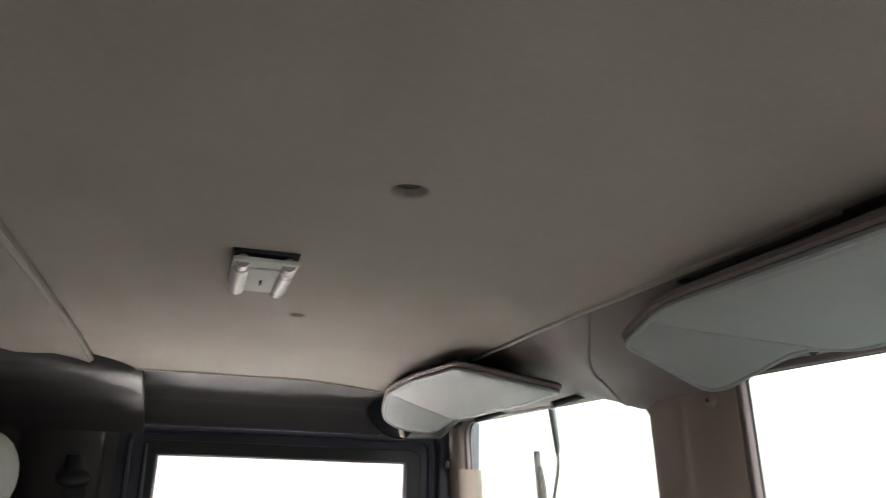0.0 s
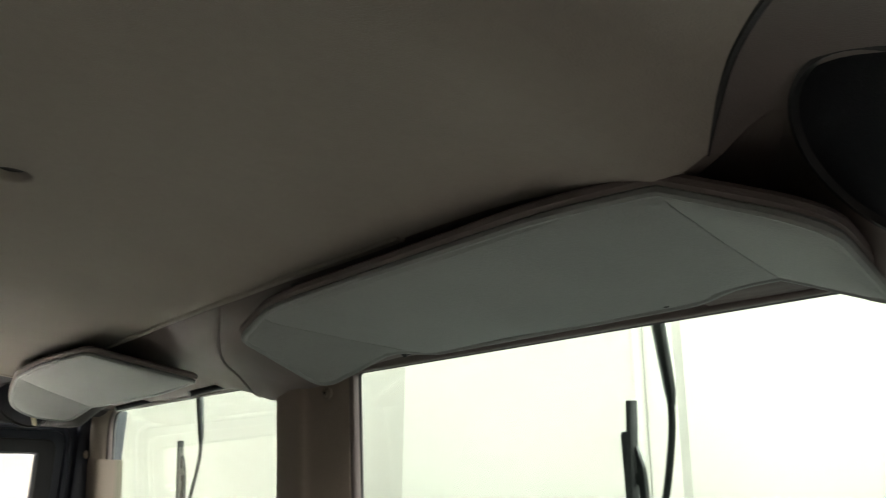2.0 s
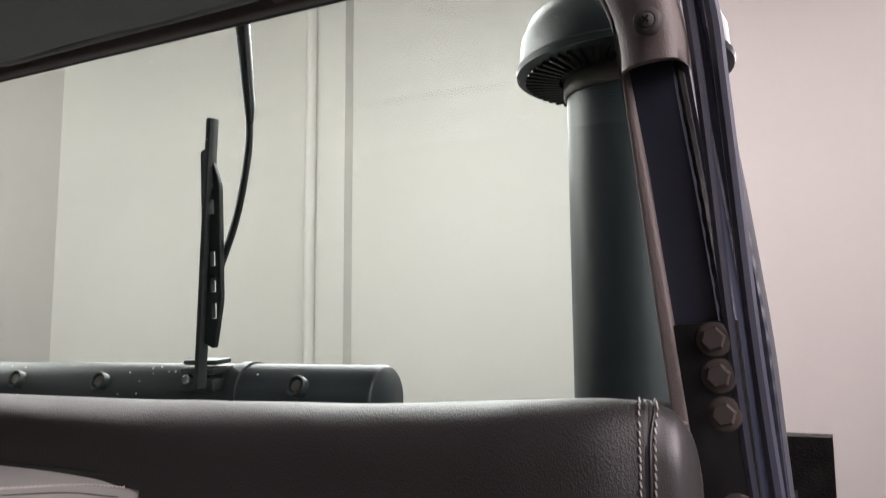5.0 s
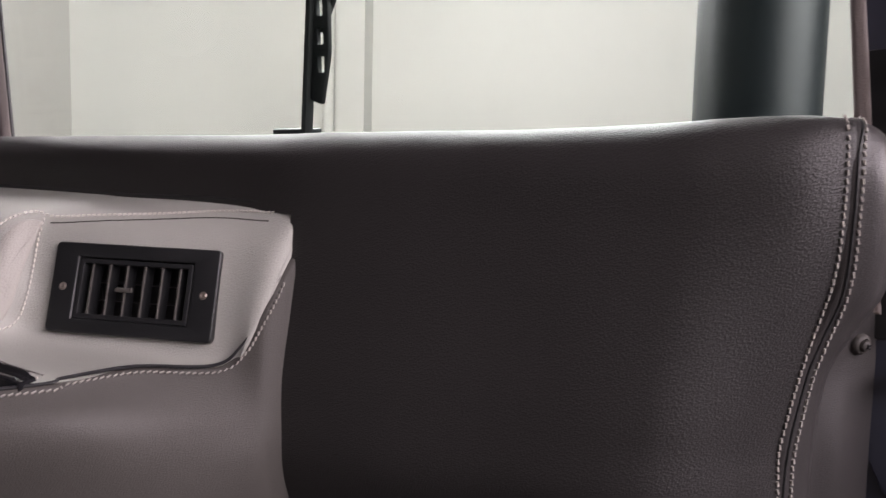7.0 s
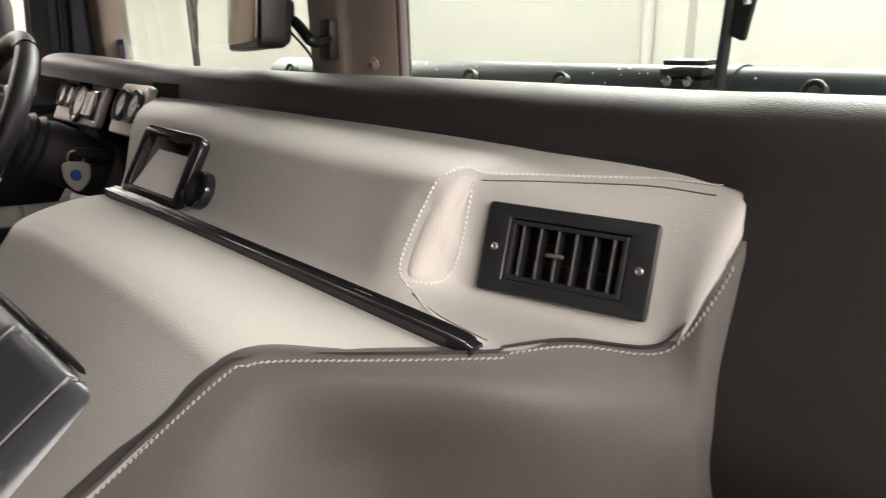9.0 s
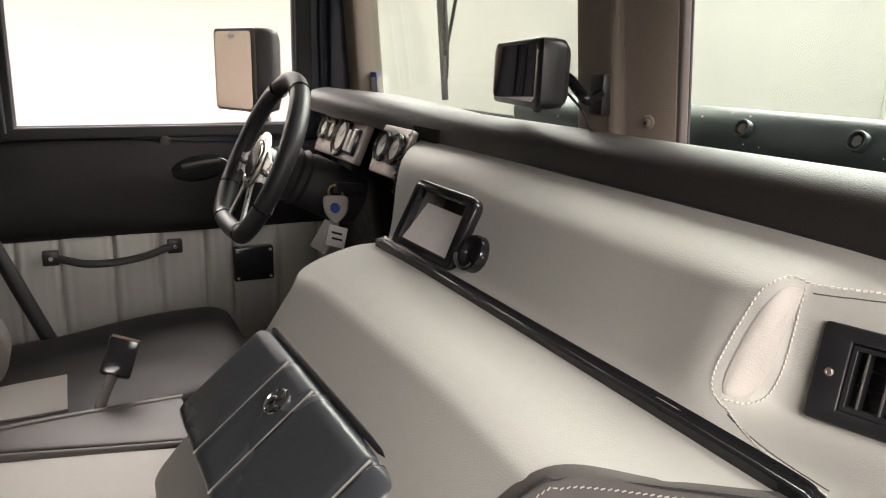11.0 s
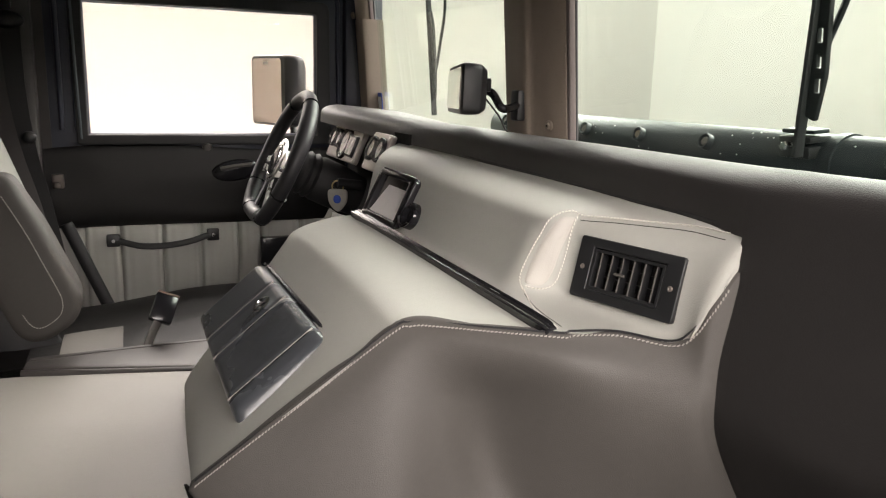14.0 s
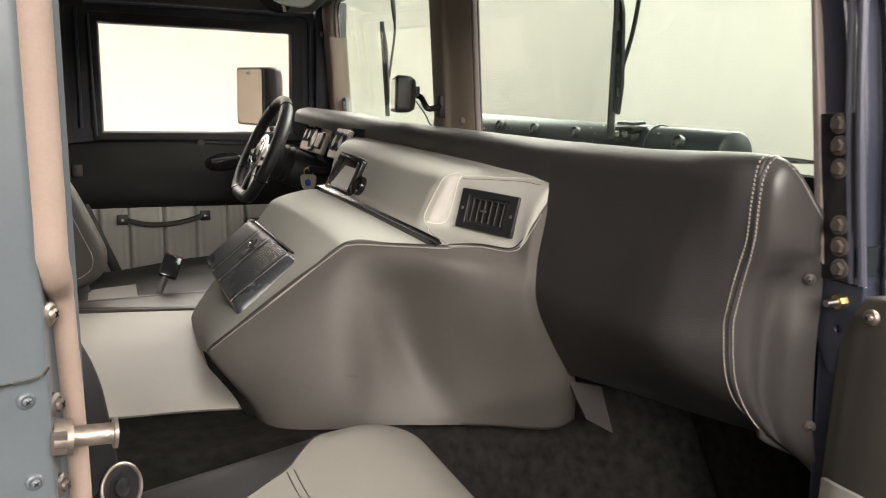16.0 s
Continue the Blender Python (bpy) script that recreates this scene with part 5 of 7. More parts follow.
bm = bmesh.new()
sheet(bm, low_grid, 0.01, (0, 1, 0))
part("lower_panel", bm, GREY, door1, "grey pleated leather lower panel", angle=80)
bm = bmesh.new()
strap = spline([(-0.597, DY - 0.022, 1.098), (-0.575, DY - 0.03, 1.094), (-0.53, DY - 0.045, 1.084), (-0.475, DY - 0.048, 1.083), (-0.42, DY - 0.042, 1.089), (-0.375, DY - 0.03, 1.1), (-0.355, DY - 0.022, 1.103)], 30)
sweep(bm, strap, 0.0085, 10, flat=0.7)
pull = part("pull_strap", bm, RUBBER, door1, "black rubber pull strap")
for x, z in ((-0.592, 1.097), (-0.36, 1.102)):
    b2 = bmesh.new()
    box(b2, (x, DY - 0.026, z), (0.03, 0.014, 0.03), None, 0.003)
    part("strap_end", b2, PLASTIC, pull)
    b2 = bmesh.new()
    cyl(b2, (x, DY - 0.034, z), (x, DY - 0.038, z), 0.004, seg=12)
    part("rivet", b2, STEEL, pull)
b2 = bmesh.new()
box(b2, (-0.2, DY - 0.03, 1.052), (0.085, 0.025, 0.075), None, 0.004)
plate1 = part("lock_plate", b2, GLOSSY, door1, "gloss black plate on the lower panel")
for x in (-0.235, -0.165):
    for z in (1.022, 1.082):
        b2 = bmesh.new()
        cyl(b2, (x, DY - 0.042, z), (x, DY - 0.045, z), 0.003, seg=10)
        part("plate_screw", b2, STEEL, plate1)
b2 = bmesh.new()
ball(b2, (-0.3, DY - 0.028, 1.262), 1, (0.062, 0.012, 0.028), Matrix.Rotation(radians(-8), 3, "Y"), 24)
hb = part("handle_bezel", b2, GLOSSY, door1, "black oval door handle bezel")
b2 = bmesh.new()
sweep(b2, spline([(-0.338, DY - 0.04, 1.268), (-0.3, DY - 0.044, 1.275), (-0.262, DY - 0.042, 1.279)], 10), 0.005, 8)
part("handle_lever", b2, MID, hb, "dark metal lever")
b2 = bmesh.new()
lathe(b2, (-0.366, DY - 0.008, 1.322), (-0.366, DY - 0.03, 1.318), [(0, 0.012), (0.012, 0.012), (0.016, 0.009), (0.017, 0.004)], 16)
part("lock_knob", b2, MID, door1, "dark lock knob")
b2 = bmesh.new()
box(b2, (-0.702, DY - 0.028, 1.243), (0.026, 0.02, 0.034), None, 0.004)
box(b2, (-0.704, DY - 0.04, 1.235), (0.014, 0.012, 0.014), None, 0.003)
part("latch", b2, BOLT, door1, "dark steel door latch")

b2 = bmesh.new()
sweep(b2, [(-0.692, DY - 0.022, 1.142), (-0.65, DY - 0.026, 1.035), (-0.612, DY - 0.026, 0.938), (-0.58, DY - 0.026, 0.86)], 0.0145, 12)
part("door_seal", b2, RUBBER, door1, "black rubber seal along the rear edge")

# side post behind the driver's door, belt guide and belt
bm = bmesh.new()
rows = [[(-0.73, 0.97, z), (-0.732, 0.93, z), (-0.74, 0.91, z), (-0.80, 0.90, z), (-0.86, 0.905, z), (-0.9, 0.95, z)] for z in (0.8, 1.1, 1.4, 1.72)]
sheet(bm, grid_of(rows, 30, 20), 0.01, (0, 1, 0))
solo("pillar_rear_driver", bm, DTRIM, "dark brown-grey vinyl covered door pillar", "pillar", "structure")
belt = thing("seat_belt", "black driver's seat belt hanging from the door pillar", "seat belt", at=(-0.76, 0.9, 1.3))
b2 = bmesh.new()
ball(b2, (-0.775, 0.885, 1.598), 1, (0.035, 0.02, 0.02), None, 20)
box(b2, (-0.78, 0.892, 1.62), (0.03, 0.02, 0.05), None, 0.006)
part("guide", b2, PLASTIC, belt, "black belt guide")
b2 = bmesh.new()
sheet(b2, grid_of([[(-0.79, 0.882, 1.59), (-0.785, 0.88, 1.45), (-0.765, 0.875, 1.32), (-0.735, 0.87, 1.2), (-0.7, 0.86, 1.02)], [(-0.75, 0.88, 1.59), (-0.748, 0.878, 1.45), (-0.735, 0.872, 1.32), (-0.712, 0.868, 1.2), (-0.682, 0.858, 1.02)]], 30, 4), 0.002, (0, 1, 0))
part("webbing", b2, RUBBER, belt, "black webbing")
b2 = bmesh.new()
ball(b2, (-0.748, 0.868, 1.348), 1, (0.016, 0.012, 0.014), None, 14)
part("stop_button", b2, PLASTIC, belt)

# ---- sun visors ----
def visor(s, label, outline, folds, height):
    """outline: (x, y, radius) with y towards the side; folds: creases (x, y, x, y), beyond which the end flaps turn down."""
    t = thing("sun_visor", label, "sun visor", group="sun visors", at=(-0.09, s * 0.42, 1.73))
    pl = [Vector((p[0], p[1])) for p in round_poly(outline, 7)]
    mid_ = sum(pl, Vector((0, 0))) / len(pl)
    lines = []
    for x0, y0, x1, y1, turn in folds:
        a_, d_ = Vector((x0, y0)), Vector((x1 - x0, y1 - y0)).normalized()
        n_ = Vector((-d_.y, d_.x))
        n_ = n_ if n_.dot(mid_ - a_) < 0 else -n_
        lines.append((a_, n_, turn))

    def zz(q):
        z = height(q.x) + 0.0014 * noise.noise(Vector((q.x * 16, q.y * 9, s)))
        for a_, n_, turn in lines:
            z -= turn * max(0.0, n_.dot(q - a_))
        return z

    def rim_gap(q):
        best = 1.0
        for a_, b_ in zip(pl, pl[1:] + pl[:1]):
            e = b_ - a_
            f = max(0.0, min(1.0, (q - a_).dot(e) / max(1e-9, e.length_squared)))
            best = min(best, (a_ + e * f - q).length)
        return best

    bm = bmesh.new()
    bm.faces.new([bm.verts.new((p.x, p.y, 0)) for p in pl])
    cuts = [(Vector((a_.x, a_.y, 0)), Vector((n_.x, n_.y, 0))) for a_, n_, _ in lines]
    cuts += [(Vector((0, 0.1 + 0.014 * k, 0)), Vector((0, 1, 0))) for k in range(52)]
    cuts += [(Vector((-0.28 + 0.012 * k, 0, 0)), Vector((1, 0, 0))) for k in range(27)]
    for co, no in cuts:
        bmesh.ops.bisect_plane(bm, geom=bm.verts[:] + bm.edges[:] + bm.faces[:], dist=1e-5, plane_co=co, plane_no=no)
    upper = bmesh.ops.duplicate(bm, geom=bm.verts[:] + bm.edges[:] + bm.faces[:])
    high = {e for e in upper["geom"] if isinstance(e, bmesh.types.BMVert)}
    for v in bm.verts:
        q = Vector((v.co.x, v.co.y))
        g_ = min(1.0, rim_gap(q) / 0.02)
        up = 0.0036 * math.sqrt(max(0.0, 1 - (1 - g_) ** 2))
        v.co = (q.x, s * q.y, zz(q) + (up if v in high else -up))
    bmesh.ops.remove_doubles(bm, verts=bm.verts, dist=1e-4)
    body = part("body", bm, VISOR, t, angle=14.5)
    bm = bmesh.new()
    sweep(bm, [Vector((p.x, s * p.y, zz(p) + 0.0005)) for p in pl], 0.0036, 8, closed=True)
    part("piping", bm, VISOR, t, "piped edge")
    bm = bmesh.new()
    ring_ = []
    for a_, p, b_ in zip(pl[-1:] + pl[:-1], pl, pl[1:] + pl[:1]):
        n_ = Vector((b_.y - a_.y, a_.x - b_.x)).normalized()
        n_ = n_ if n_.dot(p - mid_) > 0 else -n_
        ring_.append(Vector((p.x + n_.x * 0.0015, s * (p.y + n_.y * 0.0015), zz(p) + 0.0075)))
    sweep(bm, ring_, 0.0045, 8, closed=True)
    part("bound_edge", bm, TRIM, t, "dark bound upper edge")
    for a_, n_, _ in lines:
        bm = bmesh.new()
        d_ = Vector((-n_.y, n_.x))
        run = [a_ + d_ * (k * 0.004) for k in range(-60, 61)]
        run = [q for q in run if sum((u.y > q.y) != (w.y > q.y) and q.x < (w.x - u.x) * (q.y - u.y) / (w.y - u.y) + u.x for u, w in zip(pl, pl[1:] + pl[:1])) % 2]
        if len(run) > 3:
            sweep(bm, [Vector((q.x, s * q.y, zz(q) - 0.0036 * min(1.0, rim_gap(q) / 0.012))) for q in run], 0.0007, 6)
            part("crease", bm, VISOR, body, "sewn crease of the end flap")
        else:
            bm.free()
    for y in (0.24, 0.58):
        bm = bmesh.new()
        cyl(bm, (outline[-2][0] + 0.02, s * y, height(outline[-2][0] + 0.02)), (0.012, s * y, 1.745), 0.005, seg=12)
        part("pivot", bm, PLASTIC, t)
    return t


visor(-1, "grey vinyl passenger's sun visor folded up under the header",
      [(-0.176, 0.182, 0.012), (-0.192, 0.3, 0.05), (-0.19, 0.62, 0.05), (-0.178, 0.7, 0.04), (-0.158, 0.773, 0.03), (-0.006, 0.745, 0.012), (-0.014, 0.68, 0.02), (-0.014, 0.64, 0.02), (0.005, 0.602, 0.03), (0.006, 0.27, 0.04), (-0.03, 0.25, 0.02), (-0.045, 0.132, 0.03)],
      ((-0.163, 0.692, -0.017, 0.678, 0.4), (-0.155, 0.237, -0.045, 0.257, 0.28)), lambda x: 1.742 - 0.1 * (x + 0.09))
visor(1, "grey vinyl driver's sun visor folded up under the header",
      [(-0.228, 0.175, 0.012), (-0.24, 0.35, 0.05), (-0.234, 0.56, 0.04), (-0.215, 0.66, 0.04), (-0.17, 0.71, 0.04), (-0.1, 0.715, 0.03), (-0.085, 0.61, 0.02), (-0.078, 0.5, 0.02), (-0.076, 0.3, 0.03), (-0.09, 0.14, 0.012)],
      ((-0.233, 0.53, -0.09, 0.617, 0.3),), lambda x: 1.742 - 0.2 * (x + 0.15))

# ---- corner speakers ----
def speaker(s):
    t = thing("corner_speaker", "black cloth oval speaker pod in the roof corner", "speaker", group="corner speakers", at=(-0.16, s * 0.83, 1.73))
    n0 = Vector((-0.55, -s * 0.45, -0.7)).normalized()
    c = Vector((-0.166, s * 0.815, 1.74))
    u = Vector((0.8, 0, -0.6)) - n0 * n0.dot(Vector((0.8, 0, -0.6)))
    u.normalize()
    w = n0.cross(u)
    bm = bmesh.new()
    rings_ = []
    for f, up in ((1.01, -0.02), (1.01, 0.002), (0.99, 0.0055), (0.95, 0.0055), (0.92, 0.002)):
        rings_.append([bm.verts.new(c + f * (0.058 * math.cos(a) * u + 0.055 * math.sin(a) * w) + n0 * up) for a in [math.tau * k / 48 for k in range(48)]])
    for a, b in zip(rings_, rings_[1:]):
        for k in range(48):
            bm.faces.new((a[k], a[(k + 1) % 48], b[(k + 1) % 48], b[k]))
    bm.faces.new(rings_[0][::-1])
    bm.faces.new(rings_[-1])
    part("rim", bm, PLASTIC, t)
    bm = bmesh.new()
    rings_ = []
    for f, up in ((0.92, 0.002), (0.6, 0.005), (0.2, 0.006)):
        rings_.append([bm.verts.new(c + f * (0.058 * math.cos(a) * u + 0.055 * math.sin(a) * w) + n0 * up) for a in [math.tau * k / 48 for k in range(48)]])
    for a, b in zip(rings_, rings_[1:]):
        for k in range(48):
            bm.faces.new((a[k], a[(k + 1) % 48], b[(k + 1) % 48], b[k]))
    bm.faces.new(rings_[-1])
    part("cloth", bm, SPEAKER, t, "black speaker cloth")
    a, b = Vector((-0.137, s * 0.813, 1.722)), Vector((-0.129, s * 0.827, 1.706))
    bm = bmesh.new()
    d = (b - a).normalized()
    box(bm, (a + b) / 2 + n0 * 0.007, ((b - a).length, 0.0095, 0.003), Matrix((d, n0.cross(d), n0)).transposed(), 0.0008)
    part("badge", bm, LABEL, t, "small pale gold badge")
    return t


speaker(-1)
speaker(1)

# ---- dome lamp ----
lamp = thing("dome_lamp", "white twin-tube dome lamp on a black base, switched off", "dome lamp", at=(-0.516, -0.08, 1.8))
bm = bmesh.new()
box(bm, (-0.516, -0.076, 1.8065), (0.062, 0.118, 0.012), None, 0.003)
part("base", bm, PLASTIC, lamp, "black base")
bm = bmesh.new()
box(bm, (-0.516, -0.078, 1.7945), (0.06, 0.118, 0.005), None, 0.002)
lens = part("lens_tray", bm, WHITE, lamp, "white lens tray")
for x in (-0.537, -0.495):
    bm = bmesh.new()
    sweep(bm, [(x, -0.116, 1.7945), (x, -0.113, 1.7935), (x, -0.024, 1.7935), (x, -0.02, 1.7945)], [0.004, 0.008, 0.008, 0.004], 14)
    part("tube_cover", bm, WHITE, lens, "white tube cover")
for x in (-0.537, -0.495):
    bm = bmesh.new()
    cyl(bm, (x, -0.132, 1.7935), (x, -0.117, 1.7935), 0.0065, seg=14)
    part("tube_end", bm, STEEL, lens, "bare tube end")
bm = bmesh.new()
box(bm, (-0.516, -0.072, 1.7915), (0.03, 0.09, 0.003), None, 0.001)
part("switch_panel", bm, PAPER, lens)
bm = bmesh.new()
box(bm, (-0.516, -0.072, 1.7895), (0.0022, 0.012, 0.004), None, 0.0006)
part("switch", bm, PLASTIC, lens)

# ---- instruments ----
cluster = thing("instrument_cluster", "grey instrument plates with white-faced gauges under the brow", "instrument cluster", at=(-0.09, 0.48, 1.33))
def plate_gauges(y0, y1, gauges, rect=None):
    yc = (y0 + y1) / 2
    G = axes((-0.104, yc, 1.354), (0.0, -1, 0.0), (0.42, 0, 1))
    G = G if G.col[2].x < 0 else G @ Matrix.Diagonal((1, 1, -1, 1))
    h = (y1 - y0) / 2
    pl = part("gauge_plate", plate(round_poly([(-h, -0.036, 0.005), (h, -0.036, 0.005), (h, 0.036, 0.005), (-h, 0.036, 0.005)], 4), (), 0.012, 0.002, G), PLATEG, cluster, "grey gauge plate", angle=30)
    for u, v, r in gauges:
        b2_ = bmesh.new()
        lathe(b2_, (0, 0, 0.004), (0, 0, 0.02), [(0, r), (0.007, r), (0.009, r * 0.97), (0.009, r * 0.88), (0.0065, r * 0.85), (0.0065, r * 0.8), (0.0085, r * 0.77), (0.0085, r * 0.7), (0.005, r * 0.68)], 32)
        b2_.transform(G @ Matrix.Translation((u, v, 0)))
        bz = part("gauge", b2_, GLOSSY, pl, "round gauge with black bezel")
        b2_ = bmesh.new()
        cyl(b2_, (0, 0, 0.0085), (0, 0, 0.0098), r * 0.68, seg=28)
        b2_.transform(G @ Matrix.Translation((u, v, 0)))
        ob_ = part("dial", b2_, DIAL, pl, "white dial")
        b2_ = bmesh.new()
        for k in range(11):
            a_ = radians(-30 + 24 * k)
            box(b2_, (0.55 * r * math.cos(a_), 0.55 * r * math.sin(a_), 0.0099), (0.09 * r, 0.025 * r, 0.0004), Matrix.Rotation(a_, 3, "Z"))
        box(b2_, (0.12 * r, 0.12 * r, 0.0104), (0.5 * r, 0.03 * r, 0.0006), Matrix.Rotation(radians(45), 3, "Z"))
        b2_.transform(G @ Matrix.Translation((u, v, 0)))
        part("scale_marks", b2_, GLOSSY, pl, "dark scale marks and needle", smooth=False)
    for u, v, su, sv in rect or ():
        b2_ = bmesh.new()
        box(b2_, (u, v, 0.008), (su, sv, 0.008), None, 0.0015)
        b2_.transform(G)
        part("switch_block", b2_, GLOSSY, pl)
        b2_ = bmesh.new()
        for k in (-0.25, 0.25):
            box(b2_, (u + k * su, v, 0.0135), (su * 0.28, sv * 0.8, 0.004), None, 0.001)
        b2_.transform(G)
        part("rocker", b2_, DIAL, pl, "pale rocker switch")
    for u in (-h + 0.006, h - 0.006):
        for v in (-0.03, 0.03):
            b2_ = bmesh.new()
            cyl(b2_, (u, v, 0.005), (u, v, 0.0075), 0.0025, seg=10)
            b2_.transform(G)
            part("plate_screw", b2_, STEEL, pl)


plate_gauges(0.30, 0.405, [(-0.0255, 0.004, 0.0248), (0.0255, 0.004, 0.0248)])
plate_gauges(0.475, 0.7, [(-0.088, 0.006, 0.0215), (-0.044, 0.006, 0.0215), (0.016, 0.0, 0.0365)], [(0.078, -0.004, 0.044, 0.046)])
# black boxes behind the gauges; the lower stands for the shaded void
bm = bmesh.new()
box(bm, (-0.05, 0.5, 1.35), (0.06, 0.5, 0.09))
box(bm, (-0.02, 0.44, 1.2), (0.05, 0.72, 0.3))
part("void_fill", bm, CARPET, cluster, "black boxes behind the instruments and in the shaded void below", smooth=False)
bm = bmesh.new()
for k in range(7):
    a_ = radians(20 + 24 * k)
    cyl(bm, (-0.116, 0.275 + 0.003 * k, 1.36 - 0.008 * k), (-0.128, 0.275 + 0.003 * k, 1.352 - 0.008 * k), 0.003, seg=8)
part("side_ribs", bm, PLASTIC, cluster)

# ---- steering wheel ----
wheel = thing("steering_wheel", "black leather flat-bottomed steering wheel with brushed metal spokes", "steering wheel", at=(-0.2, 0.6, 1.3))
wc = Vector((-0.25, 0.6, 1.316))
WF = axes(wc, (0, -1, 0), (0.42, 0, 0.907))
WF = WF if WF.col[2].x < 0 else WF @ Matrix.Diagonal((1, 1, -1, 1))
R = 0.148
rim_pts = []
for k in range(72):
    a = math.tau * k / 72
    p = Vector((R * math.cos(a), R * math.sin(a), 0))
    if p.y < -0.118:
        p.y = -0.118 - (p.y + 0.118) * -0.18
    rim_pts.append(p)
rad = [0.0155 + 0.0025 * math.exp(-((math.degrees(math.tau * k / 72) % 180 - 35) / 25) ** 2) for k in range(72)]
bm = bmesh.new()
sweep(bm, rim_pts, rad, 14, closed=True)
bm.transform(WF)
rimp = part("rim", bm, BLACKL, wheel, "black leather rim")
for ang in (62, 118, 205, 335, 240, 300):
    a = radians(ang)
    p = Vector((R * math.cos(a), max(-0.119, R * math.sin(a)), 0))
    bm = bmesh.new()
    tdir = Vector((-math.sin(a), math.cos(a), 0))
    sweep(bm, [p - tdir * 0.0012, p + tdir * 0.0012], 0.0182, 14)
    bm.transform(WF)
    part("grip_seam", bm, GLOSSY, rimp)
for ang in (-8, 188, 248, 292):
    a = radians(ang)
    bm = bmesh.new()
    p0, p1 = Vector((0.03 * math.cos(a), 0.03 * math.sin(a), 0.004)), Vector((0.14 * math.cos(a), max(-0.116, 0.14 * math.sin(a)), 0.0))
    d = (p1 - p0).normalized()
    side = Vector((0, 0, 1)).cross(d).normalized()
    w0, w1 = (0.032, 0.019) if abs(ang - 90) > 90 and ang in (-8, 188) else (0.012, 0.009)
    g = [[p0 + side * w0, p0.lerp(p1, 0.5) + side * w1 * 0.9, p1 + side * w1], [p0 - side * w0, p0.lerp(p1, 0.5) - side * w1 * 0.9, p1 - side * w1]]
    sheet(bm, grid_of(g, 12, 4), 0.004, (0, 0, -1))
    bm.transform(WF)
    part("spoke", bm, STEEL, wheel, "brushed metal spoke", angle=30)
bm = bmesh.new()
lathe(bm, (0, 0, -0.03), (0, 0, 0.05), [(0, 0.03), (0.03, 0.034), (0.038, 0.034), (0.042, 0.03), (0.043, 0.012)], 32)
bm.transform(WF)
hub_bm = bm
bm = bmesh.new()
lathe(bm, (0, 0, 0.001), (0, 0, 0.01), [(0, 0.05), (0.0045, 0.051), (0.0055, 0.049), (0.0055, 0.03)], 40)
bm.transform(WF)
part("spoke_plate", bm, STEEL, wheel, "brushed metal centre plate", angle=30)
for s in (-1, 1):
    bm = bmesh.new()
    box(bm, (s * 0.088, -0.013, 0.0052), (0.052, 0.009, 0.003), None, 0.001)
    bm.transform(WF)
    part("spoke_slot", bm, GLOSSY, wheel, "black slot in the spoke")
bm = hub_bm
hub = part("hub", bm, GLOSSY, wheel, "gloss black horn hub")
bm = bmesh.new()
sweep(bm, [Vector((0.034 * math.cos(a), 0.034 * math.sin(a), 0.0085)) for a in [math.tau * k / 36 for k in range(36)]], 0.002, 6, closed=True)
bm.transform(WF)
part("hub_ring", bm, CHROME, hub, "chrome hub ring")
for k in range(6):
    a = math.tau * k / 6
    bm = bmesh.new()
    cyl(bm, (0.044 * math.cos(a), 0.044 * math.sin(a), 0.006), (0.044 * math.cos(a), 0.044 * math.sin(a), 0.0095), 0.0032, seg=6)
    bm.transform(WF)
    part("hub_bolt", bm, CHROME, hub)
bm = bmesh.new()
lathe(bm, (0, 0, -0.02), (0, 0, -0.2), [(0, 0.035), (0.02, 0.048), (0.03, 0.044), (0.038, 0.05), (0.046, 0.045), (0.054, 0.051), (0.062, 0.046), (0.07, 0.05), (0.12, 0.05), (0.17, 0.045)], 32)
bm.transform(WF)
part("column", bm, RUBBER, wheel, "black ribbed steering column boot")

keys = thing("car_keys", "car key with grey fob and white paper tag in the ignition", "keys", at=(-0.15, 0.5, 1.24))
kc = Vector((-0.147, 0.5, 1.244))
KT = Matrix.Translation(kc) @ Matrix.Rotation(radians(58), 4, "Z")


def key_part(name, bm_, mat, parent, label=""):
    bm_.transform(KT)
    return part(name, bm_, mat, parent, label)


shield = round_poly([(-0.019, 0.02, 0.008), (-0.017, -0.006, 0.01), (0.0, -0.024, 0.008), (0.017, -0.006, 0.01), (0.019, 0.02, 0.008)], 5)
KF = axes((0, 0, 0), (0, -1, 0), (0, 0, 1))
fob = key_part("fob", plate(shield, (), 0.009, 0.003, KF), GREYW, keys, "grey shield-shaped fob")
bm = bmesh.new()
ball(bm, (-0.0045, 0, 0.002), 1, (0.002, 0.0085, 0.009), None, 14)
key_part("fob_badge", bm, BLUE, fob, "dark blue fob badge")
bm = bmesh.new()
sweep(bm, [Vector((0.0, 0.012 * math.cos(a), 0.028 + 0.012 * math.sin(a))) for a in [math.tau * k / 20 for k in range(20)]], 0.0017, 6, closed=True)
key_part("ring", bm, BRASS, keys, "brass key ring")
bm = bmesh.new()
box(bm, (-0.008, -0.003, -0.046), (0.002, 0.032, 0.036), Matrix.Rotation(radians(12), 3, "X"), 0.0005)
tag = key_part("tag", bm, PAPER, keys, "white paper tag")
bm = bmesh.new()
for z in (-0.04, -0.05):
    box(bm, (-0.0095, -0.004, z), (0.0006, 0.018, 0.0035), Matrix.Rotation(radians(12), 3, "X"))
key_part("tag_marks", bm, RUBBER, tag, "dark written bars").data.polygons.foreach_set("use_smooth", [False] * 12)
bm = bmesh.new()
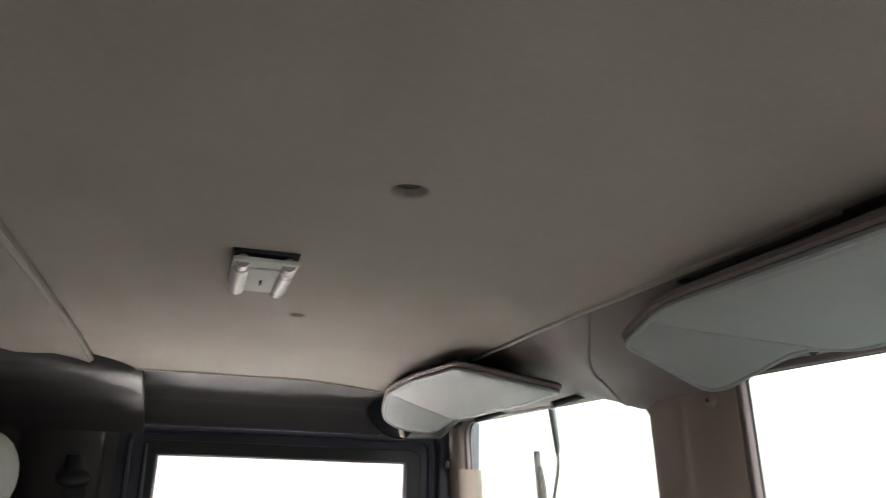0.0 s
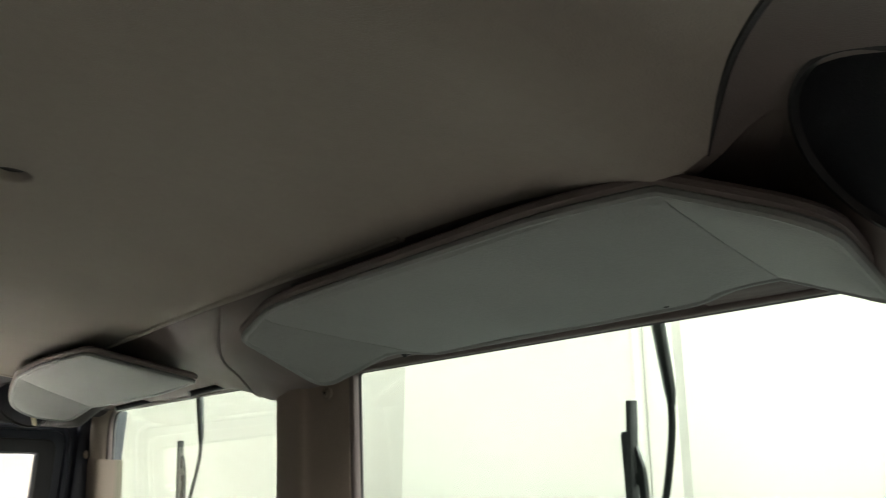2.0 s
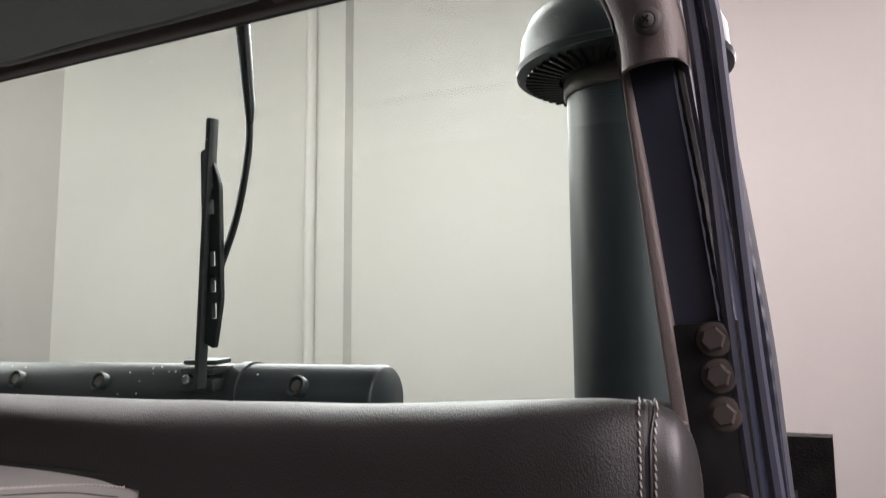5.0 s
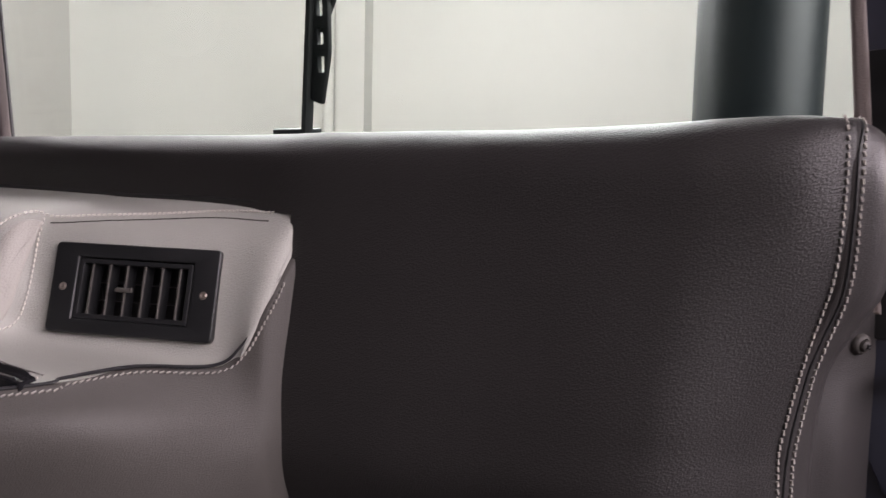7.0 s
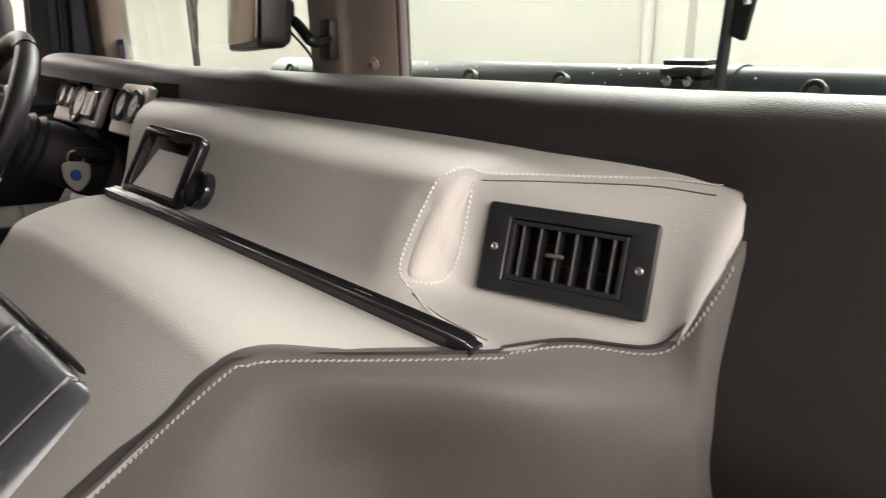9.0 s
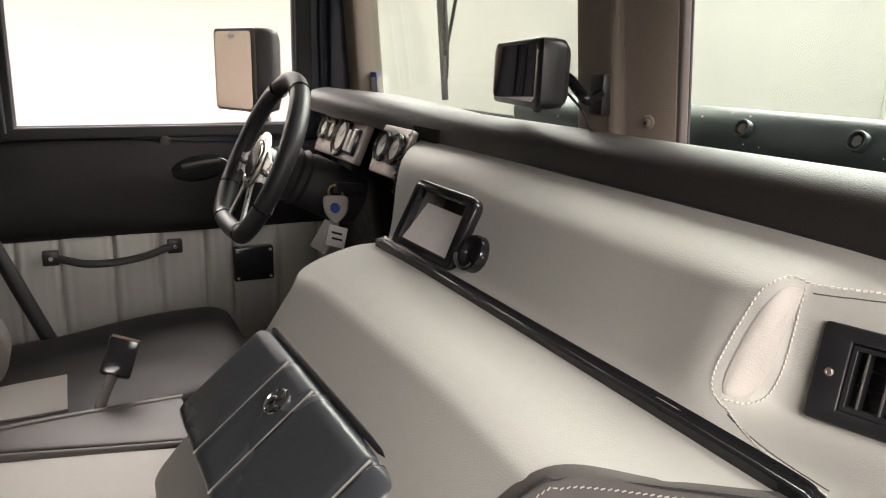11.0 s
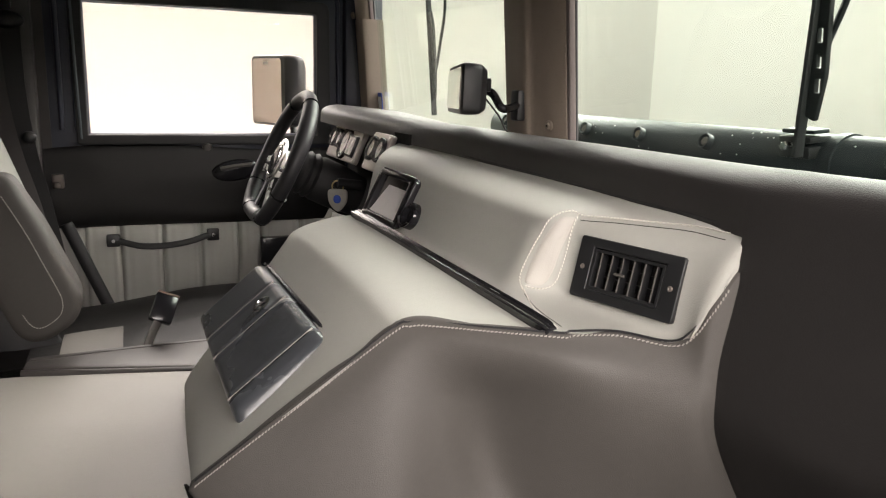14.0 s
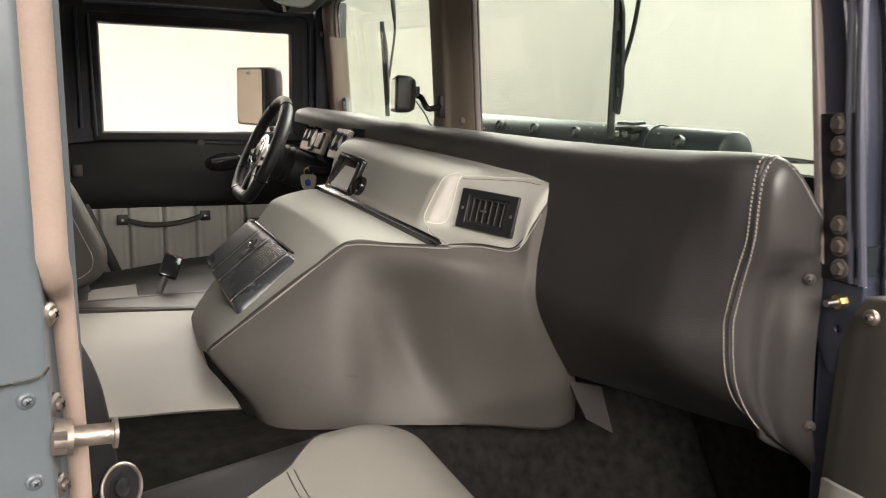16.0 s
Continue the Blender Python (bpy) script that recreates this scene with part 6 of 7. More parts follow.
box(bm, (0.004, 0.02, -0.05), (0.003, 0.03, 0.055), Matrix.Rotation(radians(30), 3, "X"), 0.001)
key_part("leather_tag", bm, GREYW, keys, "pale leather tag")
bm = bmesh.new()
cyl(bm, kc + Vector((0.05, 0, 0.03)), kc + Vector((0.0, 0, 0.036)), 0.01, seg=18)
part("lock_barrel", bm, PLASTIC, keys)

# ---- rear-view mirror on the centre post ----
rvm = thing("rear_view_mirror", "black rear-view mirror on a curved arm with a thin cable", "mirror", at=(0.0, -0.02, 1.44))
ma, mb = Vector((-0.032, 0.155, 1.475)), Vector((-0.098, -0.055, 1.478))
MF = axes((ma + mb) / 2, mb - ma, (0.03, 0, 1))
MF = MF if MF.col[2].x < 0 else MF @ Matrix.Diagonal((1, 1, -1, 1))
hw = (mb - ma).length / 2
bm = bmesh.new()
rings = []
for f, w in ((0.96, 0.012), (1.0, 0.009), (1.0, -0.004), (0.96, -0.016), (0.8, -0.026), (0.45, -0.03)):
    pl = round_poly([(-hw * f, -0.036 * f, 0.012), (hw * f, -0.036 * f, 0.012), (hw * f, 0.036 * f, 0.012), (-hw * f, 0.036 * f, 0.012)], 5)
    rings.append([bm.verts.new((p[0], p[1], w)) for p in pl])
for a, b in zip(rings, rings[1:]):
    for k in range(len(a)):
        bm.faces.new((a[k], a[(k + 1) % len(a)], b[(k + 1) % len(a)], b[k]))
bm.faces.new(rings[0])
bm.faces.new(rings[-1])
bm.transform(MF)
part("housing", bm, PLASTIC, rvm, "black housing")
bm = plate(round_poly([(-hw * 0.92, -0.029, 0.009), (hw * 0.92, -0.029, 0.009), (hw * 0.92, 0.03, 0.009), (-hw * 0.92, 0.03, 0.009)], 5), (), 0.003, 0, MF @ Matrix.Translation((0, 0, 0.0125)))
part("mirror_glass", bm, MIRROR, rvm, "mirror glass", smooth=False)
bm = bmesh.new()
mc = MF @ Vector((0.03, 0.0, -0.028))
sweep(bm, spline([mc, mc + Vector((0.012, -0.008, -0.004)), (-0.035, -0.028, 1.452), (-0.012, -0.014, 1.452), (0.01, 0.0, 1.458)], 30), 0.0062, 10)
part("arm", bm, GLOSSY, rvm, "curved black arm")
bm = bmesh.new()
box(bm, (0.008, 0.002, 1.455), (0.016, 0.026, 0.046), None, 0.004)
part("base", bm, PLASTIC, rvm)
bm = bmesh.new()
box(bm, MF @ Vector((0.045, 0.008, -0.03)), (0.014, 0.014, 0.02), None, 0.003)
part("knuckle", bm, PLASTIC, rvm)
bm = bmesh.new()
sweep(bm, spline([MF @ Vector((0.04, -0.01, -0.03)), (-0.04, -0.03, 1.44), (-0.03, -0.035, 1.42), (-0.01, -0.03, 1.412)], 24), 0.0014, 6)
part("cable", bm, RUBBER, rvm, "thin black cable")

# ---- driver's outside mirror ----
om = thing("wing_mirror", "grey-backed square wing mirror outside the driver's window", "wing mirror", at=(-0.15, 1.13, 1.35))
OF = axes((-0.175, 1.13, 1.458), (0.38, -0.925, 0), (0, 0, 1))
OF = OF if OF.col[2].y < 0 else OF @ Matrix.Diagonal((1, 1, -1, 1))
bm = bmesh.new()
rings = []
for f, w in ((0.97, 0.008), (1.0, 0.004), (1.0, -0.02), (0.96, -0.045), (0.8, -0.06)):
    pl = round_poly([(-0.086 * f, -0.095 * f, 0.016), (0.086 * f, -0.095 * f, 0.016), (0.086 * f, 0.095 * f, 0.016), (-0.086 * f, 0.095 * f, 0.014)], 5)
    rings.append([bm.verts.new((p[0] + (0.012 if w < -0.01 else 0), p[1], w)) for p in pl])
for a, b in zip(rings, rings[1:]):
    for k in range(len(a)):
        bm.faces.new((a[k], a[(k + 1) % len(a)], b[(k + 1) % len(a)], b[k]))
bm.faces.new(rings[0])
bm.faces.new(rings[-1])
bm.transform(OF)
part("housing", bm, PLASTIC, om, "dark painted housing")
part("mirror_glass", plate(round_poly([(-0.075, -0.086, 0.013), (0.07, -0.086, 0.013), (0.07, 0.086, 0.013), (-0.075, 0.086, 0.013)], 5), (), 0.003, 0, OF @ Matrix.Translation((0, 0, 0.0098))), MIRROR, om, "mirror glass", smooth=False)
bm = bmesh.new()
sheet(bm, [[OF @ Vector((-0.018, 0.07, 0.0118)), OF @ Vector((0.006, 0.07, 0.0118))], [OF @ Vector((-0.018, 0.078, 0.0118)), OF @ Vector((0.006, 0.078, 0.0118))]], 0.0003, OF.col[2].xyz)
part("etched_mark", bm, GREYW, om, "faint etched mark", smooth=False)
bm = bmesh.new()
sweep(bm, [(-0.115, 1.13, 1.36), (-0.112, 1.12, 1.335), (-0.1, 1.05, 1.325), (-0.09, 0.97, 1.325)], 0.01, 10)
part("bracket", bm, PLASTIC, om, "black bracket")

# ---- wipers outside the windshield ----
def wiper(y, lean, top, gap):
    t = thing("wiper", "black windshield wiper parked upright outside the glass", "wiper", group="wipers", at=(0.1, y, 1.75))
    gx = lambda z: 0.058 + (1.735 - z) * 0.079 + 0.028
    yy = lambda z: y + lean * (1.675 - z)
    bm = bmesh.new()
    rows_ = []
    box(bm, (gx(1.5), yy(1.545) - 0.006, 1.545), (0.012, 0.0055, 0.26), Matrix.Rotation(lean, 3, "X") @ Matrix.Rotation(radians(-4.5), 3, "Y"), 0.001)
    part("blade", bm, RUBBER, t, "black rubber blade")
    bm = plate(round_poly([(-0.009, -0.1, 0.003), (0.003, -0.105, 0.002), (0.013, -0.06, 0.006), (0.015, 0.05, 0.006), (0.004, 0.085, 0.004), (-0.006, 0.085, 0.003)], 3), [round_poly([(0.001, c - 0.008, 0.002), (0.009, c - 0.008, 0.002), (0.009, c + 0.008, 0.002), (0.001, c + 0.008, 0.002)], 3) for c in (0.055, 0.03, -0.02, -0.045, -0.07)], 0.006, 0.001, axes((gx(1.55) + 0.006, yy(1.55) - 0.008, 1.56), (0, -1, 0), (-0.079, -lean, 1)))
    part("bridge", bm, PLASTIC, t, "slotted black bridge", angle=30)
    bm = bmesh.new()
    sweep(bm, [(gx(top) + 0.012, y - gap * 0.86, top), (gx(1.742) + 0.014, y - gap * 0.9, 1.742), (gx(1.68) + 0.014, y - gap, 1.68), (gx(1.67) + 0.014, y - gap, 1.667)], [0.0105, 0.01, 0.0075, 0.005], 10, flat=0.7)
    sweep(bm, spline([(gx(1.675) + 0.014, y - gap, 1.675), (gx(1.64) + 0.016, y - gap * 0.88, 1.64), (gx(1.58) + 0.014, y - gap * 0.54, 1.58), (gx(1.52) + 0.012, yy(1.52) - 0.012, 1.52)], 16), 0.0035, 8)
    part("arm", bm, PLASTIC, t, "black wiper arm")
    return t


wiper(-0.459, 0.1, 1.79, 0.043)
wiper(0.638, -0.01, 1.79, 0.08)

# ---- sticker inside the windshield ----
st = thing("sticker", "white registration sticker with blue top and dark bars on the windshield", "sticker", at=(0.05, 0.846, 1.44))
SF = axes((0.05, 0.846, 1.438), (0, -1, 0), (-0.079, 0, 1))
part("paper", plate([(-0.02, -0.026), (0.02, -0.026), (0.02, 0.018), (-0.02, 0.018)], (), 0.0012, 0, SF), PAPER, st, smooth=False)
part("blue_band", plate([(-0.022, 0.014), (0.022, 0.014), (0.022, 0.024), (-0.022, 0.024)], (), 0.0016, 0, SF), BLUE, st, "blue band", smooth=False)
part("blue_edge", plate([(0.017, -0.026), (0.022, -0.026), (0.022, 0.014), (0.017, 0.014)], (), 0.0016, 0, SF), BLUE, st, smooth=False)

# ---- steel tube across the hood ----
tube = thing("hood_tube", "dark painted steel tube with recessed bolts across the hood", "tube", at=(0.262, 0.15, 1.36))
bm = bmesh.new()
lathe(bm, (0.264, -0.56, 1.399), (0.264, 1.0, 1.399), [(0, 0.033), (0.0012, 0.0345), (0.0032, 0.036), (1.12, 0.036), (1.126, 0.0345), (1.128, 0.03)], 40)
part("pipe", bm, TUBE, tube, "dark painted pipe", angle=50)
for y in (0.48, 0.318, 0.157, -0.004, -0.165, -0.47):
    n0 = Vector((-0.94, 0, 0.34)).normalized()
    o = Vector((0.264, y, 1.399)) + n0 * 0.036
    b2 = bmesh.new()
    lathe(b2, o - n0 * 0.004, o + n0 * 0.01, [(0, 0.0118), (0.0125, 0.0118), (0.0135, 0.011), (0.0135, 0.0095), (0.009, 0.0088), (0.006, 0.006)], 24)
    bb = part("socket", b2, TUBE, tube, "recessed bolt socket")
    b2 = bmesh.new()
    cyl(b2, o + n0 * 0.0, o + n0 * 0.0075, 0.0072, 0.0065, 6)
    part("bolt", b2, BRONZE if abs(y + 0.004) < 0.01 else BOLT, bb)
for k in range(46):
    y, a = random.uniform(-0.5, 0.55), random.uniform(-0.3, 1.1)
    if k == 0:
        drops = bmesh.new()
    ball(drops, (0.264 - 0.0362 * math.cos(a), y, 1.399 + 0.0362 * math.sin(a)), random.uniform(0.0005, 0.0013), (1, 1, 1), None, 6)
part("paint_specks", drops, PAPER, tube, "pale paint specks")["kind"] = "stuff"
clamp = thing("tube_clamp", "black two-part clamp with two bright bolts round the tube", "clamp", at=(0.25, -0.32, 1.4))
b2 = bmesh.new()
lathe(b2, (0.264, -0.382, 1.399), (0.264, -0.3, 1.399), [(0, 0.036), (0.0005, 0.0385), (0.0145, 0.0385), (0.015, 0.036)], 40)
part("band", b2, TUBE, clamp, angle=30)
for z, tall, mt in ((1.4135, 0.014, PLASTIC), (1.429, 0.0075, PLASTIC), (1.4385, 0.0055, TUBE)):
    b2 = bmesh.new()
    box(b2, (0.233, -0.335, z), (0.034 if z < 1.435 else 0.026, 0.05, tall), Matrix.Rotation(radians(-6), 3, "Y"), 0.0015)
    part("block", b2, mt, clamp, angle=30)
for y in (-0.3225, -0.346):
    b2 = bmesh.new()
    lathe(b2, (0.22, y, 1.4185), (0.2, y, 1.4185), [(0, 0.0062), (0.008, 0.0062), (0.0095, 0.005)], 6)
    part("bolt", b2, CHROME, clamp)
bm = bmesh.new()
rows = [[(x, y, 1.34 + 0.012 * math.cos(y * 2) - 0.14 * max(0.0, x - 0.3)) for x in (0.06, 0.2, 0.5, 1.2)] for y in (-0.95, -0.5, 0, 0.5, 0.95)]
sheet(bm, grid_of(rows, 20, 20), 0.03, (0, 0, -1))
solo("hood", bm, TUBE, "dark painted hood ahead of the windshield", "hood", "structure")
# ---- snorkel outside the pillar ----
sn = thing("snorkel", "black air intake snorkel with mushroom cap beside the windshield", "snorkel", at=(0.3, -0.812, 0.9))
bm = bmesh.new()
lathe(bm, (0.3, -0.812, 0.9), (0.3, -0.812, 1.8), [(0, 0.056), (0.8, 0.056), (0.82, 0.055)], 40)
part("pipe", bm, TUBE, sn, "dark pipe")
bm = bmesh.new()
lathe(bm, (0.3, -0.812, 1.7), (0.3, -0.812, 1.8), [(0, 0.0575), (0.002, 0.059), (0.016, 0.059), (0.018, 0.0575)], 40)
part("band", bm, BOLT, sn, "dark metal hose band")
bm = bmesh.new()
lathe(bm, (0.3, -0.812, 1.72), (0.3, -0.812, 1.9), [(0.012, 0.055), (0.006, 0.07), (0.002, 0.098), (0.004, 0.106), (0.01, 0.107), (0.013, 0.103), (0.04, 0.101), (0.06, 0.092), (0.072, 0.07), (0.076, 0.02)], 48)
cap = part("cap", bm, TUBE, sn, "rounded mushroom cap")
for k in range(56):
    a = math.tau * k / 56
    if k == 0:
        fins = bmesh.new()
    c = Vector((0.3 + 0.08 * math.cos(a), -0.812 + 0.08 * math.sin(a), 1.7215))
    box(fins, c, (0.036, 0.0028, 0.006), Matrix.Rotation(a + 0.3, 3, "Z"))
part("louvres", fins, GLOSSY, cap, "ring of black louvres", smooth=False)["kind"] = "stuff"

# ---- seats ----
def seat(name, label, yc, xb, s):
    """yc: middle, xb: foot of the backrest, s: side of the outer bolster."""
    t = thing(name, label, "car seat", group="front seats", at=(xb, yc, 0.9))
    W = 0.2
    def back_pt(u, v, bulge):
        lean_ = 0.30 * v
        return Vector((xb - lean_ * 0.62 - bulge, yc + u, 1.04 + v * 0.55))
    rows_ = []
    for v in (-0.05, 0.1, 0.3, 0.6, 0.85, 0.97, 1.0):
        w_ = W * (1 - 0.12 * max(0, v - 0.5) * 2)
        fr_ = 0.0 if v < 0.95 else 0.02
        rows_.append([back_pt(-w_, v, 0.10), back_pt(-w_ - 0.004, v, 0.03), back_pt(-w_ + 0.02, v, -0.035 + fr_), back_pt(-w_ + 0.075, v, -0.01 + fr_), back_pt(-w_ + 0.085, v, 0.0 + fr_), back_pt(0, v, 0.008 + fr_), back_pt(w_ - 0.085, v, 0.0 + fr_), back_pt(w_ - 0.075, v, -0.01 + fr_), back_pt(w_ - 0.02, v, -0.035 + fr_), back_pt(w_ + 0.004, v, 0.03), back_pt(w_, v, 0.10)])
    g = grid_of(rows_, 70, 50)
    bm_ = bmesh.new()
    sheet(bm_, g, 0.02, (-1, 0, 0))
    part("backrest", bm_, BLACKL, t, "dark and grey leather backrest", angle=80)
    bm_ = bmesh.new()
    sheet(bm_, [[p + Vector((0.004, 0, 0.0)) for p in row[16:54]] for row in g[3:46]], 0.008, (-1, 0, 0))
    part("backrest_centre", bm_, GREY, t, "grey leather centre panel", angle=80)
    bm_ = bmesh.new()
    box(bm_, (xb - 0.16, yc, 1.3), (0.05, 2 * W - 0.02, 0.56), Matrix.Rotation(radians(-18), 3, "Y"), 0.02, 3)
    part("back_shell", bm_, PLASTIC, t, "black seat shell")
    # headrest
    bm_ = bmesh.new()
    ball(bm_, (xb - 0.155, yc, 1.6), 1, (0.05, 0.12, 0.07), None, 24)
    part("headrest", bm_, GREY, t, "grey leather headrest")
    for u in (-0.05, 0.05):
        bm_ = bmesh.new()
        cyl(bm_, (xb - 0.17, yc + u, 1.53), (xb - 0.155, yc + u, 1.58), 0.006, seg=10)
        part("headrest_post", bm_, CHROME, t)
    return t, back_pt, g


driver, bp_, g = seat("driver_seat", "grey and charcoal leather driver's seat with upright backrest", 0.6, -0.72, 1)
seat_tree = tree_of(g)
bm = bmesh.new()
for u in (-0.115, 0.115):
    stitches(bm, [bp_(u, v, -0.02) for v in (0.02, 0.2, 0.4, 0.6, 0.8, 0.92)], [seat_tree], EYE, 0.006, 0.0036, 0.001)
part("stitching", bm, THREADG, driver, "pale thread stitching", smooth=False)["kind"] = "stuff"


def cushion(t, yc, x0, x1, z, drop, mat_mid, w=0.2, inner=False):
    rows_ = []
    for f in (0.0, 0.3, 0.6, 0.8, 0.88, 0.94, 0.98, 1.0, 1.004):
        x = x0 + (x1 - x0) * f
        k = min(1.0, max(0.0, (f - 0.8) / 0.2))
        zz_ = z - 0.1 * (1 - f) - 0.07 * (1 - math.sqrt(1 - k * k))
        if f > 1.0:
            zz_ = z - drop
        w_ = w * (1 - (0.0 if f < 0.8 else 1.6 * (f - 0.8) ** 2))
        rows_.append([(x, yc + s_ * (w_ - a_), zz_ - b_) for s_, side_ in ((-1, ((0.0, drop), (-0.005, 0.045), (0.012, 0.012), (0.05, -0.006), (0.12, -0.008))), (1, ((0.12, -0.008), (0.05, -0.006), (0.012, 0.012), (-0.005, 0.045), (0.0, drop)))) for a_, b_ in side_])
    g_ = grid_of(rows_, 80, 60)
    bm_ = bmesh.new()
    sheet(bm_, g_, 0.02, (0, 0, -1))
    part("cushion", bm_, BLACKL, t, "black leather seat cushion", angle=80)
    bm_ = bmesh.new()
    if inner:  # the grey nose widens towards the front, inside a black inboard bolster
        wide = []
        for row in g_:
            e_ = float(np.interp(row[40].x, (-0.85, -0.6, -0.512, -0.456, -0.427, -0.394, -0.37), (-0.745, -0.722, -0.69, -0.655, -0.616, -0.572, -0.566)))
            c_ = next(i for i in range(40, 80) if row[i].y > e_)
            end = row[c_ - 1].lerp(row[c_], (e_ - row[c_ - 1].y) / max(1e-6, row[c_].y - row[c_ - 1].y))
            line = spline([row[14]] + row[18:c_ - 1:2] + [end], 40)
            wide.append([p + Vector((0.0008, 0, 0.0016)) for p in line])
        wide = [[p.copy() for p in spline(col, 90)] for col in zip(*wide)]
        wide = [list(r_) for r_ in zip(*wide)]
        sheet(bm_, wide[12:], 0.003, (0, 0, -1))
    else:
        sheet(bm_, [[p + Vector((0, 0, 0.004)) for p in row[22:58]] for row in g_[2:57]], 0.006, (0, 0, -1))
    part("cushion_centre", bm_, mat_mid, t, "grey leather centre of the cushion", angle=80)
    return g_, wide[12:] if inner else None


rows = []
for x, z in ((-0.74, 0.965), (-0.68, 0.972), (-0.58, 0.982), (-0.45, 0.998), (-0.35, 1.006), (-0.3, 1.0), (-0.275, 0.97), (-0.27, 0.88)):
    rows.append([(x, 0.375, z - 0.1), (x, 0.378, z - 0.045), (x, 0.395, z - 0.012), (x, 0.44, z), (x, 0.52, z + 0.002), (x, 0.6, z), (x, 0.7, z + 0.003), (x, 0.78, z + 0.002), (x, 0.82, z - 0.014), (x, 0.835, z - 0.05), (x, 0.837, z - 0.1)])
dg = grid_of(rows, 70, 60)
for row in dg:
    for p in row:
        p.z += 0.004 * noise.noise(Vector((p.x * 9, p.y * 9, 2)))
bm = bmesh.new()
sheet(bm, dg, 0.02, (0, 0, -1))
part("cushion", bm, DOORL, driver, "black leather seat cushion", angle=80)
dtree = tree_of(dg)
bm = bmesh.new()
patch_ = grid_of([[(-0.685, 0.462, 1.02), (-0.63, 0.452, 1.02), (-0.575, 0.442, 1.02)], [(-0.685, 0.59, 1.02), (-0.63, 0.588, 1.02), (-0.575, 0.585, 1.02)]], 24, 16)
patch_ = [[Vector((p.x, p.y, dtree.find_nearest(p)[0].z + 0.0025)) for p in row] for row in patch_]
sheet(bm, patch_, 0.004, (0, 0, -1))
part("side_patch", bm, NOSE, driver, "grey leather patch on the bolster", angle=60)
pseat = thing("passenger_seat", "grey and black leather passenger seat", "car seat", group="front seats", at=(-0.6, -0.76, 0.9))
pg, seat_edge = cushion(pseat, -0.755, -0.85, -0.265, 1.072, 0.14, NOSE, inner=True)
bm = bmesh.new()
rows = []
for z, x in ((0.88, -0.63), (0.98, -0.636), (1.05, -0.644), (1.1, -0.652), (1.145, -0.667), (1.19, -0.69), (1.227, -0.716), (1.35, -0.78), (1.56, -0.88)):
    rows.append([(x - 0.15, -0.93, z), (x - 0.05, -0.925, z), (x - 0.01, -0.9, z), (x - 0.07, -0.84, z), (x - 0.09, -0.7, z), (x - 0.06, -0.56, z), (x - 0.012, -0.47, z), (x, -0.445, z), (x - 0.008, -0.425, z), (x - 0.05, -0.405, z), (x - 0.15, -0.4, z)])
sheet(bm, grid_of(rows, 70, 50), 0.03, (-1, 0, 0))
part("backrest", bm, BLACKL, pseat, "black leather backrest bolsters", angle=80)
pt = tree_of(pg)
bm = bmesh.new()
for o in (0.0, 0.0085):
    sweep(bm, [pt.find_nearest(p)[0] + Vector((0.0008, 0, 0.0016)) for p in spline([(-0.462 + o, -0.664, 1.06), (-0.463 + o, -0.7, 1.066), (-0.461 + o, -0.76, 1.068), (-0.456 + o, -0.84, 1.066), (-0.45 + o, -0.92, 1.055)], 40)], 0.0009, 6)
part("crease_seam", bm, SEATG, pseat, "double pressed seam across the grey cushion")
bm = bmesh.new()
sweep(bm, [row[-1] + Vector((0, 0.0006, 0)) for row in seat_edge], 0.0014, 8)
part("piping", bm, BLACKL, pseat, "black piping between the grey and black leather")

# folded-up armrest on the inboard side of the driver's seat
d1, d2 = Vector((-0.36, 0, 0.93)).normalized(), Vector((0.93, 0, 0.36)).normalized()
a0 = Vector((-0.695, 0, 1.07))
pl = round_poly([(-0.03, -0.045, 0.04), (-0.015, 0.05, 0.045), (0.15, 0.046, 0.02), (0.235, 0.035, 0.012), (0.225, -0.045, 0.02)], 8)
arm_frame = axes(a0 + Vector((0, 0.435, 0)), d1, d2)
bm = plate([(p[0], p[1]) for p in pl], (), 0.085, 0.018, arm_frame, 4)
arm = part("armrest", bm, MID, driver, "dark grey leather folded-up armrest", angle=60)
bm = bmesh.new()
edge_pl = [arm_frame @ Vector((p[0], p[1] + 0.002, 0.0)) for p in pl[6:28]]
rows = [[q + Vector((0.003, dy, 0)) for dy in (-0.026, -0.01, 0.01, 0.026)] for q in edge_pl]
sheet(bm, rows, 0.004, -d2)
part("edge_strip", bm, MID, arm, "dark grey leather edge strip", angle=60)
bm = bmesh.new()
arm_tree = tree_of([[arm_frame @ Vector((u, v, w)) for v in (-0.06, 0.06)] for u in (-0.05, 0.45) for w in (0.043 if arm_frame.col[2].y < 0 else -0.043,)])
mid2 = sum((Vector((p[0], p[1])) for p in pl), Vector((0, 0))) / len(pl)
stitches(bm, [arm_frame @ Vector((mid2.x + (p[0] - mid2.x) * 0.94, mid2.y + (p[1] - mid2.y) * 0.72, 0.043 if arm_frame.col[2].y < 0 else -0.043)) for p in pl[:28]], [arm_tree], EYE, 0.0045, 0.003, 0.0009)
part("stitching", bm, THREADG, arm, "grey thread stitching", smooth=False)["kind"] = "stuff"
bm = bmesh.new()
box(bm, arm_frame @ Vector((0.235, -0.005, 0.0)), (0.05, 0.05, 0.03), Matrix((d1, Vector((0, 1, 0)), d1.cross(Vector((0, 1, 0))))).transposed(), 0.006)
part("bracket", bm, GLOSSY, arm, "gloss black end bracket")

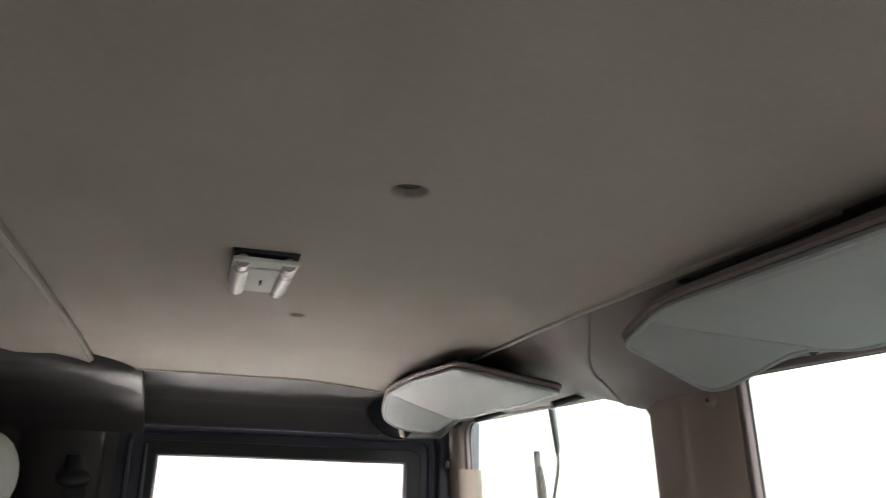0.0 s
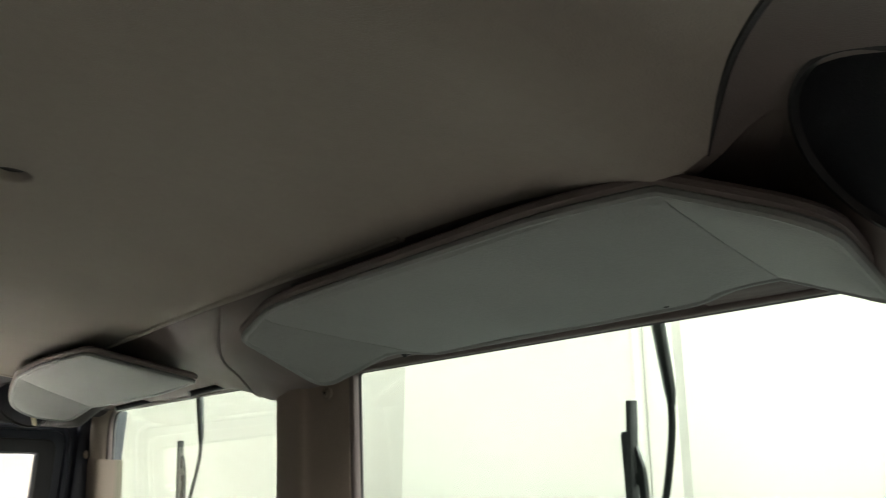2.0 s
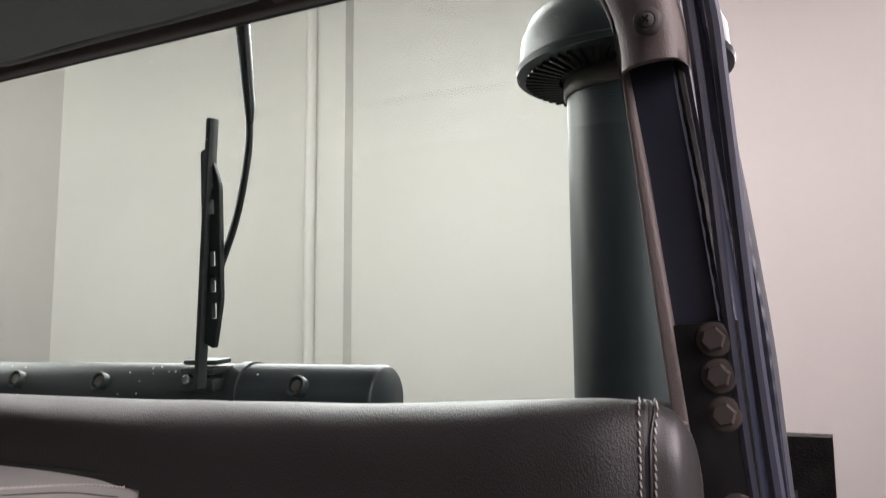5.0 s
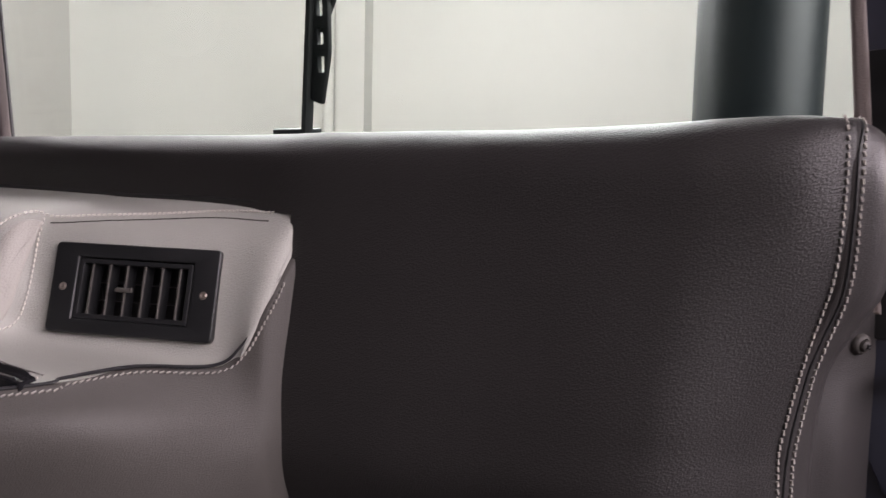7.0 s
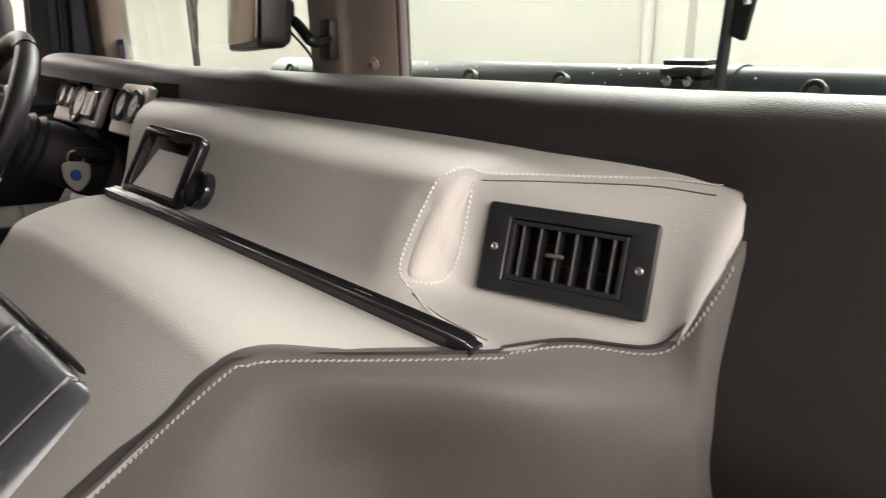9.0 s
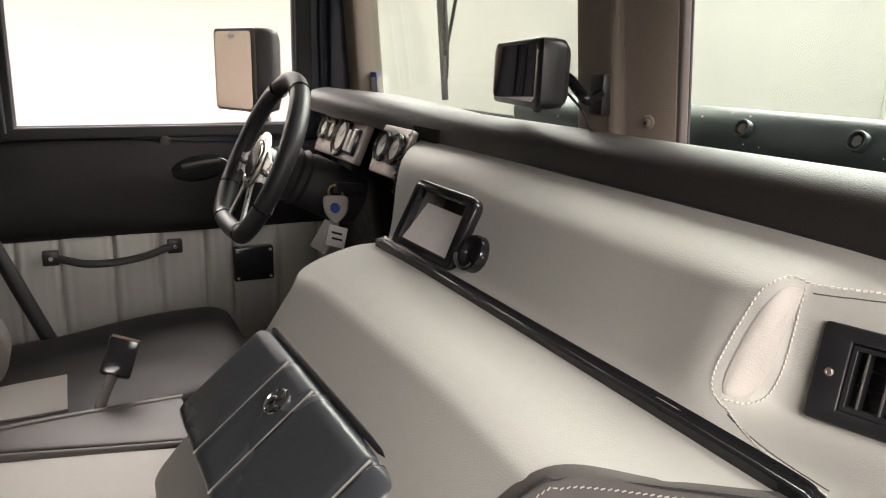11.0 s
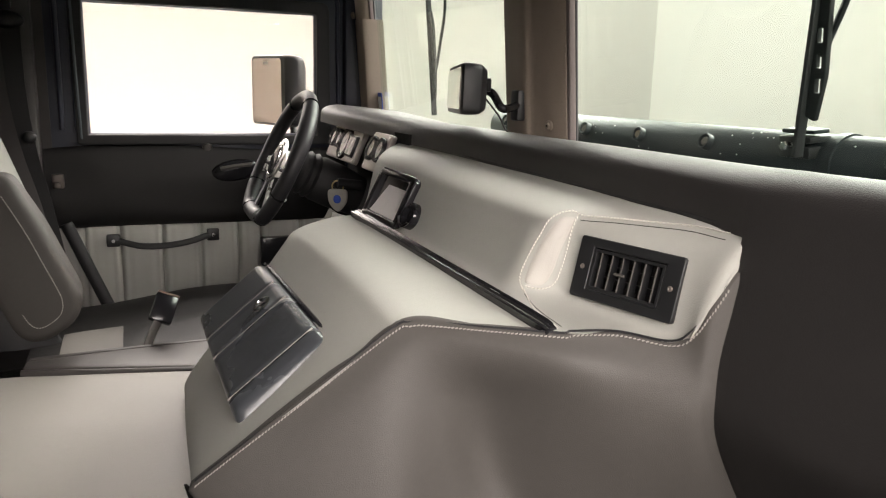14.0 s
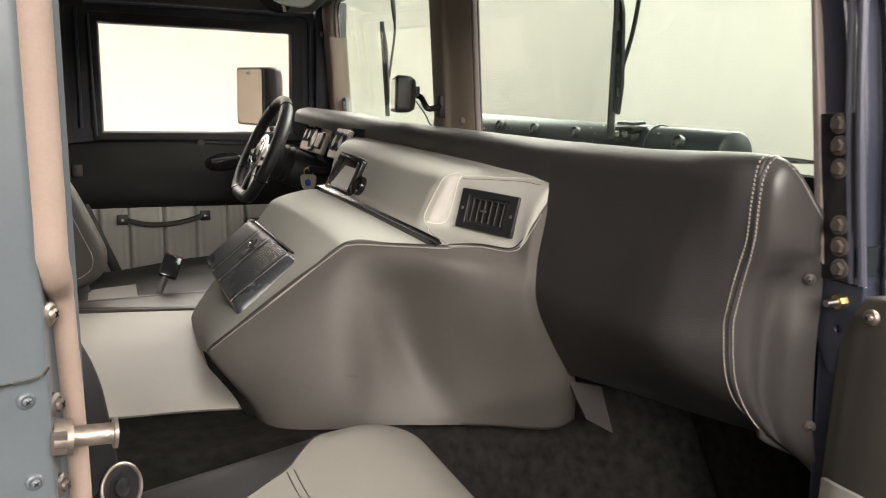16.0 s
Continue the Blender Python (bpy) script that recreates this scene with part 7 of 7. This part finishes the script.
# seat belt buckle beside the driver's seat
bk = thing("belt_buckle", "chrome-edged black seat belt buckle on a stalk beside the driver's seat", "buckle", at=(-0.54, 0.39, 0.98))
b2 = bmesh.new()
sweep(b2, spline([(-0.548, 0.39, 0.95), (-0.537, 0.4, 0.985), (-0.524, 0.41, 1.015), (-0.51, 0.42, 1.04)], 12), 0.0105, 8, flat=0.5)
part("stalk", b2, SEATG, bk, "grey metal stalk")
bd = Vector((0.02, 0.03, 0.045)).normalized()
bu = Vector((0.96, 0.05, -0.25)).normalized()
bu = (bu - bd * bu.dot(bd)).normalized()
b2 = bmesh.new()
box(b2, (-0.5, 0.43, 1.058), (0.042, 0.017, 0.056), Matrix((bu, bd.cross(bu), bd)).transposed(), 0.004)
part("buckle_body", b2, GLOSSY, bk, "gloss black buckle body")
b2 = bmesh.new()
box(b2, Vector((-0.5, 0.43, 1.058)) + bd * 0.028, (0.04, 0.018, 0.004), Matrix((bu, bd.cross(bu), bd)).transposed(), 0.001)
part("release_button", b2, BRONZE, bk, "reddish metal end")

# ---- passenger's door, swung open, and rear door post ----
door2 = thing("door_2", "passenger's door swung open, grey leather inner panel", "door", kind="structure", at=(0.08, -1.2, 0.8))
b2 = bmesh.new()
rows = []
for y in (-0.939, -0.948, -0.969, -1.03, -1.2, -1.6):
    k = min(1.0, (-0.939 - y) / 0.06)
    rows.append([(0.13, y, 1.275 + 0.012 * k), (0.085 - 0.02 * k, y, 1.283 + 0.014 * k), (0.068 - 0.02 * k, y, 1.27 + 0.012 * k), (0.064 - 0.022 * k, y, 1.2), (0.064 - 0.022 * k, y, 1.05), (0.07, y, 0.85), (0.13, y, 0.8)])
sheet(b2, grid_of(rows, 40, 40), 0.02, (1, 0, 0))
part("inner_panel", b2, MID, door2, "dark grey leather inner panel", angle=80)
b2 = bmesh.new()
box(b2, (0.13, -1.3, 1.0), (0.05, 0.7, 0.6), None, 0.01)
part("outer_skin", b2, PAINT, door2, "dark painted door skin")
b2 = bmesh.new()
sheet(b2, grid_of([[(0.05, -0.949, 1.088), (0.036, -0.99, 1.096), (0.036, -1.1, 1.1)], [(0.05, -0.949, 0.86), (0.038, -0.99, 0.86), (0.036, -1.1, 0.86)]], 16, 6), 0.006, (1, 0, 0))
part("lower_panel", b2, GREY, door2, "grey leather lower panel", angle=60)
screw((0.04, -0.988, 1.277), (-1, 0, 0), 0.008, WORN)

bm = bmesh.new()
rows = [[(-0.655, -0.89, z), (-0.672, -0.905, z), (-0.674, -0.928, z), (-0.678, -0.936, z), (-0.70, -0.938, z), (-0.82, -0.945, z)] for z in (0.8, 1.1, 1.4, 1.8)]
sheet(bm, [spline(r, 24) for r in grid_of(rows, 6, 20)], 0.02, (-1, 0.3, 0))
solo("pillar_rear_passenger", bm, PAINTL, "blue-grey painted steel door post with bolts", "pillar", "structure")
bm = bmesh.new()
sweep(bm, spline([(-0.668, -0.926, 1.8), (-0.669, -0.926, 1.6), (-0.669, -0.926, 1.4), (-0.669, -0.924, 1.36), (-0.665, -0.905, 1.335), (-0.664, -0.9, 1.3), (-0.662, -0.896, 1.2), (-0.66, -0.893, 0.9)], 90), [0.012] * 42 + [0.012 - 0.004 * k / 10 for k in range(10)] + [0.008] * 38, 12)
solo("trim_post_seal", bm, FELT, "pinkish worn seal along the door post", "seal", "structure")
bm = bmesh.new()
sweep(bm, spline([(-0.674, -0.932, 1.292), (-0.68, -0.9395, 1.288), (-0.70, -0.942, 1.286), (-0.73, -0.944, 1.284)], 16), 0.0013, 6)
solo("trim_post_weld", bm, STEEL, "worn bare weld line across the door post", "weld", "structure")
for x, z in ((-0.688, 1.2725), (-0.687, 1.2145)):
    screw((x, -0.9365, z), (0.3, -1, 0), 0.0062, PAINTL, "blue-grey painted screw on the door post")
for z, mt in ((1.3255, WORN), (1.261, BOLT), (1.201, BOLT)):
    screw((-0.6725, -0.92, z), (0.9, -0.4, 0), 0.0085, mt)
strk = thing("door_striker", "worn steel door striker pin with an orange mark", "striker", at=(-0.66, -0.922, 1.238))
b2 = bmesh.new()
lathe(b2, (-0.675, -0.924, 1.238), (-0.633, -0.919, 1.234), [(0, 0.0125), (0.012, 0.0125), (0.0125, 0.0075), (0.038, 0.0075), (0.0385, 0.011), (0.041, 0.011)], 20)
part("pin", b2, WORN, strk, "scuffed steel pin")
b2 = bmesh.new()
cyl(b2, (-0.677, -0.924, 1.238), (-0.667, -0.923, 1.237), 0.014, seg=6)
part("nut", b2, BOLT, strk)
disc = thing("seat_recliner_disc", "round black disc with a chrome rim at the seat side", "disc", at=(-0.628, -0.77, 1.118))
b2 = bmesh.new()
lathe(b2, (-0.636, -0.762, 1.112), (-0.622, -0.778, 1.118), [(0, 0.022), (0.004, 0.022), (0.003, 0.0205), (0.003, 0.009), (0.006, 0.008), (0.007, 0.004)], 32)
part("face", b2, GLOSSY, disc)
b2 = bmesh.new()
dn = Vector((0.014, -0.016, 0.006)).normalized()
du = dn.orthogonal().normalized()
sweep(b2, [Vector((-0.636, -0.762, 1.112)) + dn * 0.0042 + 0.0218 * (math.cos(a_) * du + math.sin(a_) * dn.cross(du)) for a_ in [math.tau * k / 40 for k in range(40)]], 0.0018, 8, closed=True)
part("rim", b2, WORN, disc, "chrome rim")

# wedge plate by the footwell
bm = bmesh.new()
sheet(bm, [[Vector((-0.02, -0.566, 1.068)), Vector((0.042, -0.562, 1.05))], [Vector((0.02, -0.562, 1.0)), Vector((0.07, -0.562, 0.97))]], 0.006, (0, 1, 0))
solo("kick_plate", bm, DTRIM, "dark grey kick plate in the footwell", "plate", smooth=False)

# ---- from drawing units to metres ----
for me in bpy.data.meshes:
    me.transform(Matrix.Scale(UNIT, 4))
for ob in scene.objects:
    if ob.type in ("MESH", "EMPTY"):
        ob.location *= UNIT
        ob.matrix_parent_inverse.translation *= UNIT
